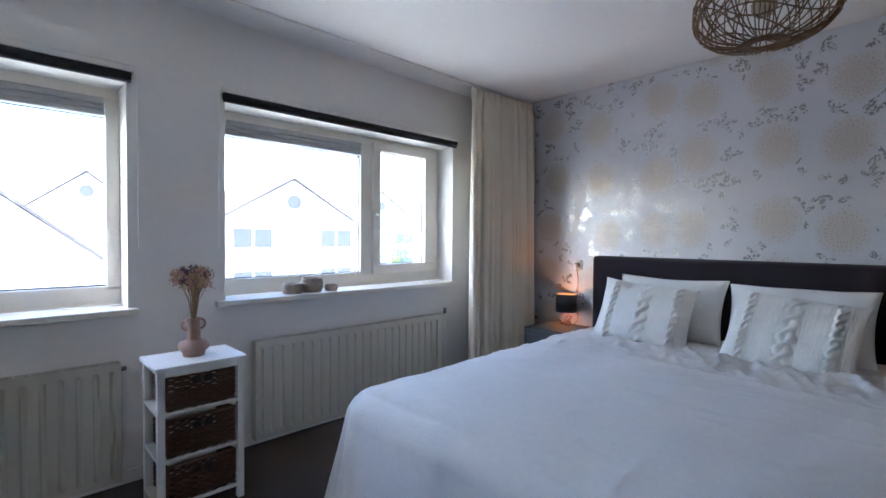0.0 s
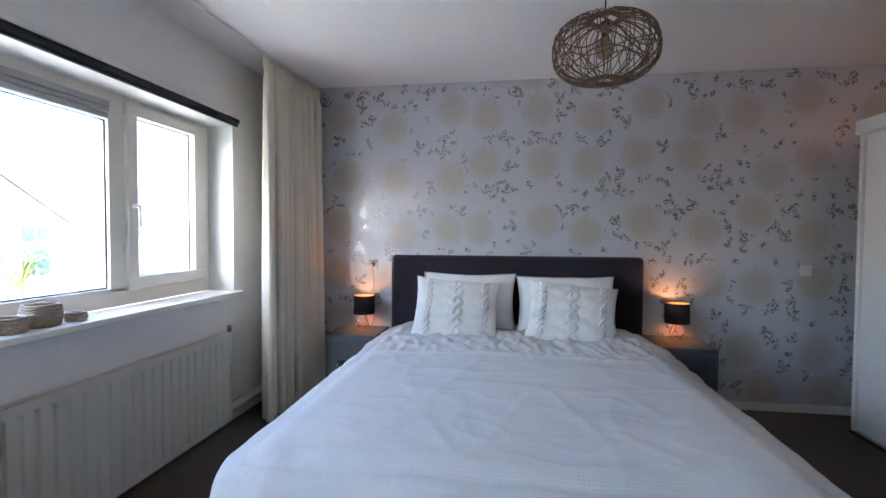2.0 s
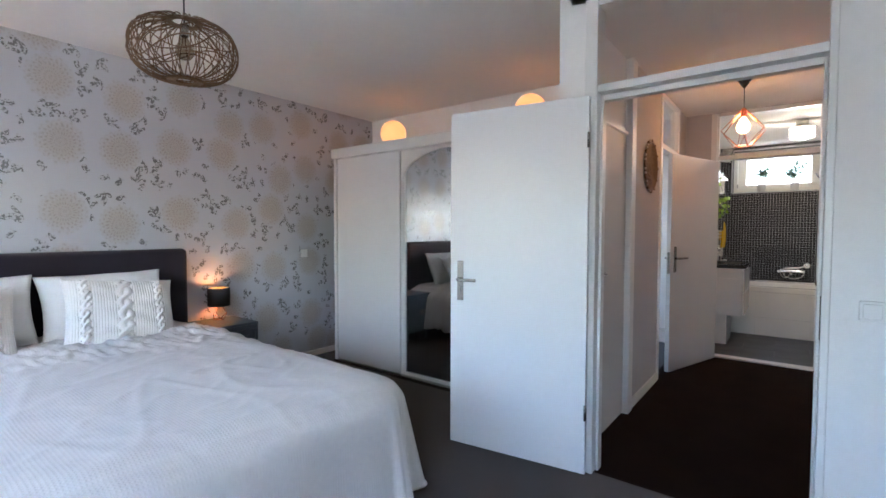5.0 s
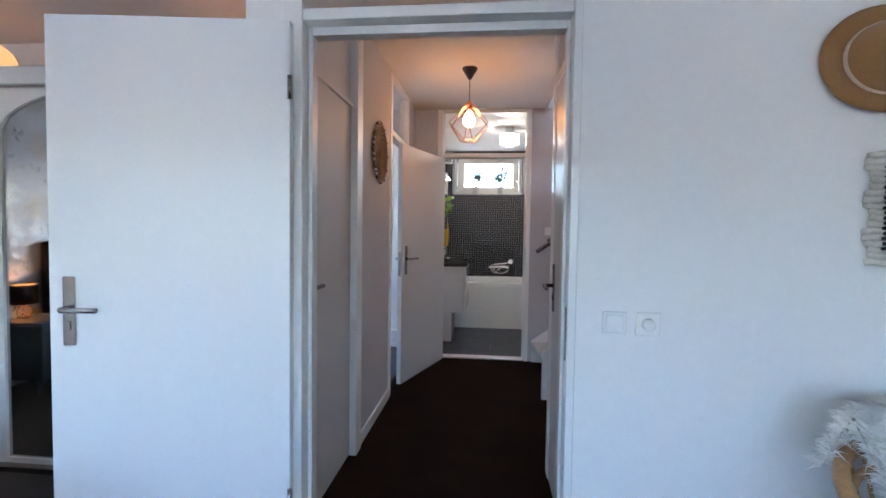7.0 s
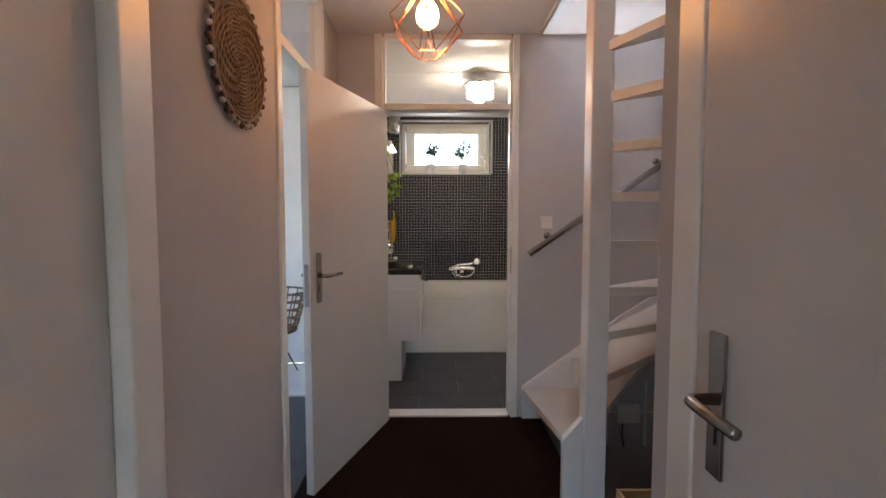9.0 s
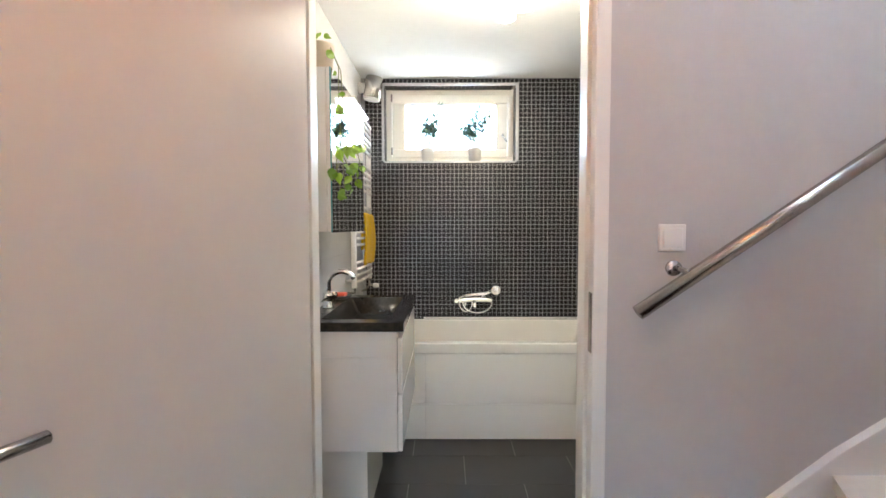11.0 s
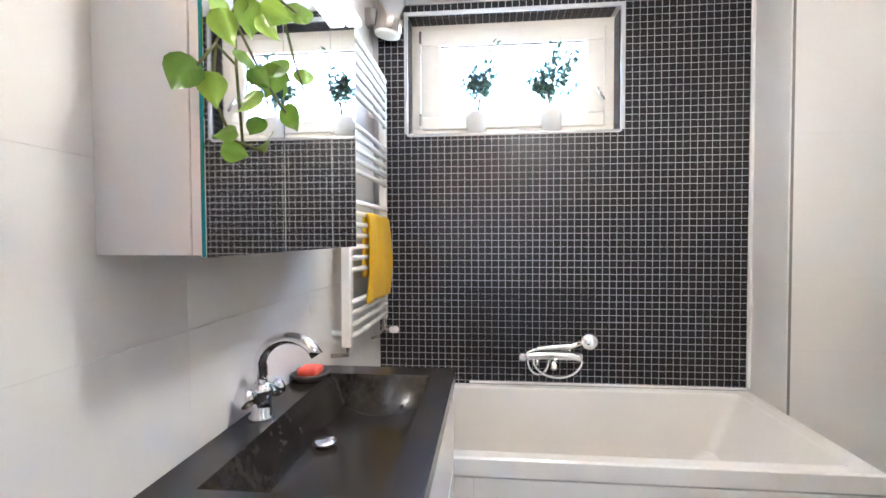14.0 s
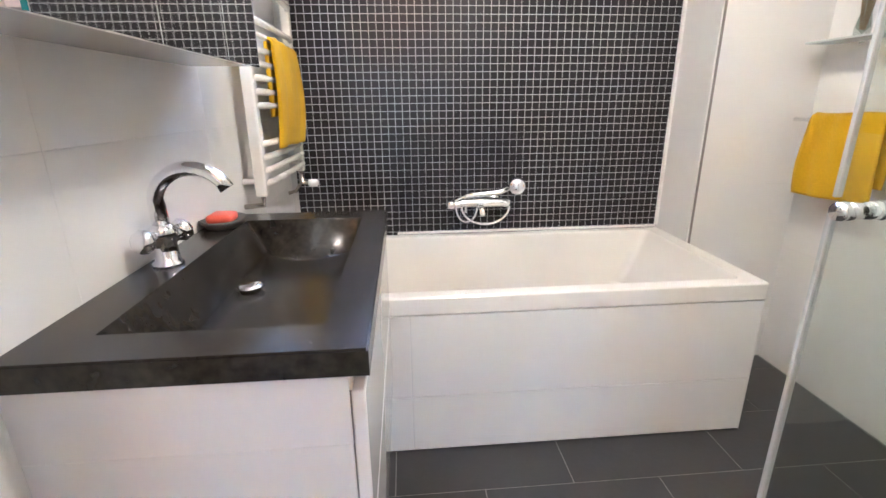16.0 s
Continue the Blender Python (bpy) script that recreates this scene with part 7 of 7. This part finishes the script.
def shrub(x, y, h, w, seed):
    ob = thing("garden_tree", (x, y, -2.85), "bare-branched garden tree between the houses", "tree")
    r = random.Random(seed)
    bm, lf = bmesh.new(), bmesh.new()
    tube(bm, [(x, y, -2.85), (x + .1, y, -2.85 + h * .35), (x + .05, y, -2.85 + h * .6)], [.12, .09, .05], 8)
    for k in range(26):
        q, u = r.uniform(0, 6.28), r.uniform(.35, .6)
        a = Vector((x + .07, y, -2.85 + h * u))
        e = a + Vector((math.cos(q) * w * r.uniform(.4, 1), math.sin(q) * w * r.uniform(.4, 1), h * r.uniform(.15, .42)))
        tube(bm, [a, a.lerp(e, .5) + Vector((0, 0, .12)), e], [.035, .02, .008], 5)
        for _ in range(60):
            p = a.lerp(e, r.uniform(.4, 1.1)) + Vector((r.gauss(0, .18), r.gauss(0, .18), r.gauss(0, .18)))
            m = Matrix.Translation(p) @ pose(0, 0, 0, r.uniform(0, 360), r.uniform(0, 360), r.uniform(0, 360))
            lf.faces.new([lf.verts.new(m @ Vector(v)) for v in ((-.05, 0, 0), (0, -.03, 0), (.06, 0, .01), (0, .03, 0))])
    part("trunk", bm, STEMG, ob)
    part("crown", lf, BUSH, ob)


shrub(-15.2, -21, 4.6, 1.3, 3)
shrub(-6.0, -25, 4.2, 1.2, 5)

# ---------------------------------------------------------------- pieces of floors and walls, last
def share_mesh(name, bm, material):
    me = bpy.data.meshes.new(name)
    bm.to_mesh(me)
    bm.free()
    me.materials.append(material)
    return me


def piece(name, me, parent, x, y, z, rx=0, ry=0, rz=0):
    ob = new(name, me)
    ob.parent = parent
    ob.matrix_basis = pose(x, y, z, rx, ry, rz)
    return ob


SLATE = mat("slate_floor_tile", (0.040, 0.039, 0.040), 0.42, var=0.22, scale=5, fine=70, bump=0.25, bscale=60, island=0.3)
TILE = mat("white_wall_tile", (0.76, 0.735, 0.70), 0.16, var=0.02, scale=1.5, fine=8, bump=0.12, bscale=7, island=0.1, rvar=0.04)
MOSAIC = mat("black_mosaic", (0.013, 0.012, 0.014), 0.32, var=0.42, scale=3, fine=30, bump=0.2, bscale=60, island=0.55, rvar=0.05, spec=0.30)

floor_b = bpy.data.objects["floor_bathroom"]
tiles = {}


def flat_tile(w, d, t, material, key):
    k = (round(w, 3), round(d, 3), key)
    if k not in tiles:
        bm = bmesh.new()
        r = bmesh.ops.create_cube(bm, size=1)
        bmesh.ops.transform(bm, matrix=Matrix.Diagonal((w, d, t, 1)), verts=bm.verts)
        top = [e for e in bm.edges if all(v.co.z > 0 for v in e.verts)]
        bmesh.ops.bevel(bm, geom=top, offset=min(.0003, t * .4), segments=1, affect="EDGES")
        tiles[k] = share_mesh(key, bm, material)
    return tiles[k]


for row in range(-5, 4):
    y0 = max(4.415 + row * .302, YE + .1)
    y1 = min(4.415 + (row + 1) * .302, SY)
    if y1 - y0 < .03:
        continue
    start = .369 if row % 2 == 0 else .061
    for col in range(-2, 5):
        x0, x1 = max(start + col * .61, BL), min(start + (col + 1) * .61, BR)
        if x1 - x0 < .03 or (y0 > 4.65 and x1 < 1.7):
            continue
        piece("floor_tile", flat_tile(x1 - x0 - .003, y1 - y0 - .003, .008, SLATE, "floor_tile"), floor_b, (x0 + x1) / 2, (y0 + y1) / 2, -.0085)


def tile_wall(parent, u0, u1, z0, z1, place, w=.60, h=.30, start=0.0, zstart=0.0):
    """White tiles on an upright face; place(u, z) gives the centre and turn."""
    nz = int((z1 - zstart) / h) + 1
    for j in range(0, nz + 1):
        a, b_ = max(z0, zstart + j * h), min(z1, zstart + (j + 1) * h)
        if b_ - a < .01:
            continue
        for i in range(-6, 7):
            c, d = max(u0, start + i * w), min(u1, start + (i + 1) * w)
            if d - c < .01:
                continue
            x, y, z, rx, ry, rz = place((c + d) / 2, (a + b_) / 2)
            piece("wall_tile", flat_tile(d - c - .0003, b_ - a - .0003, .008, TILE, "wall_tile"), parent, x, y, z, rx, ry, rz)


ob_ = bpy.data.objects
tile_wall(ob_["wall_bath_left"], YE + .1, BY, 0, ZT, lambda u, z: (BL - .004, u, z, 90, 0, 90), start=3.33, zstart=-.02)
tile_wall(ob_["wall_bath_right"], YE + .1, SY, 0, ZT, lambda u, z: (BR + .004, u, z, 90, 0, -90), start=SY - .6 * 4, zstart=-.02)
tile_wall(ob_["wall_shower"], 1.735, BR, 0, ZT, lambda u, z: (u, SY + .004, z, 90, 0, 0), start=BR - .6, zstart=-.02)
tile_wall(ob_["wall_hall_end"], 1.03, BR, 0, ZT, lambda u, z: (u, YE + .0975, z, 90, 0, 180), start=1.03, zstart=-.02)
tile_wall(ob_["wall_mosaic"], SY + .004, BY + .004, 0, ZT, lambda u, z: (1.726, u, z, 90, 0, -90), start=SY, zstart=0, w=.3, h=2.6)

# mosaic: single tiles in the stretch above the bath, the rest joined
P = .0336
wall_m = ob_["wall_mosaic"]
bm0 = bmesh.new()
bmesh.ops.create_cube(bm0, size=1)
bmesh.ops.transform(bm0, matrix=Matrix.Diagonal((P - .0017, .009, P - .0017, 1)), verts=bm0.verts)
front = [e for e in bm0.edges if all(v.co.y < 0 for v in e.verts)]
bmesh.ops.bevel(bm0, geom=front, offset=.001, segments=1, affect="EDGES")
one = share_mesh("mosaic_tile", bm0, MOSAIC)
verts, faces, single = [], [], 0
rng = random.Random(7)


def joined_tile(c, ex, ey, en):
    """Five faces of a small tile with centre c, half axes ex and ey, and depth en."""
    k = len(verts)
    c, ex, ey, en = Vector(c), Vector(ex), Vector(ey), Vector(en)
    for s in (0, 1):
        q = .96 if s else 1
        for a, b_ in ((-1, -1), (1, -1), (1, 1), (-1, 1)):
            verts.append(c + ex * a * q + ey * b_ * q + en * s)
    for i in range(4):
        faces.append((k + i, k + (i + 1) % 4, k + 4 + (i + 1) % 4, k + 4 + i))
    faces.append((k + 4, k + 5, k + 6, k + 7))


h2 = (P - .0017) / 2
cols, rows_ = int((1.716 - BL) / P), int((ZT - .60) / P)
for j in range(rows_ + 1):
    z = ZT - .004 - P * (j + .5)
    if z < .60:
        continue
    for i in range(cols + 1):
        x = 1.712 - P * (i + .5)
        if x < BL + .01:
            continue
        if BWX[0] - .012 < x < BWX[1] + .012 and BWZ[0] - .012 < z < BWZ[1] + .012:
            continue
        if .38 < x < 1.0 and .62 < z < 1.12 and single < 290:
            piece("mosaic_tile", one, wall_m, x, BY + .0073 + rng.uniform(-.0003, .0003), z, rng.uniform(-.5, .5), 0, rng.uniform(-.5, .5))
            single += 1
        else:
            joined_tile((x, BY + .007, z), (h2, rng.uniform(-.0001, .0001), 0), (0, rng.uniform(-.0001, .0001), h2), (0, -.004, 0))
# reveals of the bathroom window
for j in range(3):
    y = BY + .004 + P * (j + .5)
    for i in range(int((BWX[1] - BWX[0]) / P)):
        joined_tile((BWX[0] + P * (i + .6), y, BWZ[1] + .001), (h2, 0, 0), (0, -h2, 0), (0, 0, -.006))
    for i in range(int((BWZ[1] - BWZ[0]) / P)):
        z = BWZ[0] + P * (i + .6)
        joined_tile((BWX[1] + .001, y, z), (0, -h2, 0), (0, 0, h2), (-.006, 0, 0))
        joined_tile((BWX[0] - .001, y, z), (0, h2, 0), (0, 0, h2), (.006, 0, 0))
me = bpy.data.meshes.new("mosaic_field")
me.from_pydata(verts, [], faces)
me.materials.append(MOSAIC)
field = new("mosaic_field", me)
field.parent = wall_m
tagged(field, "black mosaic tiles with light joints", kind="stuff")
